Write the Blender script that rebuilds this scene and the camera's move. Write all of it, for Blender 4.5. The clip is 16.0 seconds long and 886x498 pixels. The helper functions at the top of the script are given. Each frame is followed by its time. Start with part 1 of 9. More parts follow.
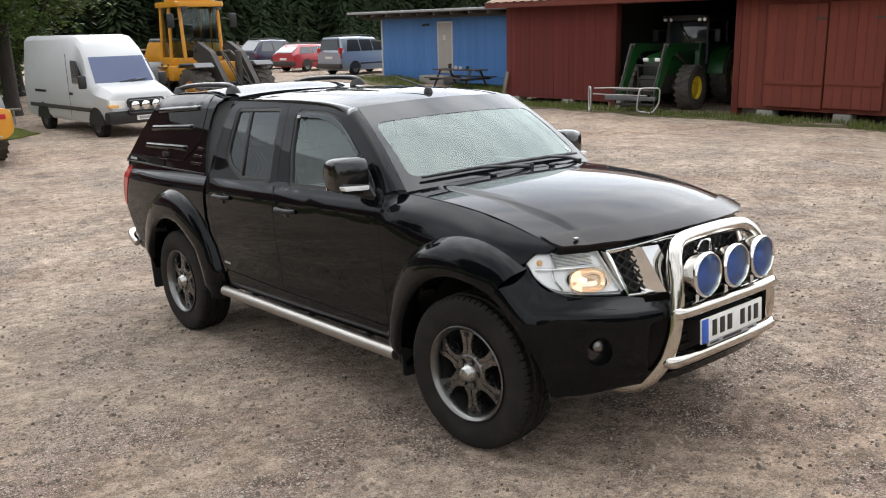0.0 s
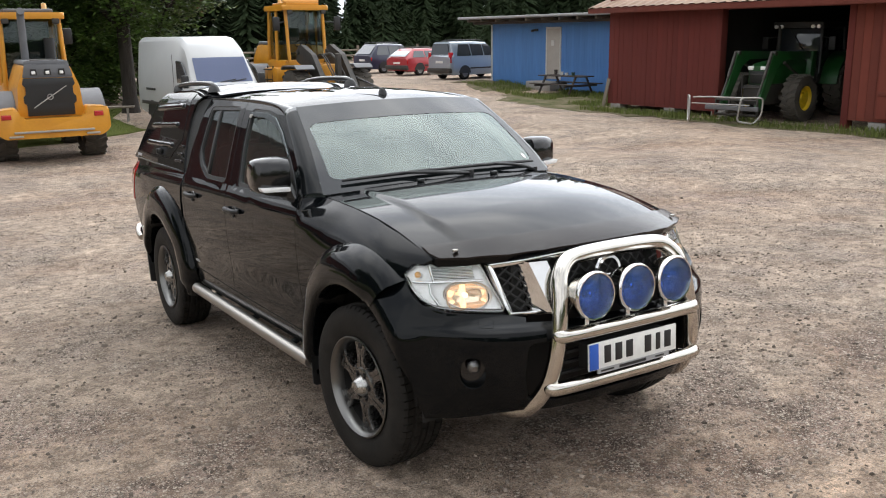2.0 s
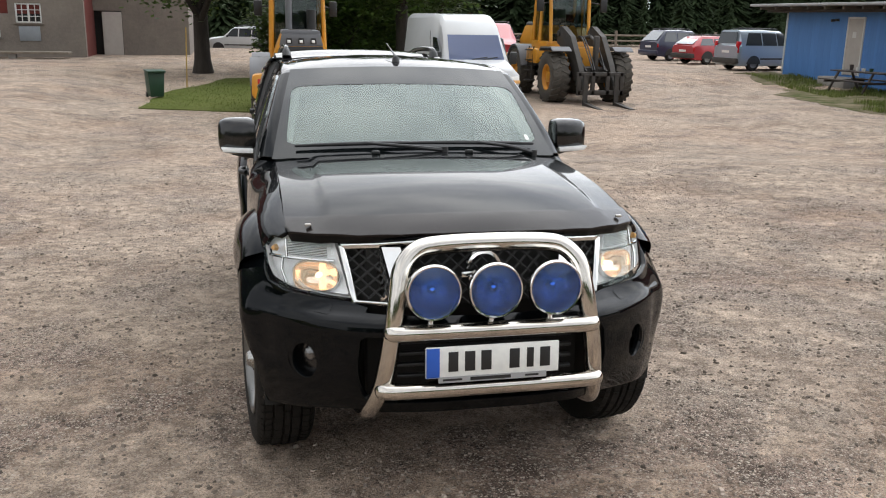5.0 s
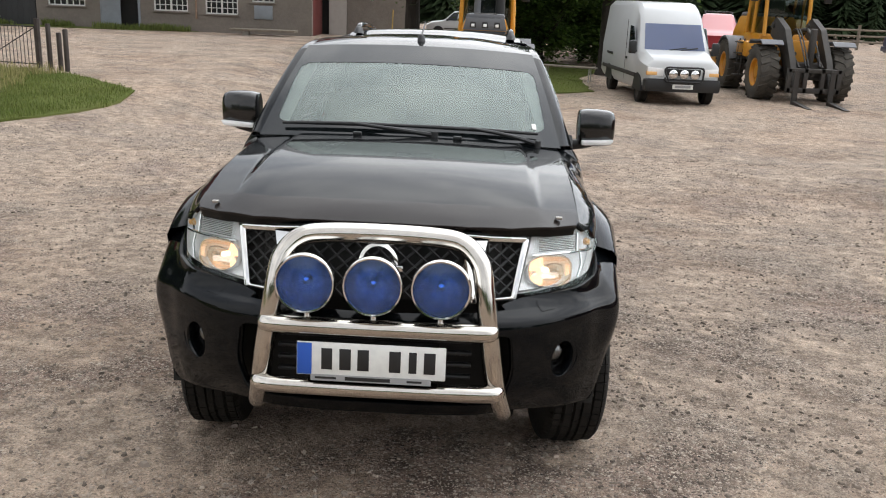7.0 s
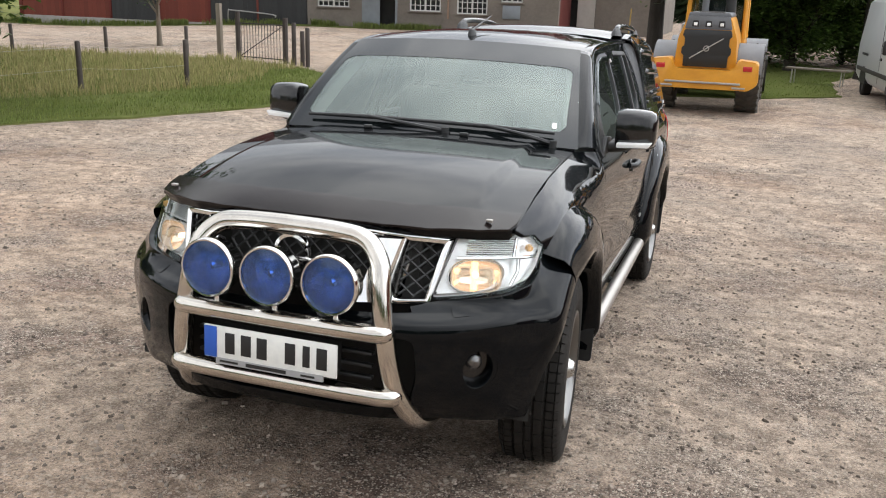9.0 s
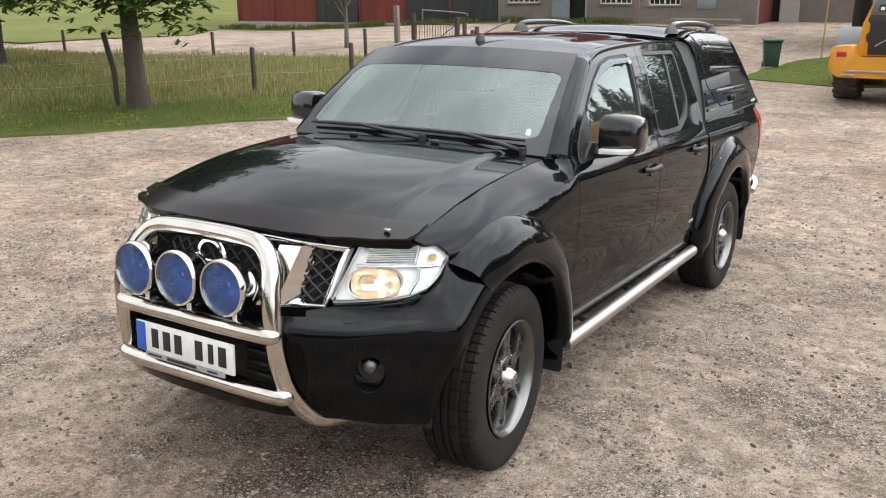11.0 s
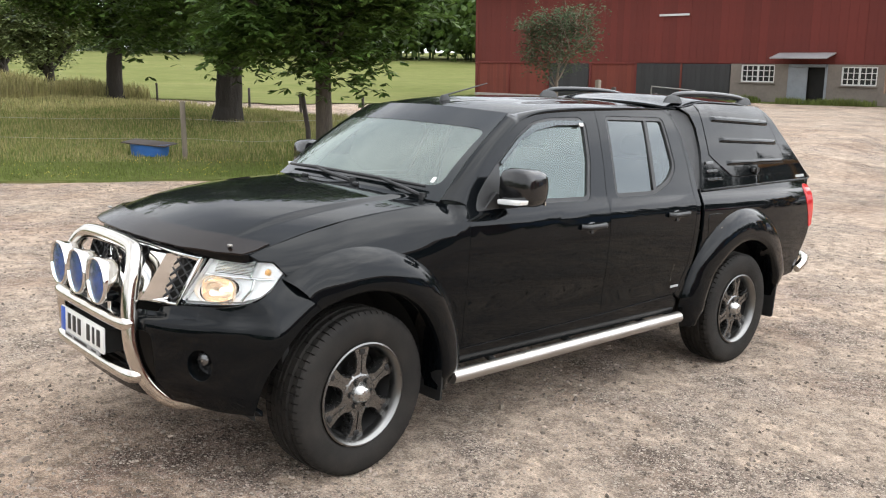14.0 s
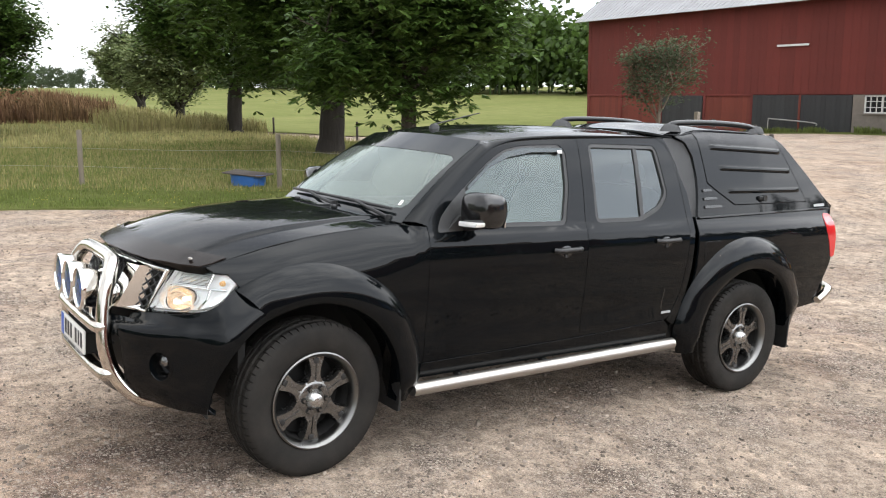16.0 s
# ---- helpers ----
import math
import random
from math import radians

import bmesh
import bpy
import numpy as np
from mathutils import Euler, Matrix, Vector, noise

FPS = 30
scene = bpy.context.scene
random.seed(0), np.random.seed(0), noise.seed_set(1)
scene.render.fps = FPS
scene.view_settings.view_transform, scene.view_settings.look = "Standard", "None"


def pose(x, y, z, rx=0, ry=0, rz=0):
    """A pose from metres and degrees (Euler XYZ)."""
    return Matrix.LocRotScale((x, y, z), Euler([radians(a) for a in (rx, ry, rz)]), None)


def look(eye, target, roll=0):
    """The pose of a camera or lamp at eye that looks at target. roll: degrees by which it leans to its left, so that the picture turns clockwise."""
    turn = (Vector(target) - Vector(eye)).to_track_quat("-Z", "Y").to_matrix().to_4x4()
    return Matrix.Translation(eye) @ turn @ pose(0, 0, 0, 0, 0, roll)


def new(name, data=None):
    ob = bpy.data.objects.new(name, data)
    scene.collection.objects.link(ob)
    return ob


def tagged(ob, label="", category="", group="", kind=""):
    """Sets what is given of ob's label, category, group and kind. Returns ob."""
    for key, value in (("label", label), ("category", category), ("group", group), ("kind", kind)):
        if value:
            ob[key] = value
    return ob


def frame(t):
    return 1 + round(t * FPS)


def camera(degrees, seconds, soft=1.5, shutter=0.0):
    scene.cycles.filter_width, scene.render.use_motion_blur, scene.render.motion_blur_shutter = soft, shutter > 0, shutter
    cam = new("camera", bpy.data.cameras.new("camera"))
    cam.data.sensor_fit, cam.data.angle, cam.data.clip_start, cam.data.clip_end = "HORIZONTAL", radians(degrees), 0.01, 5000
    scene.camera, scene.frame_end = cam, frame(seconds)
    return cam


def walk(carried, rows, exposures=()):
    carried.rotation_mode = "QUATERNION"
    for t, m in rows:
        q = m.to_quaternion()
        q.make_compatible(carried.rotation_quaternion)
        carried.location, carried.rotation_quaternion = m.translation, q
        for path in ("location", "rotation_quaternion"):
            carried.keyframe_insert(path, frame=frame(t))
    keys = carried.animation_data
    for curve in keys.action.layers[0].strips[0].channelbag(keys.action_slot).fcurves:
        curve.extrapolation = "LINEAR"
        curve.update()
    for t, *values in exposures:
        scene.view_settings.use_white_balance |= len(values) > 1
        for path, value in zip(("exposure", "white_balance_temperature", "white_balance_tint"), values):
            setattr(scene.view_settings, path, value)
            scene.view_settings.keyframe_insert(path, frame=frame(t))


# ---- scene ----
cam = camera(53.2, 16.0, soft=1.1)
# The yard leans a little: the pickup stands on a slope.
SLOPE = Vector((-0.003, -0.062, 1.0)).rotation_difference(Vector((0, 0, 1))).to_matrix().to_4x4()
PATH = [
    (0, (-3.525, -2.899, 2.006), (-2.261, -1.428, 1.516), -1.3),
    (0.5, (-3.304, -3.099, 2.006), (-2.091, -1.583, 1.525), -1.4),
    (1, (-3.102, -3.203, 1.978), (-1.927, -1.653, 1.51), -1.5),
    (1.5, (-2.83, -3.275, 1.973), (-1.735, -1.668, 1.507), -1.3),
    (2, (-2.572, -3.37, 1.954), (-1.529, -1.73, 1.481), -0.8),
    (2.5, (-2.337, -3.532, 1.961), (-1.345, -1.867, 1.466), -0.8),
    (3, (-2.089, -3.57, 1.913), (-1.183, -1.863, 1.399), -0.6),
    (3.5, (-1.796, -3.572, 1.911), (-0.971, -1.822, 1.404), 0.5),
    (4, (-1.46, -3.651, 1.893), (-0.724, -1.86, 1.393), 0.6),
    (4.5, (-1.161, -3.707, 1.884), (-0.56, -1.865, 1.387), 0.2),
    (4.7, (-1.056, -3.703, 1.867), (-0.521, -1.842, 1.368), 0.5),
    (6.8, (0.137, -3.596, 1.831), (0.141, -1.669, 1.295), 2.5),
    (7, (0.245, -3.555, 1.836), (0.204, -1.631, 1.291), 2.3),
    (7.5, (0.564, -3.531, 1.831), (0.376, -1.62, 1.274), 2.2),
    (8, (0.851, -3.52, 1.846), (0.511, -1.627, 1.295), 2.3),
    (8.5, (1.103, -3.392, 1.817), (0.646, -1.524, 1.268), 2.5),
    (8.7, (1.195, -3.329, 1.824), (0.684, -1.477, 1.27), 2.3),
    (10.8, (2.241, -2.899, 1.899), (1.243, -1.266, 1.319), -1.3),
    (11, (2.307, -2.85, 1.909), (1.295, -1.224, 1.331), -0.9),
    (11.5, (2.598, -2.757, 1.913), (1.531, -1.156, 1.365), 0.4),
    (12, (2.837, -2.691, 1.914), (1.673, -1.146, 1.405), -0.2),
    (12.5, (3.018, -2.539, 1.867), (1.782, -1.041, 1.388), 0.2),
    (13, (3.243, -2.395, 1.868), (1.934, -0.954, 1.412), -0.1),
    (13.5, (3.539, -2.293, 1.85), (2.146, -0.928, 1.41), 0.1),
    (14, (3.798, -2.191, 1.841), (2.351, -0.875, 1.422), 0.3),
    (14.5, (3.922, -1.987, 1.805), (2.395, -0.754, 1.418), -0.6),
    (15, (4.019, -1.781, 1.814), (2.43, -0.631, 1.426), -1.4),
    (15.5, (4.247, -1.75, 1.816), (2.634, -0.628, 1.444), -0.9),
    (16, (4.483, -1.73, 1.823), (2.857, -0.618, 1.477), -0.2),
]
walk(cam, [(t, look(eye, target, roll)) for t, eye, target, roll in PATH], exposures=[(0.0, -0.02), (4.5, -0.18), (7.0, -0.20), (7.5, -0.12), (8.5, 0.0), (11.0, 0.20), (13.0, 0.36), (14.0, 0.38), (15.0, 0.34), (16.0, 0.34)])

# ---------------------------------------------------------------- world and light
scene.view_settings.exposure = 0.0
world = bpy.data.worlds.new("overcast_sky")
scene.world = world
world.use_nodes = True
wn, wl = world.node_tree.nodes, world.node_tree.links
wn.clear()
w_out = wn.new("ShaderNodeOutputWorld")
w_bg = wn.new("ShaderNodeBackground")
w_sky = wn.new("ShaderNodeTexSky")
w_sky.sky_type = "NISHITA"
w_sky.sun_disc = False
w_sky.sun_elevation = radians(42)
w_sky.sun_rotation = radians(205)
w_sky.air_density, w_sky.dust_density, w_sky.ozone_density = 1.0, 2.0, 1.0
w_co = wn.new("ShaderNodeTexCoord")
w_map = wn.new("ShaderNodeMapping")
w_map.inputs["Scale"].default_value = (1.0, 1.0, 2.6)
w_noise = wn.new("ShaderNodeTexNoise")
w_noise.inputs["Scale"].default_value = 2.3
w_noise.inputs["Detail"].default_value = 8
w_noise.inputs["Roughness"].default_value = 0.55
w_ramp = wn.new("ShaderNodeValToRGB")
w_ramp.color_ramp.elements[0].position, w_ramp.color_ramp.elements[1].position = 0.36, 0.60
w_ramp.color_ramp.elements[0].color, w_ramp.color_ramp.elements[1].color = (0.84, 0.84, 0.84, 1), (1, 1, 1, 1)
w_cloud = wn.new("ShaderNodeValToRGB")
w_cloud.color_ramp.elements[0].position, w_cloud.color_ramp.elements[1].position = 0.36, 0.66
w_cloud.color_ramp.elements[0].color, w_cloud.color_ramp.elements[1].color = (8.6, 9.1, 10.0, 1), (14.7, 15.0, 15.25, 1)
w_mix = wn.new("ShaderNodeMix")
w_mix.data_type = "RGBA"
wl.new(w_co.outputs["Generated"], w_map.inputs["Vector"])
wl.new(w_map.outputs["Vector"], w_noise.inputs["Vector"])
wl.new(w_noise.outputs["Fac"], w_ramp.inputs["Fac"])
wl.new(w_noise.outputs["Fac"], w_cloud.inputs["Fac"])
wl.new(w_ramp.outputs["Color"], w_mix.inputs["Factor"])
wl.new(w_sky.outputs["Color"], w_mix.inputs["A"])
wl.new(w_cloud.outputs["Color"], w_mix.inputs["B"])
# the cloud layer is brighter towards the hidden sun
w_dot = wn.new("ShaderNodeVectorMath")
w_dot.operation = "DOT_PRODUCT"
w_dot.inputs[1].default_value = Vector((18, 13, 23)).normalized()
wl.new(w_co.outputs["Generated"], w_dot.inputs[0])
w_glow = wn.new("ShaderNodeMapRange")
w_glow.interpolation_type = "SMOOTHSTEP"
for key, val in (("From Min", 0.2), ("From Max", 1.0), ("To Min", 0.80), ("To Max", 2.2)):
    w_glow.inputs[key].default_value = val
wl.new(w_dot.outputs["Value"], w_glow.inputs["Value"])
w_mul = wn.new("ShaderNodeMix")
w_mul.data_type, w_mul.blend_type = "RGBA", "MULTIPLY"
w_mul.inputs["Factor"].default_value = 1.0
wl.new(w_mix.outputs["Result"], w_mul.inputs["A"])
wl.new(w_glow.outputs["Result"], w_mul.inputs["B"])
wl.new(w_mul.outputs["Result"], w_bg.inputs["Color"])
w_bg.inputs["Strength"].default_value = 0.14
wl.new(w_bg.outputs["Background"], w_out.inputs["Surface"])

sun = new("sun", bpy.data.lights.new("sun", "SUN"))
sun.data.energy, sun.data.angle, sun.data.color = 0.7, radians(120), (1.0, 0.95, 0.88)
sun.matrix_world = look((18, 13, 23), (0, 0, 0))


# ---------------------------------------------------------------- helpers for geometry
def thing(name, m, label, category, group="", kind=""):
    ob = new(name)
    ob.matrix_world = m
    return tagged(ob, label, category, group, kind)


def finish(me, ob, mats, parent, label, smooth=40):
    for m in mats if isinstance(mats, (list, tuple)) else [mats]:
        me.materials.append(m)
    if smooth:
        me.shade_smooth()
        me.set_sharp_from_angle(angle=radians(smooth))
    if parent:
        ob.parent = parent
    if label:
        ob["label"] = label
    return ob


def part(name, bm, mat, parent=None, label="", smooth=40):
    """One mesh object out of a bmesh, under a thing or a part."""
    me = bpy.data.meshes.new(name)
    bmesh.ops.recalc_face_normals(bm, faces=bm.faces)
    bm.to_mesh(me)
    bm.free()
    return finish(me, new(name, me), mat, parent, label, smooth)


def raw(name, verts, faces, mat, parent=None, label="", smooth=0):
    me = bpy.data.meshes.new(name)
    me.from_pydata(verts, [], faces)
    me.update()
    return finish(me, new(name, me), mat, parent, label, smooth)


def B():
    return bmesh.new()


def box(bm, lo, hi, bevel=0.0, m=None, seg=2):
    c = [(a + b) / 2 for a, b in zip(lo, hi)]
    s = [abs(b - a) for a, b in zip(lo, hi)]
    r = bmesh.ops.create_cube(bm, size=1, matrix=(m or Matrix()) @ Matrix.Translation(c) @ Matrix.Diagonal((*s, 1)))
    if bevel:
        edges = list({e for v in r["verts"] for e in v.link_edges})
        bmesh.ops.bevel(bm, geom=edges, offset=bevel, segments=seg, affect="EDGES", profile=0.5, clamp_overlap=True)
    return bm


def boxed(lo, hi, bevel=0.0, m=None):
    return box(B(), lo, hi, bevel, m)


def cyl(bm, p0, p1, r0, r1=None, seg=16, caps=True):
    p0, p1 = Vector(p0), Vector(p1)
    d = p1 - p0
    m = Matrix.Translation((p0 + p1) / 2) @ d.to_track_quat("Z", "Y").to_matrix().to_4x4()
    bmesh.ops.create_cone(bm, cap_ends=caps, segments=seg, radius1=r0, radius2=r0 if r1 is None else r1, depth=d.length, matrix=m)
    return bm


def spline(pts, n=8):
    """Points on a smooth line through pts."""
    P = [Vector(p) for p in pts]
    out = []
    for i in range(len(P) - 1):
        a, b, c, d = P[max(i - 1, 0)], P[i], P[i + 1], P[min(i + 2, len(P) - 1)]
        for k in range(n):
            t = k / n
            out.append(0.5 * (2 * b + (c - a) * t + (2 * a - 5 * b + 4 * c - d) * t * t + (3 * b - a - 3 * c + d) * t ** 3))
    return out + [P[-1]]


def tube(bm, pts, r, seg=12, caps=True):
    """A round tube along pts; r is a radius or a function of 0..1."""
    P = [Vector(p) for p in pts]
    rings, side = [], None
    for i, p in enumerate(P):
        t = (P[min(i + 1, len(P) - 1)] - P[max(i - 1, 0)]).normalized()
        if side is None:
            side = t.orthogonal().normalized()
        side = (side - t * side.dot(t)).normalized()
        up = t.cross(side)
        q = r(i / (len(P) - 1)) if callable(r) else r
        rings.append([bm.verts.new(p + (side * math.cos(a) + up * math.sin(a)) * q) for a in [2 * math.pi * k / seg for k in range(seg)]])
    for a, b in zip(rings, rings[1:]):
        for k in range(seg):
            bm.faces.new((a[k], a[(k + 1) % seg], b[(k + 1) % seg], b[k]))
    if caps:
        bm.faces.new(rings[0][::-1])
        bm.faces.new(rings[-1])
    return bm


def lathe(bm, profile, m=None, seg=32, wave=None):
    """Turns (radius, height) pairs round z. wave(k, i) scales ring k's i-th radius."""
    m = m or Matrix()
    rings = []
    for k in range(seg):
        a = 2 * math.pi * k / seg
        ring = []
        for i, (r, h) in enumerate(profile):
            q = r + (wave(k, i) if wave else 0)
            ring.append(bm.verts.new(m @ Vector((q * math.cos(a), q * math.sin(a), h))))
        rings.append(ring)
    for k in range(seg):
        a, b = rings[k], rings[(k + 1) % seg]
        for i in range(len(profile) - 1):
            bm.faces.new((a[i], b[i], b[i + 1], a[i + 1]))
    return bm


def prism(bm, outline, lo, hi, axes="xz", bevel=0.0):
    """Extrudes a 2D outline along the axis that axes leave out."""
    def put(u, v, w):
        d = {axes[0]: u, axes[1]: v}
        return Vector([d.get(a, w) for a in "xyz"])
    a = [bm.verts.new(put(u, v, lo)) for u, v in outline]
    b = [bm.verts.new(put(u, v, hi)) for u, v in outline]
    fs = [bm.faces.new(a), bm.faces.new(b[::-1])]
    n = len(a)
    for i in range(n):
        fs.append(bm.faces.new((a[i], b[i], b[(i + 1) % n], a[(i + 1) % n])))
    if bevel:
        edges = list({e for f in fs[:2] for e in f.edges})
        bmesh.ops.bevel(bm, geom=edges, offset=bevel, segments=2, affect="EDGES", profile=0.5, clamp_overlap=True)
    return bm


def rounded(pts, r=0.03, n=5):
    """A closed outline with its corners rounded by about r."""
    P = [Vector((*p, 0)) for p in pts]
    out = []
    for i, p in enumerate(P):
        a, b = P[i - 1] - p, P[(i + 1) % len(P)] - p
        q = min(r, a.length * 0.45, b.length * 0.45)
        s, e = p + a.normalized() * q, p + b.normalized() * q
        for k in range(n + 1):
            t = k / n
            v = s * (1 - t) ** 2 + p * 2 * t * (1 - t) + e * t * t
            out.append((v.x, v.y))
    return out


def smooth_curve(knots):
    """A smooth function through (x, y) knots."""
    xs, ys = [k[0] for k in knots], [k[1] for k in knots]
    n = len(xs)
    sl = [(ys[i + 1] - ys[i]) / (xs[i + 1] - xs[i]) for i in range(n - 1)]
    tg = [sl[0]] + [0 if sl[i - 1] * sl[i] <= 0 else 2 * sl[i - 1] * sl[i] / (sl[i - 1] + sl[i]) for i in range(1, n - 1)] + [sl[-1]]

    def f(x):
        if x <= xs[0]:
            return ys[0] + tg[0] * (x - xs[0])
        if x >= xs[-1]:
            return ys[-1] + tg[-1] * (x - xs[-1])
        i = max(j for j in range(n - 1) if xs[j] <= x)
        h = xs[i + 1] - xs[i]
        t = (x - xs[i]) / h
        return (ys[i] * (1 + 2 * t) * (1 - t) ** 2 + tg[i] * h * t * (1 - t) ** 2 + ys[i + 1] * t * t * (3 - 2 * t) + tg[i + 1] * h * t * t * (t - 1))
    return f


def natural_curve(knots):
    """A function through (x, y) knots whose bend changes without a kink."""
    xs, ys = [k[0] for k in knots], [k[1] for k in knots]
    n = len(xs)
    h = [xs[i + 1] - xs[i] for i in range(n - 1)]
    A, r = np.eye(n), np.zeros(n)
    for i in range(1, n - 1):
        A[i, i - 1], A[i, i], A[i, i + 1] = h[i - 1], 2 * (h[i - 1] + h[i]), h[i]
        r[i] = 6 * ((ys[i + 1] - ys[i]) / h[i] - (ys[i] - ys[i - 1]) / h[i - 1])
    M = [float(v) for v in np.linalg.solve(A, r)]

    def f(x):
        i = 0
        while i < n - 2 and x > xs[i + 1]:
            i += 1
        a, b = xs[i + 1] - x, x - xs[i]
        if b < 0 or a < 0:
            k = 0 if b < 0 else n - 1
            sl = (ys[1] - ys[0]) / h[0] - h[0] * M[1] / 6 if b < 0 else (ys[-1] - ys[-2]) / h[-1] + h[-1] * M[-2] / 6
            return ys[k] + sl * (x - xs[k])
        return (M[i] * a ** 3 + M[i + 1] * b ** 3) / (6 * h[i]) + (ys[i] / h[i] - M[i] * h[i] / 6) * a + (ys[i + 1] / h[i] - M[i + 1] * h[i] / 6) * b
    return f


def shrunk(pts, d):
    """A closed outline moved inwards by d."""
    n = len(pts)
    area = sum(pts[i][0] * pts[(i + 1) % n][1] - pts[(i + 1) % n][0] * pts[i][1] for i in range(n))
    sg = 1 if area > 0 else -1
    out = []
    for i in range(n):
        p, a, b = Vector(pts[i]), Vector(pts[i - 1]), Vector(pts[(i + 1) % n])
        u, v = (p - a).normalized(), (b - p).normalized()
        m = Vector((-(u.y + v.y), u.x + v.x)) * sg
        m.normalize()
        c = max(0.5, m.dot(Vector((-v.y, v.x)) * sg))
        out.append(tuple(p + m * d / c))
    return out


def sstep(a, b, x):
    t = min(max((x - a) / (b - a), 0.0), 1.0)
    return t * t * (3 - 2 * t)


from mathutils.geometry import tessellate_polygon


def panel(name, outer, fmap, mat, parent, holes=(), step=0.06, rim=0.018, out=(0, 0, 1), label="", side=None):
    """A sheet cut to an outline in (u, v), laid on the surface fmap, with a rim turned in along its edges."""
    loops = [[Vector((*p, 0)) for p in l] for l in (outer, *holes)]
    flat = [p for l in loops for p in l]
    bm = B()
    vs = [bm.verts.new(p) for p in flat]
    for tri in tessellate_polygon(loops):
        try:
            bm.faces.new([vs[i] for i in tri])
        except ValueError:
            pass
    for ax in (0, 1):
        st = step if not isinstance(step, tuple) else step[ax]
        lo, hi = min(p[ax] for p in flat), max(p[ax] for p in flat)
        for k in range(1, int((hi - lo) / st) + 1):
            co = [0, 0, 0]
            no = [0, 0, 0]
            co[ax], no[ax] = lo + k * st, 1
            bmesh.ops.bisect_plane(bm, geom=bm.verts[:] + bm.edges[:] + bm.faces[:], plane_co=co, plane_no=no, dist=1e-5)
    bm.verts.index_update()
    e = 1e-3
    P, N = [], []
    for v in bm.verts:
        u, w = v.co.x, v.co.y
        p = Vector(fmap(u, w))
        n = (Vector(fmap(u + e, w)) - Vector(fmap(u - e, w))).cross(Vector(fmap(u, w + e)) - Vector(fmap(u, w - e))).normalized()
        if n.dot(Vector(out(u, w) if callable(out) else out)) < 0:
            n = -n
        P.append(p)
        N.append(n)
    faces = []
    for f in bm.faces:
        ids = [v.index for v in f.verts]
        n = (P[ids[1]] - P[ids[0]]).cross(P[ids[2]] - P[ids[1]])
        if len(ids) > 3:
            n += (P[ids[-1]] - P[ids[-2]]).cross(P[ids[0]] - P[ids[-1]])
        faces.append(ids if n.dot(N[ids[0]]) >= 0 else ids[::-1])
    if rim:
        # the rim shares its corners, so that the sheet stays one piece
        sides, turn = [], {}
        for ed in bm.edges:
            if len(ed.link_faces) != 1:
                continue
            a, b = (v.index for v in ed.verts)
            mid = Vector((0, 0, 0))
            for v in ed.link_faces[0].verts:
                mid += P[v.index]
            mid /= len(ed.link_faces[0].verts)
            t = (P[b] - P[a]).normalized()
            outn = t.cross(N[a])
            if outn.dot((P[a] + P[b]) / 2 - mid) < 0:
                outn = -outn
            sides.append((a, b, outn))
            for i in (a, b):
                turn[i] = turn.get(i, Vector((0, 0, 0))) + outn
        r1 = min(0.004, rim * 0.4)
        at = {}
        for i, o in turn.items():
            o = o.normalized()
            at[i] = len(P)
            P += [P[i] + (o - N[i]) * r1 * 0.5, P[i] + o * r1 * 0.5 - N[i] * rim]
            N += [(N[i] * 0.4 + o).normalized(), o.copy()]
        for a, b, outn in sides:
            for q in ((a, b, at[b], at[a]), (at[a], at[b], at[b] + 1, at[a] + 1)):
                n = (P[q[1]] - P[q[0]]).cross(P[q[2]] - P[q[1]])
                faces.append(q if n.dot(outn + N[a] * 0.5) >= 0 else q[::-1])
    bm.free()
    me = bpy.data.meshes.new(name)
    me.from_pydata(P, [], faces)
    me.update()
    me.shade_smooth()
    me.normals_split_custom_set_from_vertices(N)
    me.materials.append(mat)
    ob = new(name, me)
    if parent:
        ob.parent = parent
    if label:
        ob["label"] = label
    return ob


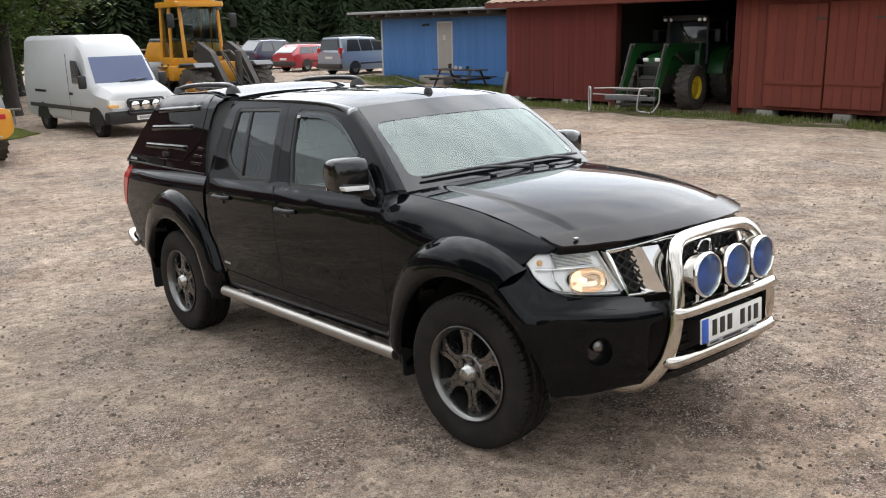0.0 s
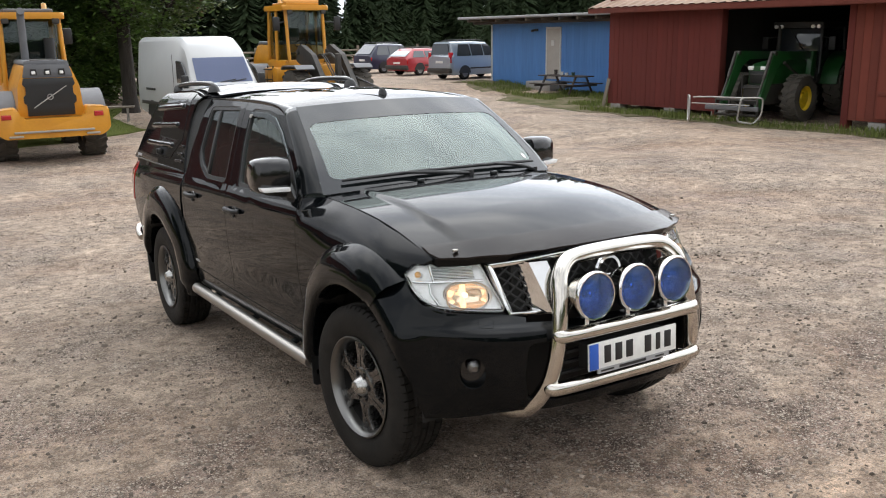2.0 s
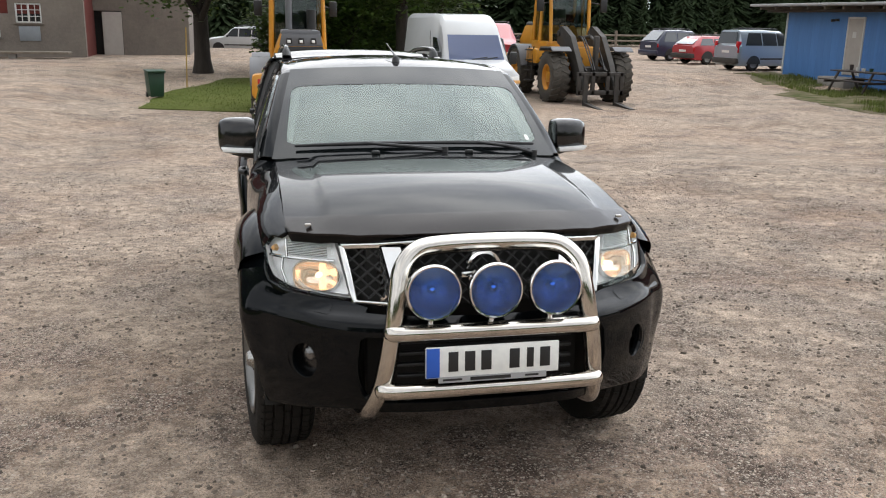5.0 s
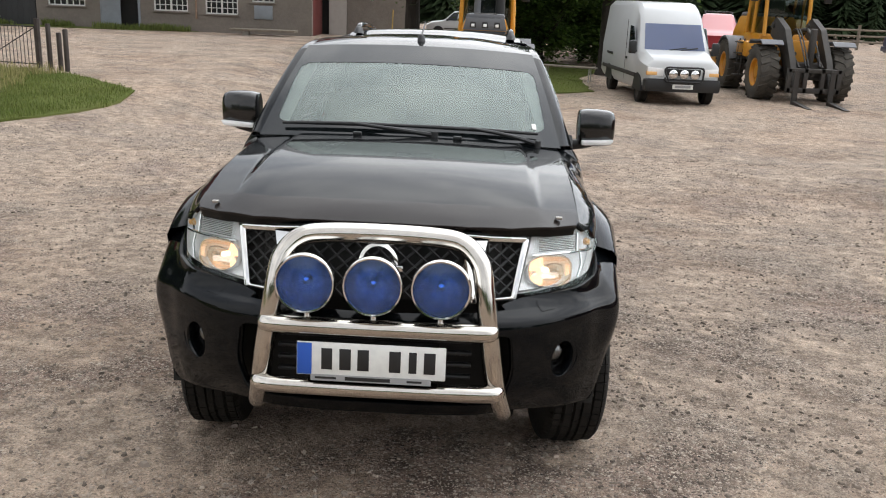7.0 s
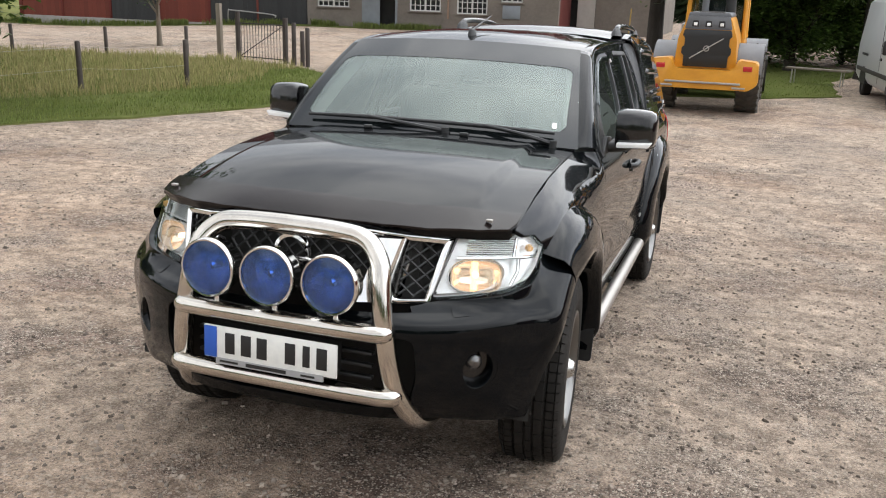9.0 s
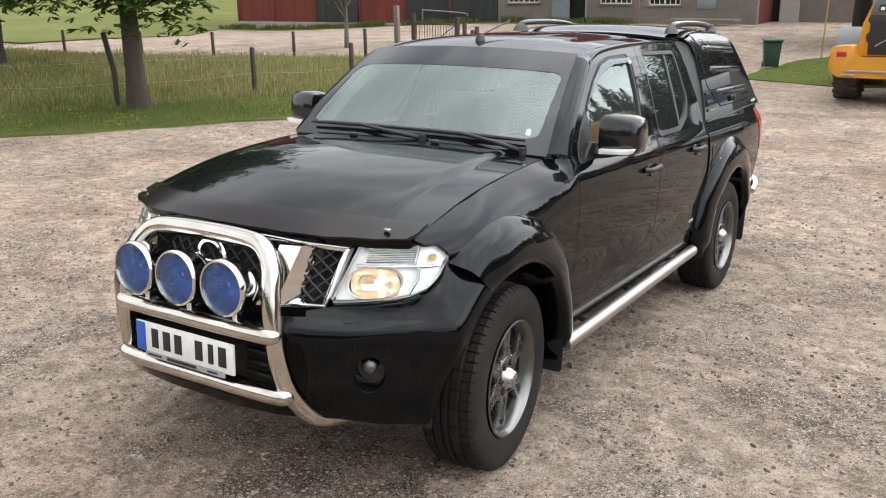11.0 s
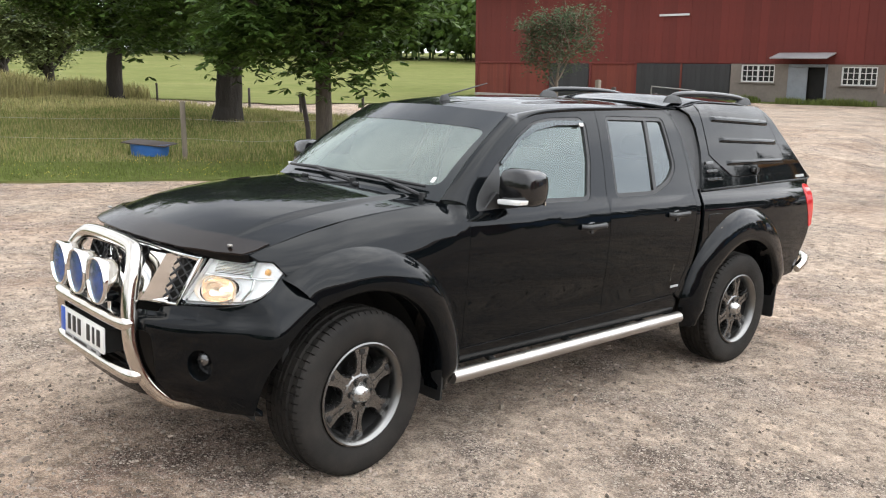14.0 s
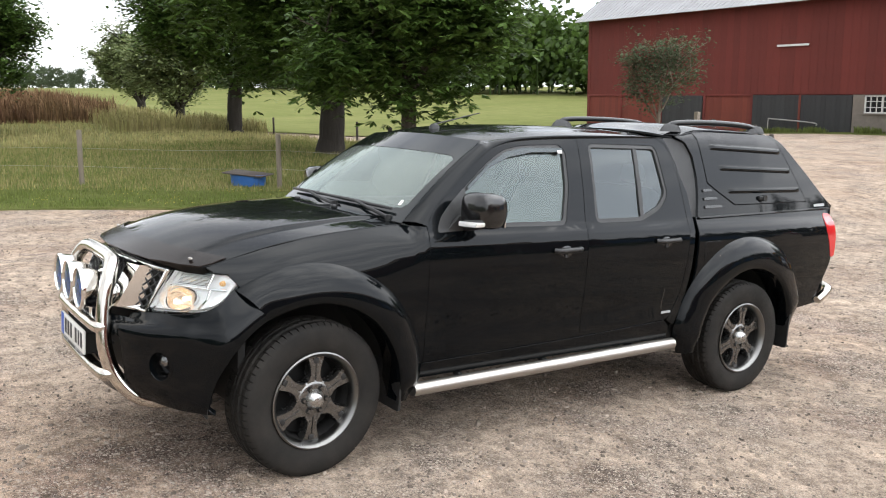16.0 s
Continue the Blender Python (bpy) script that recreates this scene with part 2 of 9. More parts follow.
# ---------------------------------------------------------------- materials
def material(name, color, rough=0.6, metal=0.0, color2=None, scale=8.0, mix=0.5, bump=0.0, bump_scale=60.0, coat=0.0, spec=0.5, stretch=(1, 1, 1),
             rough_var=0.0, coords="Object", fine=0.0, island=0.0, per_object=0.0, bump_dist=0.01, sss=0.0):
    m = bpy.data.materials.new(name)
    m.use_nodes = True
    nt = m.node_tree
    nd, lk = nt.nodes, nt.links
    b = nd["Principled BSDF"]
    b.inputs["Roughness"].default_value, b.inputs["Metallic"].default_value = rough, metal
    b.inputs["Coat Weight"].default_value, b.inputs["Coat Roughness"].default_value = coat, 0.03
    b.inputs["Coat IOR"].default_value = 1.30
    b.inputs["Specular IOR Level"].default_value = spec
    b.inputs["Base Color"].default_value = (*color, 1)
    tc, mp = nd.new("ShaderNodeTexCoord"), nd.new("ShaderNodeMapping")
    mp.inputs["Scale"].default_value = stretch
    lk.new(tc.outputs[coords], mp.inputs["Vector"])

    def noise_node(sc, detail=6, ro=0.6):
        n = nd.new("ShaderNodeTexNoise")
        n.inputs["Scale"].default_value, n.inputs["Detail"].default_value, n.inputs["Roughness"].default_value = sc, detail, ro
        lk.new(mp.outputs["Vector"], n.inputs["Vector"])
        return n

    def mixer(fac, a, c, kind="MIX"):
        x = nd.new("ShaderNodeMix")
        x.data_type, x.blend_type = "RGBA", kind
        if isinstance(fac, (int, float)):
            x.inputs["Factor"].default_value = fac
        else:
            lk.new(fac, x.inputs["Factor"])
        for key, val in (("A", a), ("B", c)):
            if isinstance(val, tuple):
                x.inputs[key].default_value = (*val, 1)
            else:
                lk.new(val, x.inputs[key])
        return x.outputs["Result"]

    col = None
    if color2:
        n = noise_node(scale)
        r = nd.new("ShaderNodeMapRange")
        r.inputs["From Min"].default_value, r.inputs["From Max"].default_value = 0.5 - mix * 0.4, 0.5 + mix * 0.4
        lk.new(n.outputs["Fac"], r.inputs["Value"])
        col = mixer(r.outputs["Result"], color, color2)
        if fine:
            n2 = noise_node(scale * 9, 4)
            r2 = nd.new("ShaderNodeMapRange")
            r2.inputs["To Min"].default_value, r2.inputs["To Max"].default_value = 1 - fine, 1 + fine
            lk.new(n2.outputs["Fac"], r2.inputs["Value"])
            col = mixer(1.0, col, r2.outputs["Result"], "MULTIPLY")
    for amount, kind in ((island, "g"), (per_object, "o")):
        if amount:
            if kind == "g":
                src = nd.new("ShaderNodeNewGeometry").outputs["Random Per Island"]
            else:
                src = nd.new("ShaderNodeObjectInfo").outputs["Random"]
            r3 = nd.new("ShaderNodeMapRange")
            r3.inputs["To Min"].default_value, r3.inputs["To Max"].default_value = 1 - amount, 1 + amount
            lk.new(src, r3.inputs["Value"])
            col = mixer(1.0, col if col else color, r3.outputs["Result"], "MULTIPLY")
    if col:
        lk.new(col, b.inputs["Base Color"])
    if rough_var:
        n = noise_node(scale * 3)
        r = nd.new("ShaderNodeMapRange")
        r.inputs["To Min"].default_value, r.inputs["To Max"].default_value = max(rough - rough_var, 0.02), rough + rough_var
        lk.new(n.outputs["Fac"], r.inputs["Value"])
        lk.new(r.outputs["Result"], b.inputs["Roughness"])
    if bump:
        n = noise_node(bump_scale, 5)
        bp = nd.new("ShaderNodeBump")
        bp.inputs["Strength"].default_value, bp.inputs["Distance"].default_value = bump, bump_dist
        lk.new(n.outputs["Fac"], bp.inputs["Height"])
        lk.new(bp.outputs["Normal"], b.inputs["Normal"])
    return m


def glow(name, color, strength, rough=0.3):
    m = material(name, color, rough)
    b = m.node_tree.nodes["Principled BSDF"]
    b.inputs["Emission Color"].default_value, b.inputs["Emission Strength"].default_value = (*color, 1), strength
    return m


def glass(name, tint, ior=1.5, rough=0.0, dust=0.0, sheen=(0.78, 0.88, 0.85)):
    """A thin pane: what is behind it, tinted, a film of dust, and a mirror image by Fresnel."""
    m = bpy.data.materials.new(name)
    m.use_nodes = True
    nd, lk = m.node_tree.nodes, m.node_tree.links
    nd.clear()
    out, mx = nd.new("ShaderNodeOutputMaterial"), nd.new("ShaderNodeMixShader")
    tr, gl, fr = nd.new("ShaderNodeBsdfTransparent"), nd.new("ShaderNodeBsdfGlossy"), nd.new("ShaderNodeFresnel")
    tr.inputs["Color"].default_value = (*tint, 1)
    gl.inputs["Color"].default_value = (*sheen, 1)
    gl.inputs["Roughness"].default_value = rough
    fr.inputs["IOR"].default_value = ior
    lk.new(fr.outputs["Fac"], mx.inputs["Fac"])
    film, thin = nd.new("ShaderNodeMixShader"), nd.new("ShaderNodeBsdfDiffuse")
    thin.inputs["Color"].default_value = (0.74, 0.82, 0.76, 1)
    film.inputs["Fac"].default_value = dust
    lk.new(tr.outputs[0], film.inputs[1])
    lk.new(thin.outputs[0], film.inputs[2])
    lk.new(film.outputs[0], mx.inputs[1])
    lk.new(gl.outputs[0], mx.inputs[2])
    lk.new(mx.outputs[0], out.inputs["Surface"])
    return m


M_PAINT = material("black_car_paint", (0.0014, 0.0020, 0.0025), 0.5, 0.0, (0.0020, 0.0028, 0.0034), 1.6, 0.6, coat=0.9, spec=0.01)
M_FLARE = material("black_flare_paint", (0.0055, 0.0057, 0.006), 0.45, 0.0, (0.009, 0.009, 0.0095), 5, 0.5, coat=0.8, spec=0.15)
M_PLASTIC = material("black_plastic", (0.008, 0.008, 0.008), 0.5, 0, (0.013, 0.013, 0.013), 30, 0.5, bump=0.15, bump_scale=400)
M_GLOSSBLACK = material("gloss_black_plastic", (0.006, 0.006, 0.006), 0.15, coat=0.5)
M_DARK = material("dark_underbody", (0.006, 0.0055, 0.005), 0.85, 0, (0.013, 0.012, 0.010), 6, 0.5)
M_DEFLECT = material("smoked_deflector", (0.008, 0.0058, 0.0052), 0.2, 0, (0.012, 0.0086, 0.0074), 6, 0.6, spec=0.25, rough_var=0.05)
M_FRIT = material("black_glass_border", (0.006, 0.0075, 0.008), 0.05, spec=0.45)
M_CHROME = material("chrome", (0.78, 0.78, 0.77), 0.07, 1.0, (0.70, 0.69, 0.67), 12, 0.5, rough_var=0.03)
M_STEEL = material("polished_stainless", (0.62, 0.59, 0.54), 0.13, 1.0, (0.52, 0.48, 0.43), 9, 0.6, rough_var=0.06, fine=0.08)
M_BRUSHED = material("brushed_stainless", (0.44, 0.415, 0.385), 0.4, 1.0, (0.41, 0.385, 0.355), 7, 0.6, rough_var=0.08, bump=0.05, bump_scale=200, stretch=(1, 0.1, 1))
M_TYRE = material("tyre_rubber", (0.010, 0.0094, 0.0086), 0.7, 0, (0.023, 0.0205, 0.0178), 7, 0.5, bump=0.25, bump_scale=180, fine=0.2, spec=0.15)
M_CAP = material("bright_alloy", (0.46, 0.455, 0.44), 0.28, 1.0, (0.37, 0.365, 0.35), 20, 0.5, rough_var=0.08)
M_RIM = material("gunmetal_alloy", (0.155, 0.152, 0.147), 0.26, 0.95, (0.20, 0.195, 0.188), 14, 0.5, rough_var=0.08)
# near-black, so that the shade deep in the wheel is in the colour
M_RIMSHADE = material("rim_shade_black", (0.010, 0.0098, 0.0095), 0.6, 0.0, (0.017, 0.0165, 0.016), 14, 0.5, spec=0.15)
M_RIMLIP = material("satin_rim_lip", (0.18, 0.178, 0.172), 0.30, 1.0, (0.17, 0.167, 0.16), 18, 0.5, rough_var=0.08)
M_GLASS = glass("windscreen_glass", (0.62, 0.72, 0.67), 1.7, dust=0.13)
M_TINT = glass("tinted_glass", (0.16, 0.18, 0.17), 1.8, dust=0.02, sheen=(0.66, 0.71, 0.73))
M_SIDEGLASS = glass("side_glass", (0.55, 0.70, 0.63), 1.85, dust=0.03)
M_CABGLASS = glass("cab_glass", (0.40, 0.46, 0.44), 1.6)
M_BLUEGLASS = glass("blue_cover_glass", (0.28, 0.50, 1.0), 1.5, dust=0.03)
M_LENS = glass("clear_lens", (0.98, 0.982, 0.985), 1.45)
M_BLUELENS = material("blue_lamp_reflector", (0.95, 0.96, 0.97), 0.18, 0.75, (0.50, 0.53, 0.57), 30, 0.5, bump=0.9, bump_scale=26, bump_dist=0.05)
M_REFLECT = material("lamp_reflector", (0.97, 0.97, 0.96), 0.16, 0.2, (0.86, 0.855, 0.84), 26, 0.5, bump=0.35, bump_scale=30)
M_FOG = material("fog_lamp_lens", (0.22, 0.22, 0.22), 0.12, 0.9, (0.15, 0.15, 0.15), 60, 0.3, bump=0.5, bump_scale=50)
M_BULB = glow("lit_bulb", (1.0, 0.80, 0.52), 2.0)
M_WARM = glow("warm_lamp_bowl", (1.0, 0.80, 0.62), 0.10, 0.12)
M_WARM.node_tree.nodes["Principled BSDF"].inputs["Metallic"].default_value = 0.75
M_AMBER = material("amber_lens", (0.80, 0.45, 0.16), 0.2, coat=0.6)
M_RED = material("red_lens", (0.42, 0.012, 0.014), 0.15, coat=0.9)
M_WHITE = material("white_plate", (0.74, 0.74, 0.70), 0.4, 0, (0.66, 0.66, 0.63), 30, 0.4)
M_BLUE = material("blue_plate_band", (0.02, 0.09, 0.42), 0.4)
M_BLACK = material("black_print", (0.012, 0.012, 0.012), 0.5)
M_GREYPRINT = material("grey_print", (0.30, 0.30, 0.30), 0.5)
M_SEAT = material("grey_seat_cloth", (0.13, 0.135, 0.13), 0.9, 0, (0.2, 0.2, 0.19), 20, 0.5, bump=0.2, bump_scale=300)
M_DASH = material("grey_dashboard", (0.07, 0.072, 0.07), 0.7, 0, (0.10, 0.10, 0.095), 15, 0.5)
M_LINER = material("pale_headliner", (0.45, 0.45, 0.42), 0.9, 0, (0.38, 0.38, 0.36), 8, 0.5)


# ---------------------------------------------------------------- ground
def ground_z(x, y):
    near = 0.010 - 0.003 * x - 0.062 * y
    far = -0.22 - 0.6 * sstep(20, 38, -x) * sstep(18, 36, y)
    # a shallow dip where the machines stand
    far -= 0.35 * sstep(-7, -3.5, x) * sstep(14, 10.5, x) * sstep(7, 12, y) * sstep(38, 29, y)
    d = math.hypot(x + 10, y)
    far += 4.2 * sstep(40, 220, d) * sstep(0, 60, -x)
    # the meadow climbs away from the yard
    far -= 0.24 * sstep(9.5, 15, x) * sstep(31, 25, y)
    far += 0.3 * sstep(13, 26, -x) * sstep(17, 11, y) + 0.9 * sstep(30, 66, -x) * sstep(18, 8, y)
    w = sstep(4, 11, math.hypot(x, y - 1.0))
    return near * (1 - w) + far * w


def gravel_material():
    """Crushed stone: cells of single stones in two sizes over dusty, stony and reddish stretches."""
    m = bpy.data.materials.new("crushed_gravel")
    m.use_nodes = True
    nd, lk = m.node_tree.nodes, m.node_tree.links
    b = nd["Principled BSDF"]
    b.inputs["Roughness"].default_value = 0.93
    b.inputs["Specular IOR Level"].default_value = 0.06
    tc = nd.new("ShaderNodeTexCoord").outputs["Object"]

    def ns(scale, detail=5, ro=0.6):
        n = nd.new("ShaderNodeTexNoise")
        n.inputs["Scale"].default_value, n.inputs["Detail"].default_value, n.inputs["Roughness"].default_value = scale, detail, ro
        lk.new(tc, n.inputs["Vector"])
        return n.outputs["Fac"]

    def rng_(src, a, c, lo=0.0, hi=1.0):
        r = nd.new("ShaderNodeMapRange")
        for key, val in (("From Min", a), ("From Max", c), ("To Min", lo), ("To Max", hi)):
            r.inputs[key].default_value = val
        lk.new(src, r.inputs["Value"])
        return r.outputs["Result"]

    def mx(fac, a, c, kind="MIX"):
        x = nd.new("ShaderNodeMix")
        x.data_type, x.blend_type = "RGBA", kind
        for key, val in (("Factor", fac), ("A", a), ("B", c)):
            if isinstance(val, float):
                x.inputs[key].default_value = val
            elif isinstance(val, tuple):
                x.inputs[key].default_value = (*val, 1)
            else:
                lk.new(val, x.inputs[key])
        return x.outputs["Result"]

    def vor(scale):
        v = nd.new("ShaderNodeTexVoronoi")
        v.inputs["Scale"].default_value = scale
        lk.new(tc, v.inputs["Vector"])
        sep = nd.new("ShaderNodeSeparateColor")
        lk.new(v.outputs["Color"], sep.inputs["Color"])
        return v.outputs["Distance"], sep.outputs["Red"], sep.outputs["Green"]

    def math_(op, x, y, z=None):
        n = nd.new("ShaderNodeMath")
        n.operation = op
        for i, val in enumerate((x, y, z)):
            if isinstance(val, (int, float)):
                n.inputs[i].default_value = val
            elif val is not None:
                lk.new(val, n.inputs[i])
        return n.outputs[0]

    d1, c1, g1 = vor(48)
    d2, c2, g2 = vor(120)
    # packed tan dust, stony stretches and damp darker ones, with ragged edges
    tan = rng_(ns(0.55, 3), 0.40, 0.62)
    mauve = rng_(ns(0.33, 4), 0.45, 0.65)
    dust = mx(tan, (0.455, 0.357, 0.278), (0.515, 0.404, 0.312))
    dust = mx(rng_(ns(7.0, 8, 0.75), 0.44, 0.57), dust, (0.259, 0.203, 0.159))
    stone = mx(mauve, (0.334, 0.267, 0.215), (0.350, 0.269, 0.228))
    stone = mx(rng_(ns(5.0, 10, 0.8), 0.47, 0.58), stone, (0.158, 0.127, 0.105))
    patch = ns(1.15, 12, 0.68)
    stony = rng_(patch, 0.475, 0.575)
    col = mx(stony, dust, stone)
    col = mx(rng_(ns(0.8, 9, 0.7), 0.60, 0.72), col, (0.268, 0.224, 0.182))
    # damp brown stretches, pale swept ones and a reddish cast, ragged at their edges
    damp = rng_(ns(0.62, 10, 0.66), 0.50, 0.62)
    col = mx(damp, col, mx(1.0, col, (0.70, 0.67, 0.66), "MULTIPLY"))
    swept = rng_(ns(1.9, 10, 0.7), 0.56, 0.68, 0.0, 0.8)
    col = mx(swept, col, mx(1.0, col, (1.42, 1.40, 1.36), "MULTIPLY"))
    col = mx(rng_(ns(0.16, 4), 0.45, 0.62), col, mx(1.0, col, (1.04, 0.985, 0.945), "MULTIPLY"))
    # scuffed clumps a hand wide
    clump = rng_(ns(13.0, 8, 0.78), 0.42, 0.58, 0.84, 1.23)
    rough_part = rng_(stony, 0.0, 1.0, 0.75, 1.0)
    col = mx(rough_part, col, mx(1.0, col, clump, "MULTIPLY"))
    fleck = rng_(ns(95.0, 3, 0.8), 0.36, 0.62, 0.55, 1.38)
    col = mx(rough_part, col, mx(1.0, col, fleck, "MULTIPLY"))
    # single stones: pale or dark against the fines
    pick1 = math_("MULTIPLY", rng_(c1, 0.52, 0.59), rng_(d1, 0.50, 0.40))
    pick1 = math_("MULTIPLY", pick1, rng_(stony, 0.0, 1.0, 0.4, 1.0))
    col = mx(pick1, col, mx(rng_(g1, 0.2, 0.8), (0.078, 0.065, 0.055), (0.60, 0.51, 0.42)))
    pick2 = math_("MULTIPLY", rng_(c2, 0.35, 0.42), rng_(d2, 0.52, 0.40))
    pick2 = math_("MULTIPLY", pick2, rng_(stony, 0.0, 1.0, 0.5, 1.0))
    col = mx(pick2, col, mx(rng_(g2, 0.15, 0.85), (0.08, 0.066, 0.056), (0.62, 0.525, 0.43)))
    lk.new(col, b.inputs["Base Color"])
    h = math_("MULTIPLY_ADD", pick1, rng_(d1, 0.0, 0.5, 1.0, 0.2), math_("MULTIPLY", pick2, rng_(d2, 0.0, 0.5, 0.5, 0.1)))
    h = math_("MULTIPLY_ADD", ns(34.0, 9, 0.8), 1.4, h)
    bp = nd.new("ShaderNodeBump")
    bp.inputs["Strength"].default_value, bp.inputs["Distance"].default_value = 0.85, 0.032
    lk.new(h, bp.inputs["Height"])
    lk.new(bp.outputs["Normal"], b.inputs["Normal"])
    return m


M_GRAVEL = gravel_material()


def sheet():
    """The yard and the land as one sheet, fine near the pickup and coarse far off."""
    def axis(lo, hi):
        pts, x = [0.0], 0.0
        while x < hi:
            x += 0.28 if x < 9 else 0.6 if x < 22 else 2.5 if x < 60 else 12 if x < 200 else 90
            pts.append(x)
        x = 0.0
        neg = []
        while x > lo:
            x -= 0.28 if x > -9 else 0.6 if x > -22 else 2.5 if x > -60 else 12 if x > -200 else 90
            neg.append(x)
        return neg[::-1] + pts
    xs, ys = axis(-1500, 1500), axis(-1500, 1500)
    verts = []
    for y in ys:
        for x in xs:
            z = ground_z(x, y)
            if math.hypot(x, y) < 26:
                z += 0.012 * noise.noise(Vector((x * 0.6, y * 0.6, 0))) + 0.006 * noise.noise(Vector((x * 2.1, y * 2.1, 3)))
            verts.append((x, y, z))
    n = len(xs)
    faces = [(j * n + i, j * n + i + 1, (j + 1) * n + i + 1, (j + 1) * n + i) for j in range(len(ys) - 1) for i in range(n - 1)]
    return raw("ground", verts, faces, M_GRAVEL, smooth=60)


tagged(sheet(), "pale grey-brown gravel yard with worn tracks", "ground", kind="structure")


# ---------------------------------------------------------------- the pickup
PICKUP = thing("pickup_truck", SLOPE @ pose(-0.031, 0, 0, 0, 0, -0.39), "black double-cab pickup with canopy and bull bar on gravel", "pickup truck")

half_width = smooth_curve([(0.36, 0.775), (0.50, 0.812), (0.59, 0.8235), (0.65, 0.8225), (0.80, 0.836), (0.97, 0.84), (1.08, 0.834), (1.14, 0.822), (1.165, 0.808), (1.185, 0.793), (1.21, 0.783), (1.40, 0.722), (1.60, 0.65), (1.69, 0.605)])


def taper(y):
    f = max(0.0, -0.05 - y) / 0.32
    r = max(0.0, y - 3.4) / 0.9
    return 0.055 * f * f + 0.045 * r * r


def flank(sd):
    return lambda y, z: (sd * (half_width(z) - taper(y)), y, z)


hood_seam = natural_curve([(-0.80, 0.86), (-0.64, 0.967), (-0.47, 1.037), (-0.30, 1.087), (-0.06, 1.143), (0.25, 1.184), (0.52, 1.205), (0.66, 1.21)])
hood_mid = natural_curve([(-0.80, 0.995), (-0.70, 1.058), (-0.55, 1.118), (-0.33, 1.172), (-0.05, 1.209), (0.25, 1.228), (0.50, 1.235)])


def fender(sd):
    def f(y, z):
        s = max(0.0, (z - 0.86) / (hood_seam(y) - 0.86))
        x0 = half_width(min(z, 0.9)) - taper(y)
        x = x0 - (x0 - 0.70) * s ** 3.4
        k = sstep(0.22, 0.62, y) * (1 - (1 - sstep(0.55, 0.64, y)) * sstep(1.09, 1.20, z))
        return (sd * (x + (half_width(z) - x) * k), y, z)
    return f


def hood(x, y):
    a = min(abs(x) / 0.70, 1.2)
    z = hood_seam(y) + (hood_mid(y) - hood_seam(y)) * (1 - a ** 2.2)
    # a crease runs down each side of the raised middle
    ridge = 0.533 + 0.035 * (0.3 - y)
    z += 0.013 * sstep(ridge + 0.022, ridge - 0.022, abs(x)) * sstep(-0.62, -0.25, y)
    return (x, y, z)


def dish(bm, m, hw, hh, profile, n=36):
    """A bowl with a rounded-rectangular rim: (scale, height) rings."""
    rings = []
    for k in range(n):
        a = 2 * math.pi * k / n
        cx, cy = (math.copysign(abs(f) ** 0.62, f) for f in (math.cos(a), math.sin(a)))
        rings.append([bm.verts.new(m @ Vector((hw * s * cx, hh * s * cy, h))) for s, h in profile])
    for k in range(n):
        a, b = rings[k], rings[(k + 1) % n]
        for i in range(len(profile) - 1):
            bm.faces.new((a[i], b[i], b[i + 1], a[i + 1]))
    bm.faces.new([r[0] for r in rings][::-1])
    return bm


nose = [(0.70, 0.545), (0.70, 0.2), (0.70, -0.2), (0.704, -0.43), (0.692, -0.482), (0.60, -0.552), (0.45, -0.635), (0.30, -0.675), (0.15, -0.695)]
hood_line = [(0.0, 0.44), (0.25, 0.45), (0.5, 0.485)] + nose + [(0, -0.70)] + [(-x, y) for x, y in nose[::-1]] + [(-0.5, 0.485), (-0.25, 0.45)]
bonnet = panel("bonnet", hood_line, hood, M_PAINT, PICKUP, step=(0.02, 0.05), rim=0.045)
# the smoked deflector over the bonnet's front edge
defl = [(0.698, -0.375), (0.70, -0.44), (0.686, -0.492), (0.60, -0.562), (0.45, -0.645), (0.30, -0.688), (0.15, -0.708), (0, -0.714)]
inner = [(0.0, -0.60), (0.2, -0.59), (0.40, -0.545), (0.56, -0.465), (0.645, -0.41)]
panel("bonnet_deflector", defl + [(-x, y) for x, y in defl[-2::-1]] + [(-x, y) for x, y in inner[:0:-1]] + inner, lambda x, y: Vector(hood(x, y)) + Vector((0, -0.004, 0.004 + 0.006 * min(1.0, max(0.0, (y + 0.714 - 0.45 * x * x) / 0.10)))), M_DEFLECT, PICKUP, step=0.04, rim=0.010, label="smoked dark plastic bonnet deflector")
for sd in (-1, 1):
    p = Vector(hood(sd * 0.622, -0.512))
    part("deflector_clip", boxed(p + Vector((-0.012, -0.012, 0.012)), p + Vector((0.012, 0.004, 0.022)), 0.003), M_BRUSHED, bonnet)


def arc(cy, cz, r, a0, a1, n=18):
    return [(cy + r * math.cos(radians(a0 + (a1 - a0) * k / n)), cz + r * math.sin(radians(a0 + (a1 - a0) * k / n))) for k in range(n + 1)]


ARCH = 0.485


def screen(x, v):
    k = 0.715 * (1 - v) + 0.588 * v
    u = x / 0.70
    yb, zb = 0.455 + 0.085 * u * u, 1.232 - 0.02 * u * u
    yt, zt = 1.03 + 0.075 * u * u, 1.660 - 0.02 * u * u
    return (u * k, yb + (yt - yb) * v - 0.012 * math.sin(math.pi * v), zb + (zt - zb) * v + 0.018 * math.sin(math.pi * v))


roof_mid = natural_curve([(1.02, 1.657), (1.2, 1.694), (1.6, 1.731), (2.0, 1.742), (2.53, 1.735)])


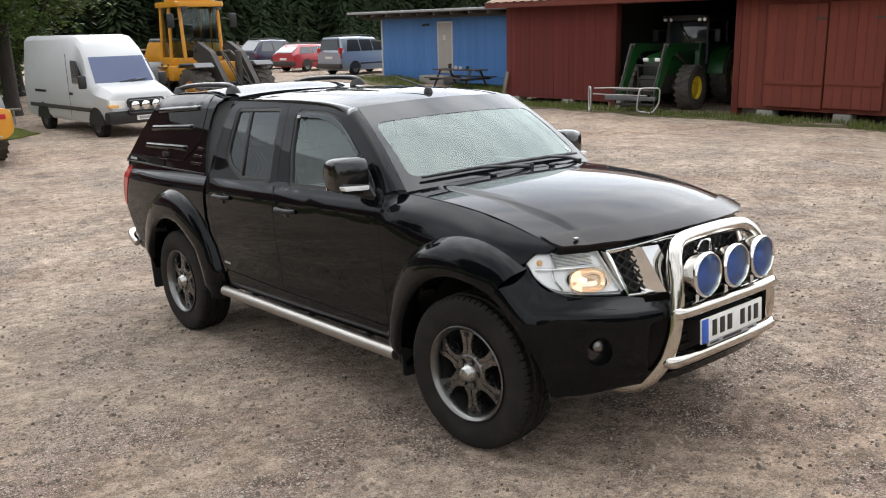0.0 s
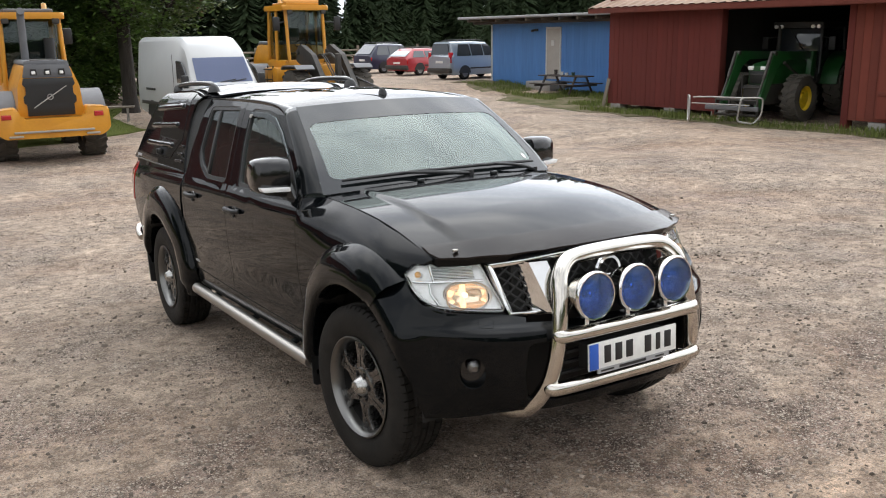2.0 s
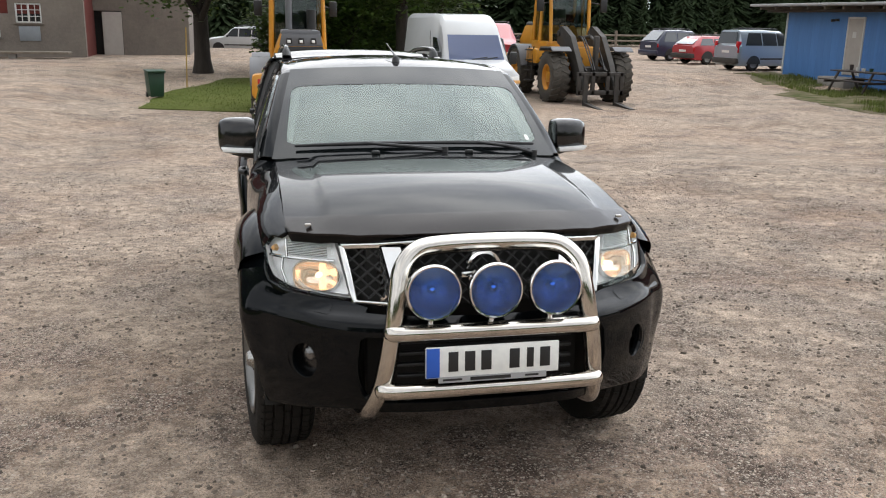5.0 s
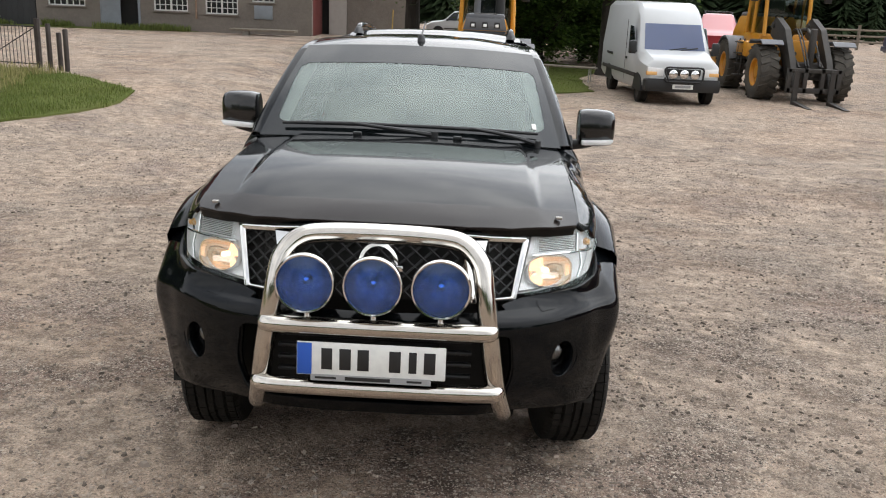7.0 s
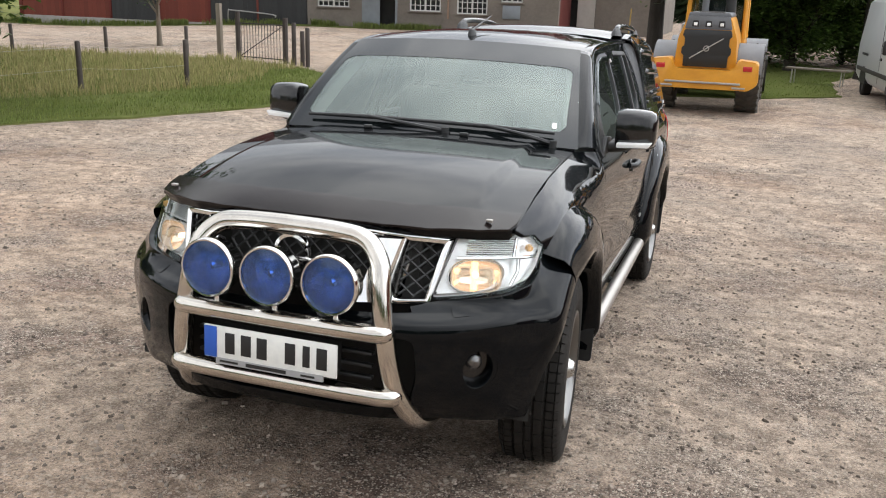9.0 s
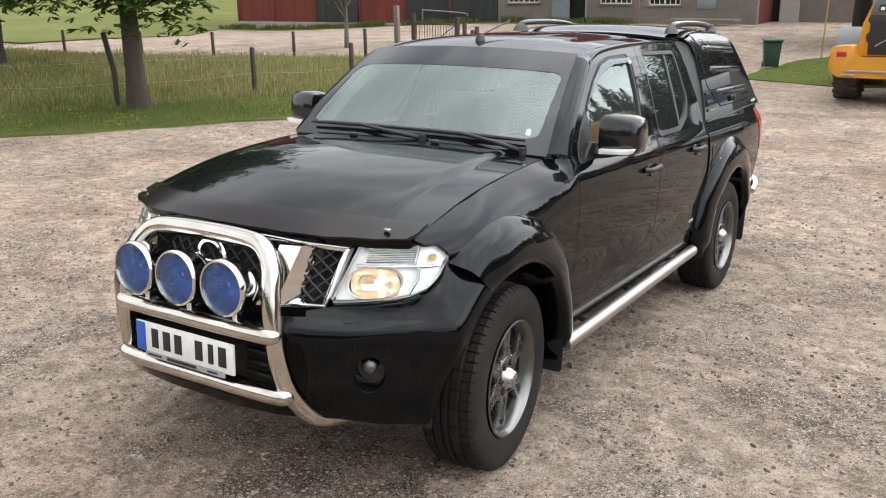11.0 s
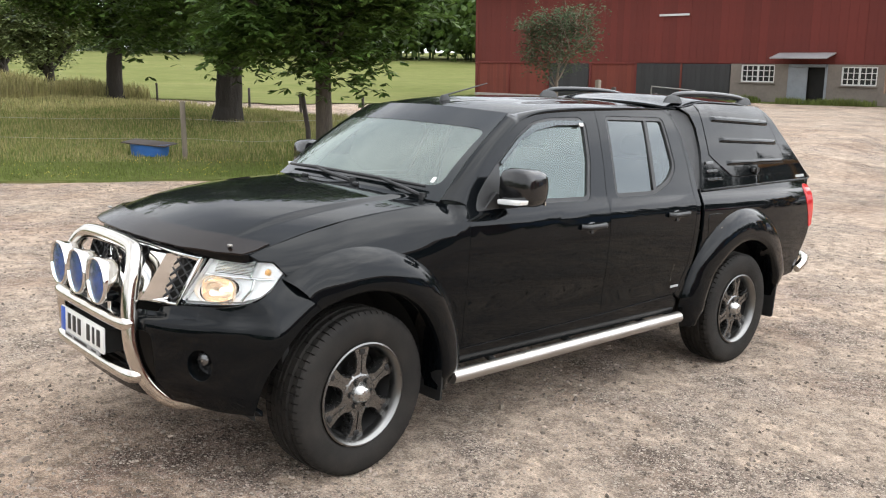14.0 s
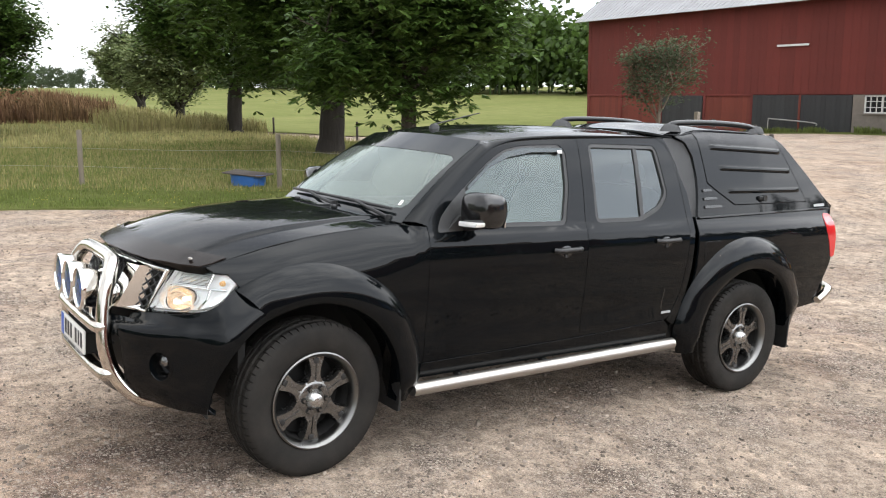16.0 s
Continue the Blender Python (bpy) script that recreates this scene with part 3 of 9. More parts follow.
def roof(x, y):
    a = abs(x) / 0.585
    groove = 0.005 * sum(math.exp(-((abs(x) - c) / 0.02) ** 2) for c in (0.2, 0.42)) * sstep(1.3, 1.5, y)
    return (x, y, roof_mid(y) - 0.046 * a ** 2.4 - groove)


for sd in (-1, 1):
    out = (sd, 0, 0.1)
    # front fender: seam with the bonnet, the door's front edge, the wheel arch, the seam with the bumper
    top = [(y, hood_seam(y) - 0.004) for y in (-0.47, -0.42, -0.36, -0.2, 0.0, 0.2, 0.4, 0.52)]
    panel("front_fender", top + [(0.60, 1.202), (0.646, 1.199), (0.646, 1.17), (0.640, 1.0), (0.640, 0.8), (0.640, 0.5), (0.560, 0.45)] + arc(0.0, 0.39, ARCH, 8, 117) + [(-0.29, 0.912), (-0.348, 0.957), (-0.387, 1.008), (-0.44, 1.012)], fender(sd), M_PAINT, PICKUP, out=out)
    # doors, with the window cut out
    w_f = rounded([(0.745, 1.188), (1.595, 1.186), (1.655, 1.40), (1.672, 1.60), (1.630, 1.637), (1.36, 1.627), (1.22, 1.602), (1.093, 1.533), (0.935, 1.417), (0.80, 1.305)], 0.045)
    d_f = [(0.652, 1.201), (0.703, 1.278), (0.811, 1.371), (0.979, 1.50), (1.05, 1.55), (1.12, 1.594), (1.18, 1.617), (1.26, 1.636), (1.36, 1.648), (1.50, 1.659), (1.779, 1.673), (1.757, 1.36), (1.732, 1.142), (1.722, 0.8), (1.72, 0.535), (0.646, 0.498), (0.645, 0.8), (0.645, 1.0)]
    door = panel("front_door", d_f, flank(sd), M_PAINT, PICKUP, holes=[w_f], out=out)
    w_r = rounded([(1.827, 1.193), (2.21, 1.197), (2.39, 1.265), (2.473, 1.35), (2.436, 1.652), (1.858, 1.650)], 0.045)
    d_r = [(1.785, 1.6735), (2.30, 1.692), (2.46, 1.695), (2.53, 1.66), (2.575, 1.55), (2.60, 1.37), (2.612, 1.19), (2.588, 0.95), (2.55, 0.74), (2.49, 0.61), (2.45, 0.575), (1.7265, 0.535), (1.7285, 0.8), (1.7385, 1.142), (1.7635, 1.36)]
    rdoor = panel("rear_door", d_r, flank(sd), M_PAINT, PICKUP, holes=[w_r], out=out)

    def inset(d, sd=sd):
        return lambda y, z: (sd * (half_width(z) - taper(y) - d), y, z)
    # black window surround and pane
    for dd, hole, gl in ((door, w_f, M_SIDEGLASS), (rdoor, w_r, M_TINT)):
        small = shrunk(hole, 0.022)
        panel("window_seal", hole, inset(0.004), M_PLASTIC, dd, holes=[small], rim=0.02, out=out, step=0.1)
        pane = panel("window_pane", small, inset(0.016), gl, dd, rim=0, out=out, step=0.1, label="clear pane" if dd is door else "dark-tinted pane")
        pane.visible_shadow = False
    panel("window_divider", [(2.207, 1.20), (2.236, 1.20), (2.268, 1.648), (2.240, 1.648)], inset(0.006), M_PLASTIC, rdoor, out=out, step=0.2)
    # black corner plate that carries the mirror
    panel("mirror_plate", rounded([(0.705, 1.172), (0.905, 1.182), (0.915, 1.40), (0.80, 1.305), (0.74, 1.245)], 0.02), inset(-0.004), M_PLASTIC, door, rim=0.02, out=out, step=0.1)
    # smoked rain deflector along the top of the front window
    panel("window_deflector", rounded([(0.93, 1.385), (1.10, 1.508), (1.24, 1.560), (1.40, 1.588), (1.64, 1.596), (1.645, 1.618), (1.36, 1.612), (1.225, 1.588), (1.09, 1.520), (0.93, 1.402)], 0.008), inset(-0.010), M_TINT, door, rim=0.02, out=out, step=0.1)
    panel("deflector_clip", [(1.600, 1.588), (1.632, 1.588), (1.632, 1.604), (1.600, 1.604)], inset(-0.014), M_BRUSHED, door, rim=0.006, out=out, step=0.1)
    # handles: a bowl and a bar over it
    for dd, y0, z0 in ((door, 1.475, 1.052), (rdoor, 2.30, 1.078)):
        x0 = half_width(z0)
        bm = B()
        lathe(bm, [(0.001, 0.004), (0.03, 0.004), (0.048, 0.0), (0.05, -0.008)], Matrix.Translation((sd * (x0 + 0.001), y0 + 0.09, z0 - 0.012)) @ Matrix.Rotation(sd * math.pi / 2, 4, "Y") @ Matrix.Diagonal((0.75, 1, 1, 1)), 24)
        part("handle_bowl", bm, M_GLOSSBLACK, dd)
        bm = B()
        tube(bm, spline([(sd * (x0 + 0.004), y0, z0), (sd * (x0 + 0.03), y0 + 0.03, z0), (sd * (x0 + 0.034), y0 + 0.10, z0 + 0.003), (sd * (x0 + 0.03), y0 + 0.17, z0 + 0.004), (sd * (x0 + 0.006), y0 + 0.195, z0 + 0.004)], 5), 0.0145, 10)
        cyl(bm, (sd * (x0 + 0.005), y0 + 0.085, z0 - 0.03), (sd * (x0 + 0.012), y0 + 0.085, z0 - 0.03), 0.012, seg=14)
        part("door_handle", bm, M_PLASTIC, dd, "black door handle")
    # one frame runs up the windscreen's side and back along the roof
    outer_line = spline([(0.652, 1.203, 0), (0.703, 1.280, 0), (0.811, 1.373, 0), (0.979, 1.502, 0), (1.12, 1.596, 0), (1.26, 1.638, 0), (1.50, 1.661, 0), (1.78, 1.675, 0), (2.30, 1.694, 0), (2.53, 1.697, 0)], 6)

    def frame_line(u):
        k = min(max(u, 0.0), 1.0) * (len(outer_line) - 1)
        i = min(int(k), len(outer_line) - 2)
        return outer_line[i].lerp(outer_line[i + 1], k - i)

    def side_frame(u, v, sd=sd):
        p = frame_line(u)
        o = Vector((half_width(p.y) - 0.001, p.x, p.y))
        if u < 4.0 / 9:
            i = Vector(screen(0.70, 0.02 + 0.98 * u * 9 / 4))
        else:
            y = 1.105 + (2.53 - 1.105) * (u - 4 / 9) * 9 / 5
            i = Vector(roof(0.585, y))
        q = o.lerp(i, v)
        lift = Vector((0.75, -0.25 if u < 4 / 9 else 0.0, 0.65)).normalized() * 0.016 * math.sin(math.pi * v)
        return (sd * (q.x + lift.x), q.y + lift.y, q.z + lift.z)
    panel("side_frame", [(0, 0), (1, 0), (1, 1), (0, 1)], side_frame, M_PAINT, PICKUP, step=(0.0185, 0.2), out=lambda u, v, sd=sd: (sd, -0.4 if u < 0.44 else 0.0, 0.7), rim=0.006, label="windscreen pillar and roof side in one")
    # pale lining inside the pillar
    panel("pillar_lining", [(0.03, 0), (0.44, 0), (0.44, 1), (0.03, 1)], lambda u, v, sd=sd: (sd * (abs(side_frame(u, 1)[0]) - 0.035 - 0.05 * v), side_frame(u, 1)[1] + 0.05 + 0.05 * v, side_frame(u, 1)[2] - 0.01), M_LINER, PICKUP, step=(0.05, 0.5), out=(-sd, -1, 0), rim=0.01)
    # sill and the strip behind the rear door
    panel("sill", [(0.64, 0.49), (1.72, 0.527), (2.44, 0.567), (2.49, 0.52), (2.49, 0.45), (0.64, 0.41)], flank(sd), M_PAINT, PICKUP, out=out, step=0.15)
    panel("cab_corner", [(2.463, 1.697), (2.53, 1.699), (2.60, 1.60), (2.645, 1.42), (2.665, 1.22), (2.635, 0.9), (2.60, 0.70), (2.53, 0.53), (2.46, 0.572), (2.497, 0.607), (2.556, 0.737), (2.594, 0.95), (2.618, 1.19), (2.606, 1.37), (2.581, 1.552), (2.535, 1.664)], flank(sd), M_PAINT, PICKUP, out=out, step=0.1)
    # load bed side
    panel("bed_side", [(2.70, 1.212), (3.4, 1.234), (4.15, 1.258), (4.205, 1.20), (4.225, 1.0), (4.20, 0.85), (4.07, 0.60), (4.03, 0.555), (3.75, 0.53)] + arc(3.2, 0.39, ARCH, 14, 172) + [(2.66, 0.47), (2.62, 0.52), (2.66, 0.72), (2.69, 0.9)], flank(sd), M_PAINT, PICKUP, out=out)
    # tail lamp wraps the rear corner
    def tail(u, v, sd=sd):
        return (sd * (half_width(v) - taper(u) + 0.004), u, v)
    panel("tail_lamp", rounded([(4.115, 1.215), (4.215, 1.205), (4.25, 1.05), (4.245, 0.90), (4.20, 0.89), (4.165, 1.0), (4.115, 1.12)], 0.03), tail, M_RED, PICKUP, out=out, rim=0.05, step=0.05, label="red tail lamp")
    # fuel flap on one side
    if sd == 1:
        flap = panel("fuel_flap", rounded([(2.755, 0.895), (2.955, 0.893), (2.965, 0.98), (2.915, 1.06), (2.745, 1.058)], 0.03), lambda y, z: (half_width(z) - taper(y) + 0.003, y, z), M_PAINT, PICKUP, out=out, rim=0.01)
        part("fuel_lock", cyl(B(), (0.846, 2.88, 0.955), (0.862, 2.88, 0.955), 0.017, seg=18), M_CHROME, flap)

    # wheel-arch flares
    for cy, a0, a1, grow in ((0.0, -8, 119.2, 0.658), (3.2, 4, 186, 0.685)):
        bm = B()
        n = 44
        rows = []
        for k in range(n + 1):
            a_mid = a0 + (a1 - a0) * k / n
            skew = 3.6 * sstep(0.75, 1.0, k / n) * (cy == 0)
            a = radians(a_mid)
            ends = sstep(0, 0.10, k / n) * (sstep(0, 0.08, 1 - k / n) if cy else 1.0)
            ro = ARCH + 0.07 + (grow - 0.10 - ARCH + 0.03 * math.sin(a)) * (0.25 + 0.75 * ends)
            ring = []
            for r, dx in ((ro + 0.004, -0.004), (ro, 0.006), (ro - 0.03, 0.034), (ro - 0.07, 0.055), (ARCH + 0.03, 0.066), (ARCH + 0.004, 0.066), (ARCH - 0.008, 0.055), (ARCH - 0.01, 0.0), (ARCH - 0.01, -0.10)):
                ar = a + radians(skew * (r - ARCH) / 0.145)
                y, z = cy + r * math.cos(ar), 0.39 + r * math.sin(ar)
                zz = max(z, 0.40)
                base = fender(sd)(y, zz)[0] * sd if cy == 0 and zz > 0.86 and y < 0.58 else half_width(zz) - taper(y)
                if dx > 0.03:
                    base = max(base, 0.822)
                ring.append(bm.verts.new((sd * (base + dx * (0.35 + 0.65 * ends)), y, z)))
            rows.append(ring)
        for a, b in zip(rows, rows[1:]):
            for i in range(len(a) - 1):
                bm.faces.new((a[i], a[i + 1], b[i + 1], b[i]))
        part("wheel_arch_flare", bm, M_PAINT, PICKUP, smooth=50)
        # liner
        bm = B()
        L = []
        for k in range(25):
            a = radians(-4 + 188 * k / 24)
            y, z = cy + (ARCH + 0.005) * math.cos(a), 0.39 + (ARCH + 0.005) * math.sin(a)
            L.append((bm.verts.new((sd * 0.80, y, z)), bm.verts.new((sd * 0.42, y, z))))
        for a, b in zip(L, L[1:]):
            bm.faces.new((a[0], a[1], b[1], b[0]))
        bm.faces.new([l[1] for l in L])
        part("wheel_arch_liner", bm, M_DARK, PICKUP)
        # mud flap
        y0 = cy + 0.475
        bm = prism(B(), rounded([(sd * 0.60, 0.27), (sd * 0.865, 0.27), (sd * 0.875, 0.66), (sd * 0.60, 0.66)], 0.02), y0, y0 + 0.012, "xz")
        part("mud_flap", bm, M_PLASTIC, PICKUP)

    # side step
    bm = tube(B(), spline([(sd * 0.70, 0.60, 0.36), (sd * 0.825, 0.60, 0.365), (sd * 0.828, 0.66, 0.366), (sd * 0.828, 1.5, 0.388), (sd * 0.826, 2.44, 0.412), (sd * 0.822, 2.50, 0.413), (sd * 0.70, 2.50, 0.41)][1:6], 6), 0.035, 18)
    step_bar = part("side_step", bm, M_BRUSHED, PICKUP, "brushed steel side step tube")
    for y in (0.9, 1.5, 2.2):
        bm = tube(B(), [(sd * 0.82, y, 0.37 + (y - 0.6) * 0.025), (sd * 0.62, y, 0.45)], 0.018, 8)
        part("step_bracket", bm, M_DARK, step_bar)

    # door mirror
    bm = B()
    rings = []
    shift = -0.075 if sd < 0 else -0.03
    back = 0.045 if sd < 0 else 0.10
    drop = 0.0 if sd < 0 else 0.015
    for k, (x, s) in enumerate([(0.86, 0.72), (0.865, 0.9), (0.90, 1.0), (0.96, 1.0), (1.01, 0.95), (1.035, 0.82), (1.045, 0.55)]):
        ring = []
        for a in range(20):
            t = 2 * math.pi * a / 20
            cs, sn = math.cos(t), math.sin(t)
            yy = 0.80 + back + 0.02 * (x - 0.86) / 0.18 + 0.085 * s * math.copysign(abs(cs) ** 0.6, cs)
            x += shift if a == 0 else 0.0
            zz = 1.308 - drop + (0.094 * s) * math.copysign(abs(sn) ** 0.55, sn) + 0.01 * (1 - s)
            ring.append(bm.verts.new((sd * x, yy, zz)))
        rings.append(ring)
    for a, b in zip(rings, rings[1:]):
        for k in range(20):
            bm.faces.new((a[k], a[(k + 1) % 20], b[(k + 1) % 20], b[k]))
    bm.faces.new(rings[0])
    bm.faces.new(rings[-1])
    slide = Matrix.Translation((0, back, -drop))
    mirror = part("door_mirror", bm, M_GLOSSBLACK, PICKUP, "black door mirror", smooth=60)
    bm = prism(B(), rounded([(sd * (0.875 + shift), 1.224), (sd * (1.02 + shift), 1.232), (sd * (1.035 + shift), 1.256), (sd * (0.875 + shift), 1.248)], 0.006), 0.703, 0.76, "xz", 0.004)
    bm.transform(slide)
    part("mirror_indicator", bm, M_REFLECT, mirror, "clear chrome-backed indicator lens")
    bm = boxed(((0.885 + shift) * sd, 0.888, 1.225), ((1.02 + shift) * sd, 0.894, 1.345), 0.0)
    bm.transform(slide)
    part("mirror_glass", bm, M_CHROME, mirror)
    bm = prism(B(), [(0.66, 1.19), (0.90, 1.19), (0.86, 1.26), (0.74, 1.27)], sd * 0.775, sd * 0.80, "yz", 0.006)
    tube(bm, spline([(sd * 0.78, 0.78, 1.215), (sd * 0.84, 0.79, 1.222), (sd * 0.90, 0.80, 1.235)], 5), 0.026, 10)
    bm.transform(slide)
    part("mirror_foot", bm, M_PLASTIC, mirror)

    # body skin behind the joint of bumper and wing
    panel("wing_corner", [(-0.335, 0.945), (-0.285, 0.915), (-0.215, 0.835), (-0.29, 0.775), (-0.37, 0.835), (-0.365, 0.90)], lambda y, z, sd=sd: Vector(fender(sd)(y, z)) - Vector((sd * 0.007, 0, 0)), M_PAINT, PICKUP, out=(sd, 0, 0), rim=0, step=0.04)

    # front corner lamps
    def lampface(x, z, sd=sd):
        ax = abs(x)
        return (x, -0.556 + 0.45 * (ax - 0.539) + 1.3 * (ax - 0.539) ** 2 + 0.5 * (z - 1.008) + 0.02 * sstep(0.74, 0.78, ax), z)
    hl = [(0.539, 1.004), (0.65, 1.010), (0.752, 1.008), (0.787, 0.962), (0.775, 0.90), (0.755, 0.856), (0.73, 0.835), (0.69, 0.827), (0.60, 0.818), (0.496, 0.809)]
    hl = rounded([(sd * x, z) for x, z in hl], 0.012, 3)
    bowl = [(sd * 0.612 + 0.076 * math.cos(a), 0.877 + 0.05 * math.sin(a)) for a in [2 * math.pi * k / 24 for k in range(24)]]
    back = panel("headlamp", hl, lambda x, z: Vector(lampface(x, z)) + Vector((-sd * 0.026, 0.036, -0.004)), M_REFLECT, PICKUP, holes=[bowl], out=(sd * 0.5, -1, 0.3), rim=-0.03, step=0.06, label="clear headlamp with warm lit bulb")
    panel("headlamp_lens", hl, lampface, M_LENS, back, out=(sd * 0.5, -1, 0.3), rim=0, step=0.06).visible_shadow = False
    bm = B()
    c = Vector(lampface(sd * 0.612, 0.877)) + Vector((-sd * 0.022, 0.050, -0.004))
    aim = Matrix.Translation(c) @ Vector((sd * 0.38, -1, 0.10)).to_track_quat("Z", "Y").to_matrix().to_4x4()
    dish(bm, aim, 0.088, 0.056, [(0.15, -0.03), (0.5, -0.026), (0.8, -0.012), (0.95, 0.012), (1.0, 0.026), (0.93, 0.026)])
    part("lamp_bowl", bm, M_WARM, back)
    bm = B()
    lathe(bm, [(0.0005, 0.010), (0.008, 0.006), (0.011, -0.004), (0.01, -0.03)], aim, 16)
    part("bulb", bm, M_BULB, back)
    bm = B()
    for k in range(9):
        z = 0.945 + k * 0.0058
        p, q = Vector(lampface(sd * 0.555, z)), Vector(lampface(sd * 0.695, z))
        tube(bm, [p + Vector((0, 0.03, 0)), q + Vector((0, 0.03, 0))], 0.0017, 6)
    tube(bm, [Vector(lampface(sd * 0.70, z)) + Vector((0, 0.022, 0)) for z in (0.936, 0.97, 1.0)], 0.006, 8)
    tube(bm, [Vector(lampface(sd * x, z)) + Vector((0, 0.022, 0)) for x, z in ((0.715, 0.93), (0.72, 0.89), (0.705, 0.845))], 0.006, 8)
    part("lamp_flutes", bm, M_CHROME, back)
    bm = B()
    tube(bm, [Vector(lampface(sd * x, 0.934)) + Vector((0, 0.025, 0)) for x in (0.53, 0.58, 0.65, 0.70, 0.735, 0.76)], 0.006, 8)
    part("lamp_trim", bm, M_CHROME, back)
    bm = B()
    lathe(bm, [(0.0005, 0.018), (0.01, 0.016), (0.014, 0.0)], Matrix.Translation(Vector(lampface(sd * 0.738, 0.962)) + Vector((0, 0.035, 0))) @ Vector((sd * 0.8, -1, 0)).to_track_quat("Z", "Y").to_matrix().to_4x4(), 16)
    part("indicator_bulb", bm, M_AMBER, back)

# windscreen and roof
ws = panel("windscreen", rounded([(-0.70, 0.0), (0.70, 0.0), (0.70, 1.0), (-0.70, 1.0)], 0.03), screen, M_GLASS, PICKUP, out=(0, -1, 1), rim=0, step=(0.1, 0.1), label="windscreen reflecting the sky")
ws.visible_shadow = False
edge = [(-0.70, 0.0), (0.70, 0.0), (0.70, 1.0), (-0.70, 1.0)]
cut = rounded([(-0.645, 0.12), (0.645, 0.12), (0.668, 0.76), (-0.668, 0.76)], 0.08)
panel("windscreen_border", edge, lambda x, v: Vector(screen(x, v)) + Vector((0, -0.0015, 0.0015)), M_FRIT, ws, holes=[cut], out=(0, -1, 1), rim=0, step=(0.1, 0.1), label="black dotted border and shade band")
panel("roof", [(-0.585, 2.53), (0.585, 2.53), (0.585, 1.6), (0.585, 1.106), (0.45, 1.078), (0.3, 1.054), (0.15, 1.042), (0, 1.038), (-0.15, 1.042), (-0.3, 1.054), (-0.45, 1.078), (-0.585, 1.106), (-0.585, 1.6)], roof, M_PAINT, PICKUP, step=0.06, rim=0.02)
bm = B()
lathe(bm, [(0.001, 0.035), (0.02, 0.033), (0.028, 0.02), (0.032, 0.0)], Matrix.Translation((0, 1.185, 1.685)) @ Matrix.Diagonal((0.7, 1.2, 1, 1)), 18)
ant = part("antenna", bm, M_PLASTIC, PICKUP)
part("antenna_rod", tube(B(), spline([(0, 1.18, 1.715), (0, 1.3, 1.745), (0, 1.52, 1.80)], 6), lambda t: 0.006 - 0.003 * t, 8), M_PLASTIC, ant)

# cowl below the screen, and wipers
def cowl(x, v):
    a = Vector(hood(x, 0.44 + 0.10 * (x / 0.7) ** 2)) + Vector((0, 0.01, -0.02))
    b = Vector(screen(x, 0.03)) + Vector((0, 0.0, -0.012))
    return a.lerp(b, v)


panel("cowl", [(-0.69, 0), (0.69, 0), (0.69, 1), (-0.69, 1)], cowl, M_PLASTIC, PICKUP, step=(0.1, 0.5), rim=0)
for x0, x1, px in ((-0.60, 0.02, 0.12), (-0.06, 0.60, 0.60)):
    bm = B()
    tube(bm, [Vector(screen(x0 + (x1 - x0) * k / 10, 0.075 + 0.0 * k)) + Vector((0, -0.012, 0.022)) for k in range(11)], lambda t: 0.007 + 0.003 * math.sin(math.pi * t), 8)
    w = part("wiper", bm, M_PLASTIC, PICKUP, "black wiper resting on the windscreen")
    mid = x0 + (x1 - x0) * 0.52
    bm = B()
    tube(bm, spline([Vector(cowl(px, 0.4)) + Vector((0, 0, 0.025)), Vector(screen((px + mid) / 2 + 0.02, 0.03)) + Vector((0, -0.02, 0.028)), Vector(screen(mid, 0.075)) + Vector((0, -0.013, 0.026))], 6), lambda t: 0.012 - 0.005 * t, 8)
    cyl(bm, Vector(cowl(px, 0.4)) + Vector((0, 0, 0.0)), Vector(cowl(px, 0.4)) + Vector((0, 0, 0.04)), 0.018, seg=12)
    part("wiper_arm", bm, M_PLASTIC, w)
for sx in (-0.23, 0.23):
    bm = boxed((sx - 0.02, -0.012, 0), (sx + 0.02, 0.012, 0.018), 0.006, Matrix.Translation(Vector(hood(sx, 0.40)) - Vector((sx, 0, 0))))
    part("washer_jet", bm, M_PLASTIC, PICKUP)

# canopy over the bed
canopy_w = smooth_curve([(1.23, 0.782), (1.4, 0.745), (1.6, 0.69), (1.70, 0.655), (1.752, 0.60)])


def can_side(sd, d=0.0):
    def f(y, z):
        return (sd * (canopy_w(z) - 0.03 * max(0.0, y - 3.4) + d), y, z)
    return f


def can_top(x, y):
    return (x, y, 1.752 - 0.045 * (1 - sstep(2.5, 2.95, y)) + 0.035 * (1 - (abs(x) / 0.6) ** 2.4) + 0.016 * sstep(2.55, 3.0, y) - 0.03 * sstep(3.3, 3.72, y))


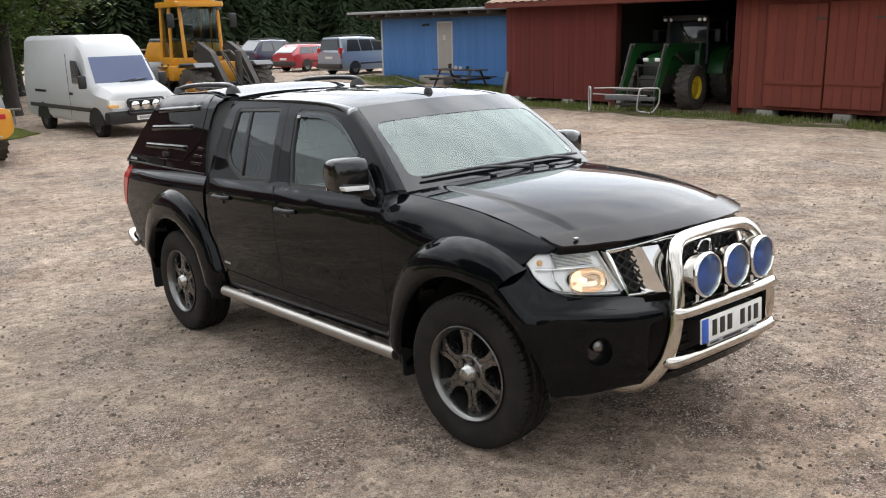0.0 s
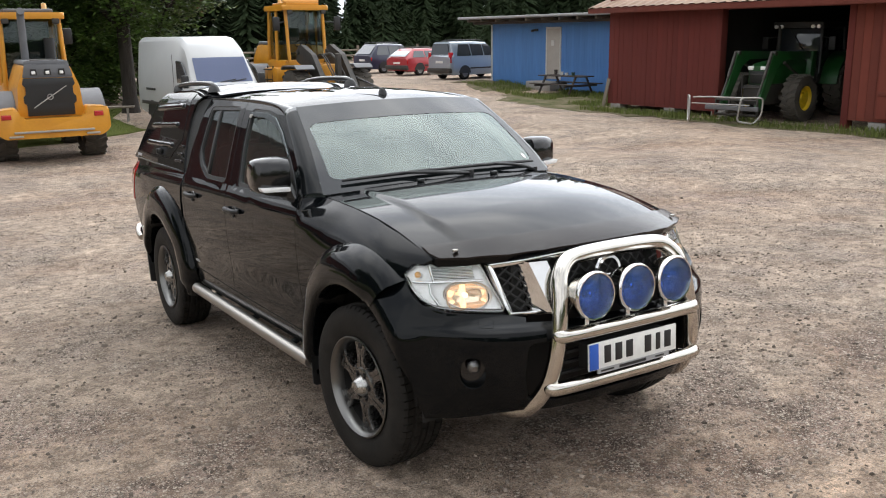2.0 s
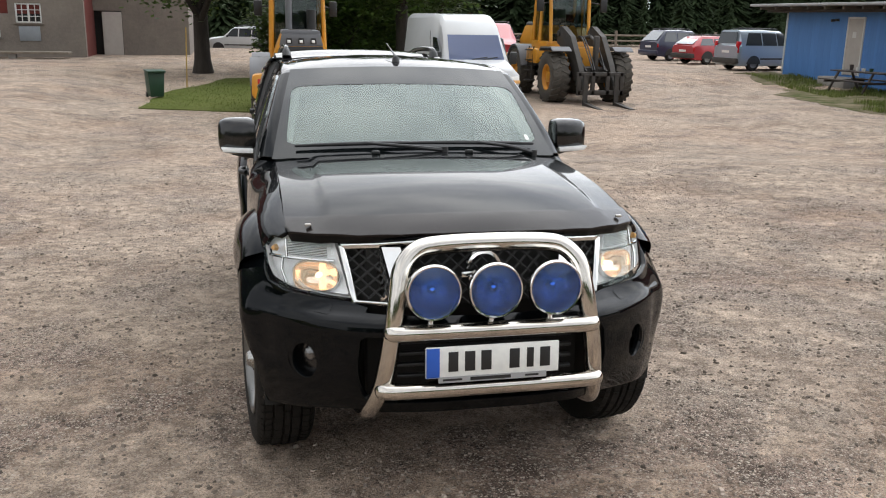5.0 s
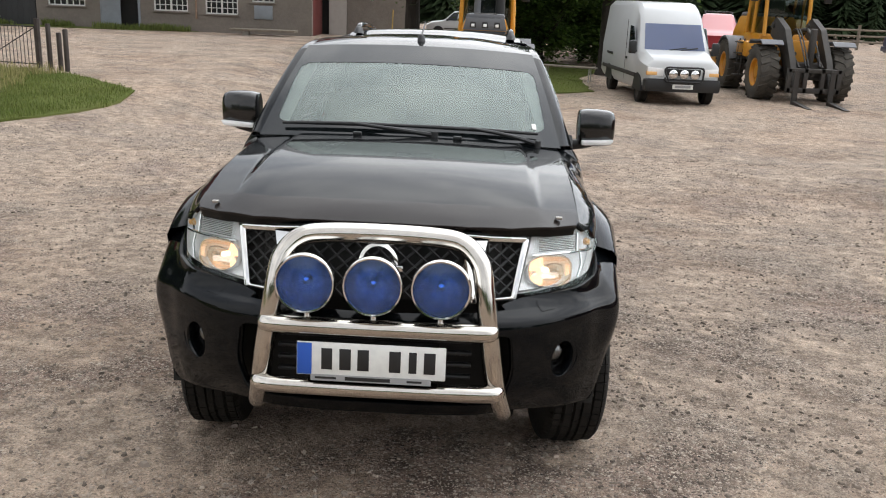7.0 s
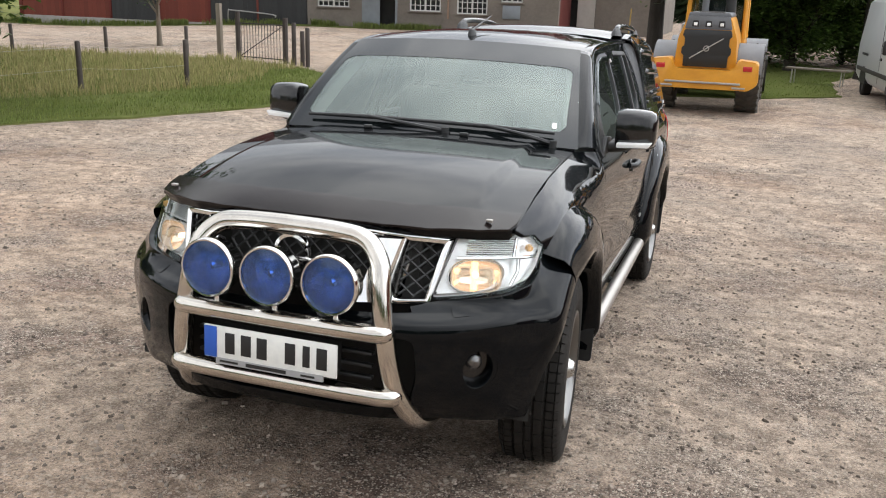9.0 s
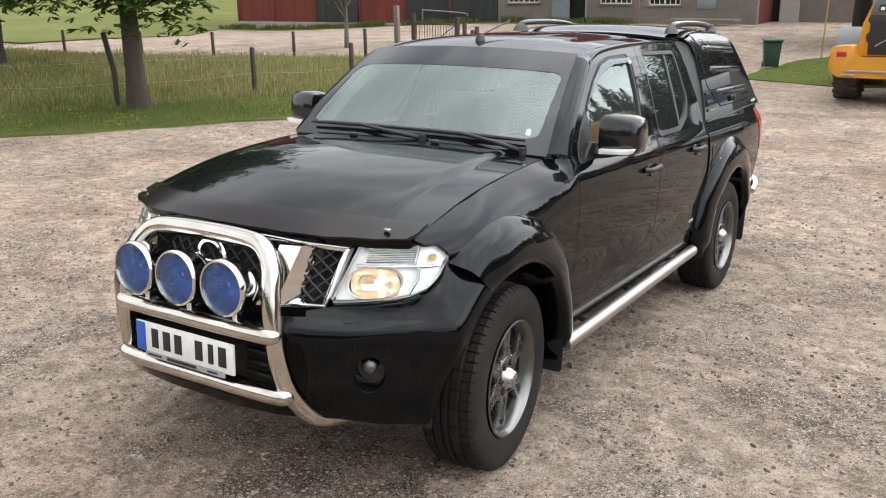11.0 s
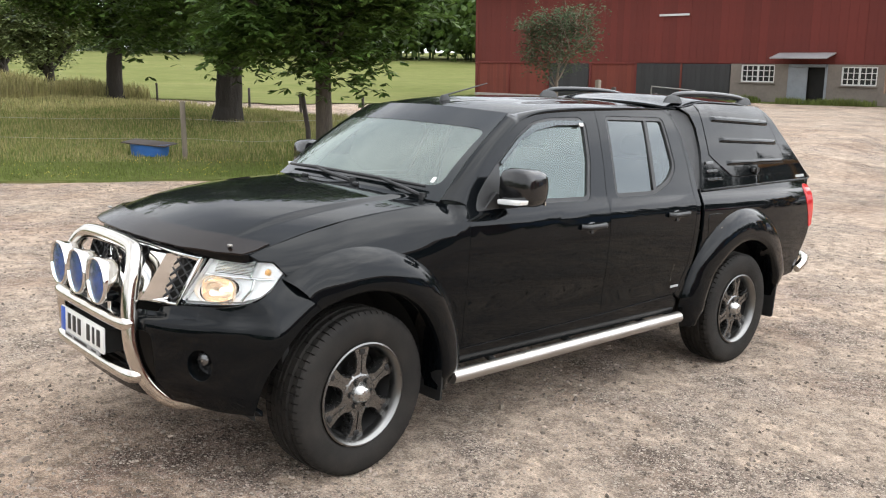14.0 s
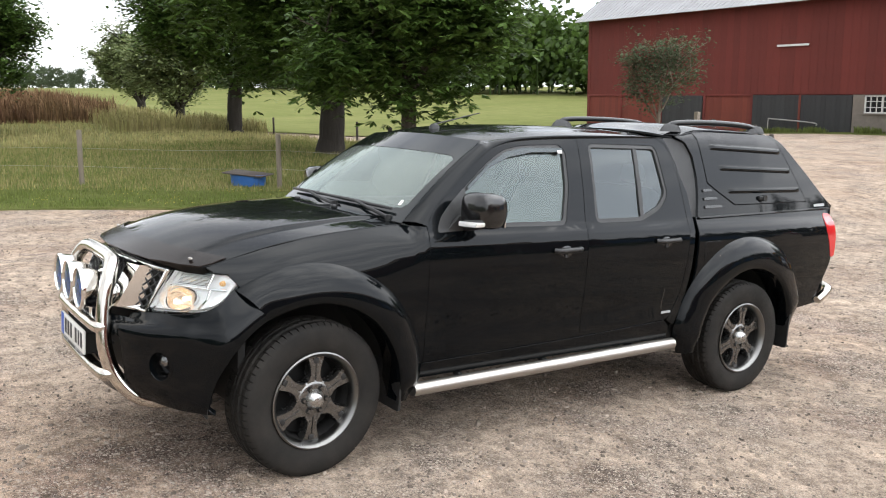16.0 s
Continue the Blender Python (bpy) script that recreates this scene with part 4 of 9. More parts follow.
panel("canopy_roof", [(-0.60, 2.60), (0.60, 2.60), (0.60, 3.2), (0.585, 3.58), (0.3, 3.63), (0, 3.64), (-0.3, 3.63), (-0.585, 3.58), (-0.60, 3.2)], can_top, M_PAINT, PICKUP, step=0.08)
for sd in (-1, 1):
    out = (sd, 0, 0.2)
    # the opening side hatch is a panel of its own
    hatch = [(2.792, 1.745), (2.836, 1.43), (2.90, 1.392), (3.093, 1.289), (3.90, 1.302), (3.60, 1.752), (2.95, 1.752)]
    front = [(2.60, 1.715), (2.68, 1.722), (2.786, 1.738), (2.829, 1.424), (2.896, 1.384), (3.088, 1.281), (3.915, 1.295), (3.612, 1.752), (3.64, 1.75), (4.205, 1.268), (4.20, 1.256), (2.715, 1.214), (2.735, 1.33), (2.742, 1.45), (2.725, 1.596), (2.675, 1.68)]
    panel("canopy_side", front, can_side(sd), M_PAINT, PICKUP, out=out)
    # its front edge turns in behind the cab
    lip = smooth_curve([(1.21, 2.715), (1.33, 2.735), (1.45, 2.742), (1.596, 2.725), (1.68, 2.675), (1.72, 2.62)])
    panel("canopy_front", [(1.214, 0), (1.72, 0), (1.72, 1), (1.214, 1)], lambda z, v, sd=sd: (sd * (canopy_w(z) - 0.001 - 0.16 * v), lip(z) - 0.02 * math.sin(math.pi * min(v * 2, 1.0)), z), M_PAINT, PICKUP, out=(0, -1, 0.1), step=(0.04, 0.1), rim=0.01)
    panel("cab_joint", [(1.214, 0), (1.70, 0), (1.70, 1), (1.214, 1)], lambda z, v, sd=sd: (sd * ((canopy_w(z) - 0.012) * (1 - v) + (half_width(z) - 0.014) * v), (lip(z) + 0.004) * (1 - v) + 2.50 * v, z), M_PLASTIC, PICKUP, out=(sd, 0, 0.2), step=(0.04, 0.1), rim=0, label="black rubber joint between cab and canopy")
    h = panel("canopy_hatch", hatch, can_side(sd, 0.003), M_PAINT, PICKUP, out=out)
    for (y0, y1, z, dz) in ((2.925, 3.625, 1.656, -0.014), (2.995, 3.715, 1.525, -0.012), (3.055, 3.80, 1.377, 0.006)):
        def rib(y, zz, z=z, dz=dz, y0=y0, y1=y1, sd=sd):
            c = z + dz * (y - y0) / (y1 - y0)
            prof = math.exp(-((zz - c) / 0.017) ** 4) * sstep(y0 - 0.035, y0 + 0.01, y) * sstep(y1 + 0.035, y1 - 0.01, y)
            return Vector(can_side(sd)(y, zz)) + Vector((sd * 0.016 * prof, 0, 0.004 * prof))
        panel("hatch_rib", rounded([(y0 - 0.035, z - 0.026), (y1 + 0.035, z + dz - 0.026), (y1 + 0.035, z + dz + 0.026), (y0 - 0.035, z + 0.026)], 0.012), rib, M_PAINT, h, out=out, rim=0.006, step=(0.03, 0.004))
    for k in range(3):
        z, y1 = 1.274 + 0.052 * k, 2.955 - 0.045 * k
        panel("canopy_vent", rounded([(2.787 - 0.004 * k, z - 0.006), (y1, z - 0.002), (y1 - 0.006, z + 0.012), (2.787 - 0.004 * k, z + 0.008)], 0.004), can_side(sd, 0.009), M_GLOSSBLACK, PICKUP, out=out, rim=0.009, step=0.1)
    c = Vector(can_side(sd)(3.385, 1.328))
    bm = cyl(B(), c, c + Vector((sd * 0.03, 0, 0)), 0.02, seg=16)
    box(bm, c + Vector((0, -0.05, -0.014)), c + Vector((sd * 0.02, 0.03, 0.014)), 0.005)
    part("hatch_lock", bm, M_PLASTIC, h)
    # maker's badge as a plain bar
    panel("badge", [(4.00, 1.262), (4.13, 1.266), (4.13, 1.284), (4.00, 1.280)], can_side(sd, 0.004), M_GREYPRINT, PICKUP, out=out, rim=0.004, step=0.2)
    # pale sealing strip between canopy and bed
    panel("canopy_seal", [(2.72, 1.206), (4.19, 1.249), (4.19, 1.257), (2.72, 1.214)], can_side(sd, 0.012), M_FLARE, PICKUP, out=out, rim=0.02, step=0.2)
    # roof rail of the canopy
    bm = B()
    tube(bm, spline([(sd * 0.53, 2.66, 1.775), (sd * 0.53, 2.74, 1.802), (sd * 0.53, 3.1, 1.816), (sd * 0.53, 3.45, 1.808), (sd * 0.53, 3.60, 1.775)], 6), 0.019, 10)
    r = part("canopy_rail", bm, M_FLARE, PICKUP, "black roof rail")
    for y0 in (2.63, 3.50):
        bm = B()
        lathe(bm, [(0.001, 0.052), (0.022, 0.049), (0.034, 0.027), (0.042, 0.0)], Matrix.Translation((sd * 0.53, y0 + 0.05, 1.762 if y0 > 3 else 1.745)) @ Matrix.Diagonal((0.8, 2.4, 1, 1)), 18)
        part("rail_foot", bm, M_PLASTIC, r)
# canopy rear window, tailgate, rear bumper, dark gap behind the cab
def can_rear(x, v):
    k = 0.59 + (0.755 - 0.59) * v
    return (x / 0.59 * k, 3.63 + 0.59 * v - 0.05 * (x / 0.59) ** 2 * (1 - v), 1.758 - 0.492 * v)


panel("canopy_rear_window", [(-0.59, 0), (0.59, 0), (0.59, 1), (-0.59, 1)], can_rear, M_GLOSSBLACK, PICKUP, out=(0, 1, 1), step=(0.1, 0.2))
bm = boxed((-0.74, 4.18, 0.56), (0.74, 4.25, 1.255), 0.02)
part("tailgate", bm, M_PAINT, PICKUP)
bm = B()
tube(bm, spline([(-0.80, 4.10, 0.575), (-0.80, 4.19, 0.625), (-0.74, 4.29, 0.65), (-0.5, 4.33, 0.66), (0.5, 4.33, 0.66), (0.74, 4.29, 0.65), (0.80, 4.19, 0.625), (0.80, 4.10, 0.575)], 6), 0.031, 14)
part("rear_bumper", bm, M_STEEL, PICKUP, "chrome rear bumper")
bm = boxed((-0.585, 2.50, 0.6), (0.585, 2.72, 1.70), 0.02)
box(bm, (-0.74, 2.56, 0.6), (0.74, 2.74, 1.24), 0.02)
box(bm, (-0.655, 2.55, 1.2), (0.655, 2.72, 1.60), 0.03)
part("cab_back", bm, M_DARK, PICKUP)

# cab lining, dashboard, seats
bm = B()
box(bm, (-0.74, 0.62, 0.50), (0.74, 2.46, 0.56))
part("cab_floor", bm, M_DARK, PICKUP)
panel("headliner", [(-0.56, 1.10), (0.56, 1.10), (0.56, 2.44), (-0.56, 2.44)], lambda x, y: Vector(roof(x, y)) - Vector((0, 0, 0.04)), M_LINER, PICKUP, step=0.2, rim=0, out=(0, 0, -1))
bm = B()
prism(bm, rounded([(0.48, 0.75), (0.95, 0.75), (0.98, 0.98), (0.88, 1.14), (0.60, 1.19), (0.50, 1.18)], 0.05), -0.70, 0.70, "yz")
part("dashboard", bm, M_DASH, PICKUP)
bm = B()
aim = Matrix.Translation((0.36, 1.06, 1.08)) @ Matrix.Rotation(radians(-62), 4, "X")
tube(bm, [aim @ Vector((0.19 * math.cos(a), 0.19 * math.sin(a), 0)) for a in [2 * math.pi * k / 32 for k in range(33)]], 0.016, 8, caps=False)
box(bm, (-0.17, -0.02, -0.02), (0.17, 0.03, 0.0), 0.008, aim)
box(bm, (-0.06, -0.07, -0.03), (0.06, 0.06, 0.012), 0.015, aim)
cyl(bm, aim @ Vector((0, 0, -0.02)), aim @ Vector((0, 0, -0.25)), 0.03, seg=10)
part("steering_wheel", bm, M_PLASTIC, PICKUP)


def seat(x, y, w):
    bm = B()
    box(bm, (x - w, y - 0.26, 0.70), (x + w, y + 0.24, 0.84), 0.05)
    m = Matrix.Translation((x, y + 0.22, 0.80)) @ Matrix.Rotation(radians(-16), 4, "X")
    box(bm, (-w, -0.06, 0.0), (w, 0.06, 0.60), 0.05, m)
    s = part("seat", bm, M_SEAT, PICKUP)
    for k in ((0,) if w < 0.4 else (-0.4, 0.4)):
        bm = box(B(), (k - 0.12, -0.045, 0.62), (k + 0.12, 0.045, 0.80), 0.04, m)
        cyl(bm, m @ Vector((k - 0.05, 0, 0.56)), m @ Vector((k - 0.05, 0, 0.68)), 0.008, seg=8)
        cyl(bm, m @ Vector((k + 0.05, 0, 0.56)), m @ Vector((k + 0.05, 0, 0.68)), 0.008, seg=8)
        part("headrest", bm, M_SEAT, s)


seat(-0.36, 1.42, 0.25)
seat(0.36, 1.42, 0.25)
seat(0.0, 2.12, 0.62)
# rear-view mirror and a small sticker
bm = box(B(), (-0.11, 1.03, 1.545), (0.11, 1.06, 1.605), 0.012)
part("inside_mirror", bm, M_PLASTIC, PICKUP)
panel("grab_handle", [(0, 0), (1, 0), (1, 1), (0, 1)], lambda u, v: (-0.60 - 0.10 * (1 - u) + 0.03 * v, 0.86 + 0.14 * u, 1.38 + 0.14 * u + 0.03 * v), M_LINER, PICKUP, out=(0, -1, 0), rim=0.02, step=0.5)
panel("windscreen_sticker", [(0.585, 0.15), (0.605, 0.15), (0.605, 0.20), (0.585, 0.20)], lambda x, v: Vector(screen(x, v)) + Vector((0, -0.002, 0.002)), M_WHITE, ws, out=(0, -1, 1), rim=0, step=0.3)

# ---- front bumper: a plan line swept in height
plan = spline([(0.0, -0.845, 0), (0.20, -0.842, 0), (0.40, -0.81, 0), (0.55, -0.742, 0), (0.672, -0.655, 0), (0.775, -0.553, 0), (0.830, -0.44, 0), (0.852, -0.33, 0), (0.865, -0.20, 0)], 10)
inset_z = smooth_curve([(0.34, 0.10), (0.40, 0.05), (0.50, 0.014), (0.60, 0.002), (0.70, 0.0), (0.738, 0.004), (0.756, 0.018), (0.775, 0.042), (0.81, 0.070), (0.85, 0.078), (0.90, 0.083), (0.96, 0.09)])


def bumper(s, z):
    k = min(abs(s), 1.0) * (len(plan) - 1)
    i = min(int(k), len(plan) - 2)
    p = plan[i].lerp(plan[i + 1], k - i)
    g = inset_z(z)
    x, y = p.x, p.y
    n = Vector((x / 0.84, y / 0.84 - 0.15, 0)).normalized()
    fade = 1 + 0.3 * sstep(0.35, 0.5, x) - 0.7 * sstep(0.55, 0.76, x) + 0.2 * sstep(0.79, 0.845, x)
    x, y = x - n.x * g * fade, y - n.y * g * fade
    # the corner swells into the wheel-arch flare
    b = sstep(0.70, 0.505, math.hypot(y, z - 0.39)) * (0.35 + 0.65 * sstep(0.5, 0.74, z)) * sstep(-0.56, -0.42, y)
    x += max(0.0, 0.886 - x) * b
    # and lies flush with the wing along their joint
    x -= 0.026 * sstep(-0.48, -0.30, y) * sstep(0.54, 0.64, math.hypot(y, z - 0.39))
    return (x * (1 if s >= 0 else -1), y, z)


def at_y(y, z=0.6):
    return min((k / 1500 for k in range(600, 1501)), key=lambda s: abs(bumper(s, z)[1] - y))


def at_x(x, z):
    return min((k / 400 for k in range(401)), key=lambda s: abs(bumper(s, z)[0] - x))


bl = [(0.0, 0.40), (0.34, 0.40), (0.5, 0.385), (0.70, 0.375), (at_y(-0.487, 0.40), 0.40)] + [(at_y(0.487 * math.cos(radians(a)), 0.39 + 0.487 * math.sin(radians(a))), 0.39 + 0.487 * math.sin(radians(a))) for a in range(174, 117, -4)] + [(at_y(-0.232, 0.823), 0.823), (at_y(-0.248, 0.844), 0.844), (at_y(-0.276, 0.876), 0.876), (at_y(-0.305, 0.905), 0.905), (at_y(-0.327, 0.927), 0.927), (at_y(-0.352, 0.953), 0.953), (at_y(-0.41, 0.90), 0.895), (at_y(-0.475, 0.85), 0.85), (at_x(0.727, 0.829), 0.829), (at_x(0.69, 0.821), 0.821), (at_x(0.60, 0.812), 0.812), (at_x(0.496, 0.803), 0.803), (at_x(0.43, 0.79), 0.79), (0.30, 0.775), (0.0, 0.765)]
mouth = rounded([(-0.30, 0.44), (0.30, 0.44), (0.315, 0.56), (0.30, 0.70), (-0.30, 0.70), (-0.315, 0.56)], 0.03)


def ring2(cs, cz, rs, rz, n=20):
    return [(cs + rs * math.cos(2 * math.pi * k / n), cz + rz * math.sin(2 * math.pi * k / n)) for k in range(n)]


fogs = [ring2(sd * 0.485, 0.585, 0.047, 0.068) for sd in (-1, 1)]
outline = bl + [(-s, z) for s, z in bl[-2:0:-1]]
FB = panel("front_bumper", outline, bumper, M_PAINT, PICKUP, holes=[mouth] + fogs, out=lambda s, z: (1.6 * s * abs(s), -1, 0.05), step=(0.02, 0.022), rim=0.03)
bm = B()
box(bm, (-0.42, -0.62, 0.36), (0.42, -0.55, 0.99), 0.01)
part("front_backing", bm, M_DARK, PICKUP)
part("front_backing", boxed((-0.62, -0.47, 0.36), (0.62, -0.40, 0.97), 0.01), M_DARK, PICKUP)
bm = B()
box(bm, (-0.74, -0.33, 0.36), (0.74, -0.29, 0.80), 0.01)
part("front_backing", bm, M_DARK, PICKUP)
bm = B()
for k in range(6):
    box(bm, (-0.33, -0.80, 0.455 + 0.042 * k), (0.33, -0.775, 0.468 + 0.042 * k), 0.004)
part("intake_slats", bm, M_PLASTIC, FB)
for sd in (-1, 1):
    c = Vector(bumper(sd * 0.485, 0.588))
    nrm = Vector((sd * 0.55, -1, 0)).normalized()
    q = Matrix.Translation(c) @ nrm.to_track_quat("Z", "Y").to_matrix().to_4x4()
    bm = lathe(B(), [(0.070, -0.012), (0.062, -0.03), (0.058, -0.07), (0.001, -0.075)], q, 28)
    fog = part("fog_lamp", bm, M_GLOSSBLACK, PICKUP)
    bm = lathe(B(), [(0.0005, -0.024), (0.016, -0.026), (0.027, -0.034), (0.031, -0.06)], q @ Matrix.Translation((-sd * 0.008, 0.014, 0)), 24)
    part("fog_lens", bm, M_FOG, fog, "clear round fog lamp lens")
    # headlamp washer lid
    panel("washer_lid", rounded([(sd * at_x(0.56, 0.775), 0.764), (sd * at_x(0.61, 0.775), 0.768), (sd * at_x(0.61, 0.775), 0.795), (sd * at_x(0.56, 0.775), 0.791)], 0.005), lambda s, z: Vector(bumper(s, z)) + Vector((0, -0.003, 0.001)), M_PAINT, FB, out=(0, -1, 0), rim=0.01, step=0.05)

# ---- grille: chrome frame, two side openings, V bars, lattice
def gface(x, z, d=0.0):
    return Vector((x, -0.775 + 0.52 * x * x + 0.34 * (z - 0.8) - d, z))


GR = panel("grille", [(-0.50, 0.79), (0.50, 0.79), (0.52, 1.0), (-0.52, 1.0)], lambda x, z: gface(x, z, -0.05), M_DARK, PICKUP, out=(0, -1, 0), step=0.1, rim=0)


def bar(bm, pts, w, d=0.016):
    """A flat bevelled chrome bar along pts on the grille's face."""
    P = [gface(*p) for p in pts]
    for a, b in zip(P, P[1:]):
        t = (b - a).normalized()
        m = Matrix.Translation((a + b) / 2) @ Matrix((t, Vector((0, -1, 0)), t.cross(Vector((0, -1, 0))).normalized())).transposed().to_4x4()
        L = (b - a).length / 2 + w * 0.2
        box(bm, (-L, -d, -w / 2), (L, d, w / 2), min(w, d) * 0.3, m)


bm = B()
for sd in (-1, 1):
    bar(bm, [(sd * 0.505, 0.995), (sd * 0.467, 0.80)], 0.022)
    bar(bm, [(sd * 0.467, 0.80), (sd * 0.29, 0.795)], 0.016)
    bar(bm, [(sd * 0.505, 0.992), (sd * 0.375, 1.002), (sd * 0.2, 1.018), (0, 1.022)], 0.02)
part("grille_frame", bm, M_CHROME, GR, "chrome grille frame")
for sd in (-1, 1):
    bm = B()
    # a broad front face and a narrower flank that turns back into the side opening
    cols = [[(sd * 0.392, 1.0, -0.03), (sd * 0.375, 0.802, -0.03)], [(sd * 0.368, 1.0, 0.035), (sd * 0.325, 0.802, 0.05)], [(sd * 0.305, 1.005, 0.055), (sd * 0.262, 0.80, 0.055)], [(sd * 0.30, 1.005, -0.03), (sd * 0.258, 0.80, -0.03)]]
    vs = [[bm.verts.new(gface(x, z, d)) for x, z, d in c] for c in cols]
    for c0, c1 in zip(vs, vs[1:]):
        bm.faces.new((c0[0], c0[1], c1[1], c1[0]))
    part("grille_v_bar", bm, M_CHROME, GR, "slanted chrome bar", smooth=15)
bm = B()


def lattice(x0, x1, z0, z1, pitch):
    k0 = int((x0 - (z1 - z0)) / pitch) - 2
    k1 = int((x1 + (z1 - z0)) / pitch) + 2
    for k in range(k0, k1):
        for s in (1, -1):
            a, b = k * pitch, k * pitch + s * (z1 - z0) * 1.15
            t0, t1 = 0.0, 1.0
            lo, hi = (x0 - a) / (b - a), (x1 - a) / (b - a)
            t0, t1 = max(t0, min(lo, hi)), min(t1, max(lo, hi))
            if t1 - t0 > 0.05:
                tube(bm, [gface(a + (b - a) * t0, z0 + (z1 - z0) * t0, -0.012), gface(a + (b - a) * t1, z0 + (z1 - z0) * t1, -0.012)], 0.0045, 5)


lattice(0.37, 0.485, 0.81, 0.99, 0.052)
lattice(-0.485, -0.37, 0.81, 0.99, 0.052)
lattice(-0.27, 0.27, 0.80, 1.0, 0.06)
part("grille_lattice", bm, M_PLASTIC, GR)
bm = B()
lathe(bm, [(0.050, 0.0), (0.054, 0.012), (0.066, 0.012), (0.070, 0.0)], Matrix.Translation(gface(0.0, 0.925, 0.005)) @ Matrix.Rotation(radians(90), 4, "X"), 32)
box(bm, gface(-0.085, 0.892, 0.012), gface(0.085, 0.914, 0.002), 0.004)
part("grille_emblem", bm, M_CHROME, GR, "plain chrome ring emblem")

# ---- bull bar
BULL = new("bull_bar")
BULL.parent = PICKUP
BULL.matrix_local = Matrix.Translation((0.015, 0.022, 0))
BULL["label"] = "polished stainless bull bar"
loop = [(-0.455, -0.50, 0.355), (-0.45, -0.62, 0.36), (-0.435, -0.735, 0.40), (-0.405, -0.82, 0.505), (-0.385, -0.855, 0.62), (-0.368, -0.86, 0.73), (-0.35, -0.85, 0.85), (-0.330, -0.825, 0.945), (-0.275, -0.80, 1.003), (-0.19, -0.79, 1.02), (0, -0.79, 1.025)]
loop = loop + [(-x, y, z) for x, y, z in loop[-2::-1]]
part("bar_loop", tube(B(), spline(loop, 6), 0.034, 20), M_STEEL, BULL)
for z, hw, y, bow in ((0.725, 0.372, -0.862, 0.03), (0.507, 0.402, -0.835, 0.04)):
    part("cross_bar", tube(B(), spline([(-hw, y, z), (-hw * 0.9, y - bow * 0.8, z), (0, y - bow, z), (hw * 0.9, y - bow * 0.8, z), (hw, y, z)], 8), 0.031, 18), M_STEEL, BULL)
for sd in (-1, 1):
    bm = boxed((sd * 0.30 - 0.014, -0.81, 0.43), (sd * 0.30 + 0.014, -0.79, 0.49), 0.004)
    part("bar_bracket", bm, M_PLASTIC, BULL)

# ---- three driving lamps
for x in (-0.221, 0.0, 0.221):
    y = -0.905 + 0.06 * x * x
    q = Matrix.Translation((x, y, 0.879)) @ Matrix.Rotation(radians(90), 4, "X")
    bm = lathe(B(), [(0.001, -0.115), (0.045, -0.11), (0.074, -0.09), (0.090, -0.055), (0.096, -0.012), (0.1, -0.004), (0.1, 0.01), (0.096, 0.016), (0.091, 0.015), (0.088, 0.006)], q, 40)
    cyl(bm, (x, y + 0.05, 0.80), (x, y + 0.05, 0.735), 0.012, seg=10)
    lampo = part("driving_lamp", bm, M_CHROME, PICKUP, "round driving lamp with blue cover")
    bm = lathe(B(), [(0.0005, -0.062), (0.018, -0.06), (0.045, -0.045), (0.072, -0.018), (0.088, 0.004)], q, 40)
    part("lamp_reflector", bm, M_BLUELENS, lampo)
    bm = lathe(B(), [(0.0005, -0.02), (0.012, -0.024), (0.016, -0.06)], q, 14)
    part("lamp_bulb", bm, M_CHROME, lampo)
    bm = lathe(B(), [(0.0005, 0.02), (0.03, 0.018), (0.06, 0.013), (0.088, 0.006)], q, 40)
    part("lamp_cover", bm, M_BLUEGLASS, lampo, "translucent blue cover")

# ---- number plate: bars in place of its characters
PL = part("number_plate", boxed((-0.247, -0.895, 0.563), (0.247, -0.885, 0.677), 0.003), M_WHITE, PICKUP, "white number plate with blue band")
part("plate_band", boxed((-0.245, -0.8975, 0.566), (-0.197, -0.894, 0.674), 0.001), M_BLUE, PL)
for x0, wd in ((-0.165, 0.036), (-0.105, 0.038), (-0.045, 0.038), (0.06, 0.038), (0.125, 0.026), (0.175, 0.038)):
    part("plate_bar", boxed((x0, -0.8968, 0.585), (x0 + wd, -0.894, 0.658), 0.001), M_BLACK, PL)
bm = B()
prism(bm, [(-0.20, 0.545), (0.20, 0.545), (0.20, 0.567), (-0.20, 0.567)], -0.897, -0.888, "xz")
part("plate_holder", bm, M_GREYPRINT, PL)
bm = B()
for x0, x1, hgt in ((-0.185, -0.115, 0.007), (-0.085, 0.065, 0.012), (0.12, 0.17, 0.007)):
    box(bm, (x0, -0.8985, 0.556 - hgt / 2), (x1, -0.8965, 0.556 + hgt / 2))
part("holder_print", bm, M_BLACK, PL)
bm = B()
box(bm, (-0.22, -0.886, 0.56), (0.22, -0.80, 0.66))
part("plate_bracket", bm, M_DARK, PL)

# ---- underbody
bm = B()
box(bm, (-0.45, -0.42, 0.35), (0.45, 4.2, 0.52), 0.03)
box(bm, (-0.76, 0.60, 0.42), (0.76, 2.60, 0.52), 0.02)
box(bm, (-0.70, 2.6, 0.52), (0.70, 4.25, 0.60), 0.02)
cyl(bm, (-0.7, 0, 0.36), (0.7, 0, 0.36), 0.05, seg=12)
cyl(bm, (-0.7, 3.2, 0.36), (0.7, 3.2, 0.36), 0.06, seg=12)
part("underbody", bm, M_DARK, PICKUP)

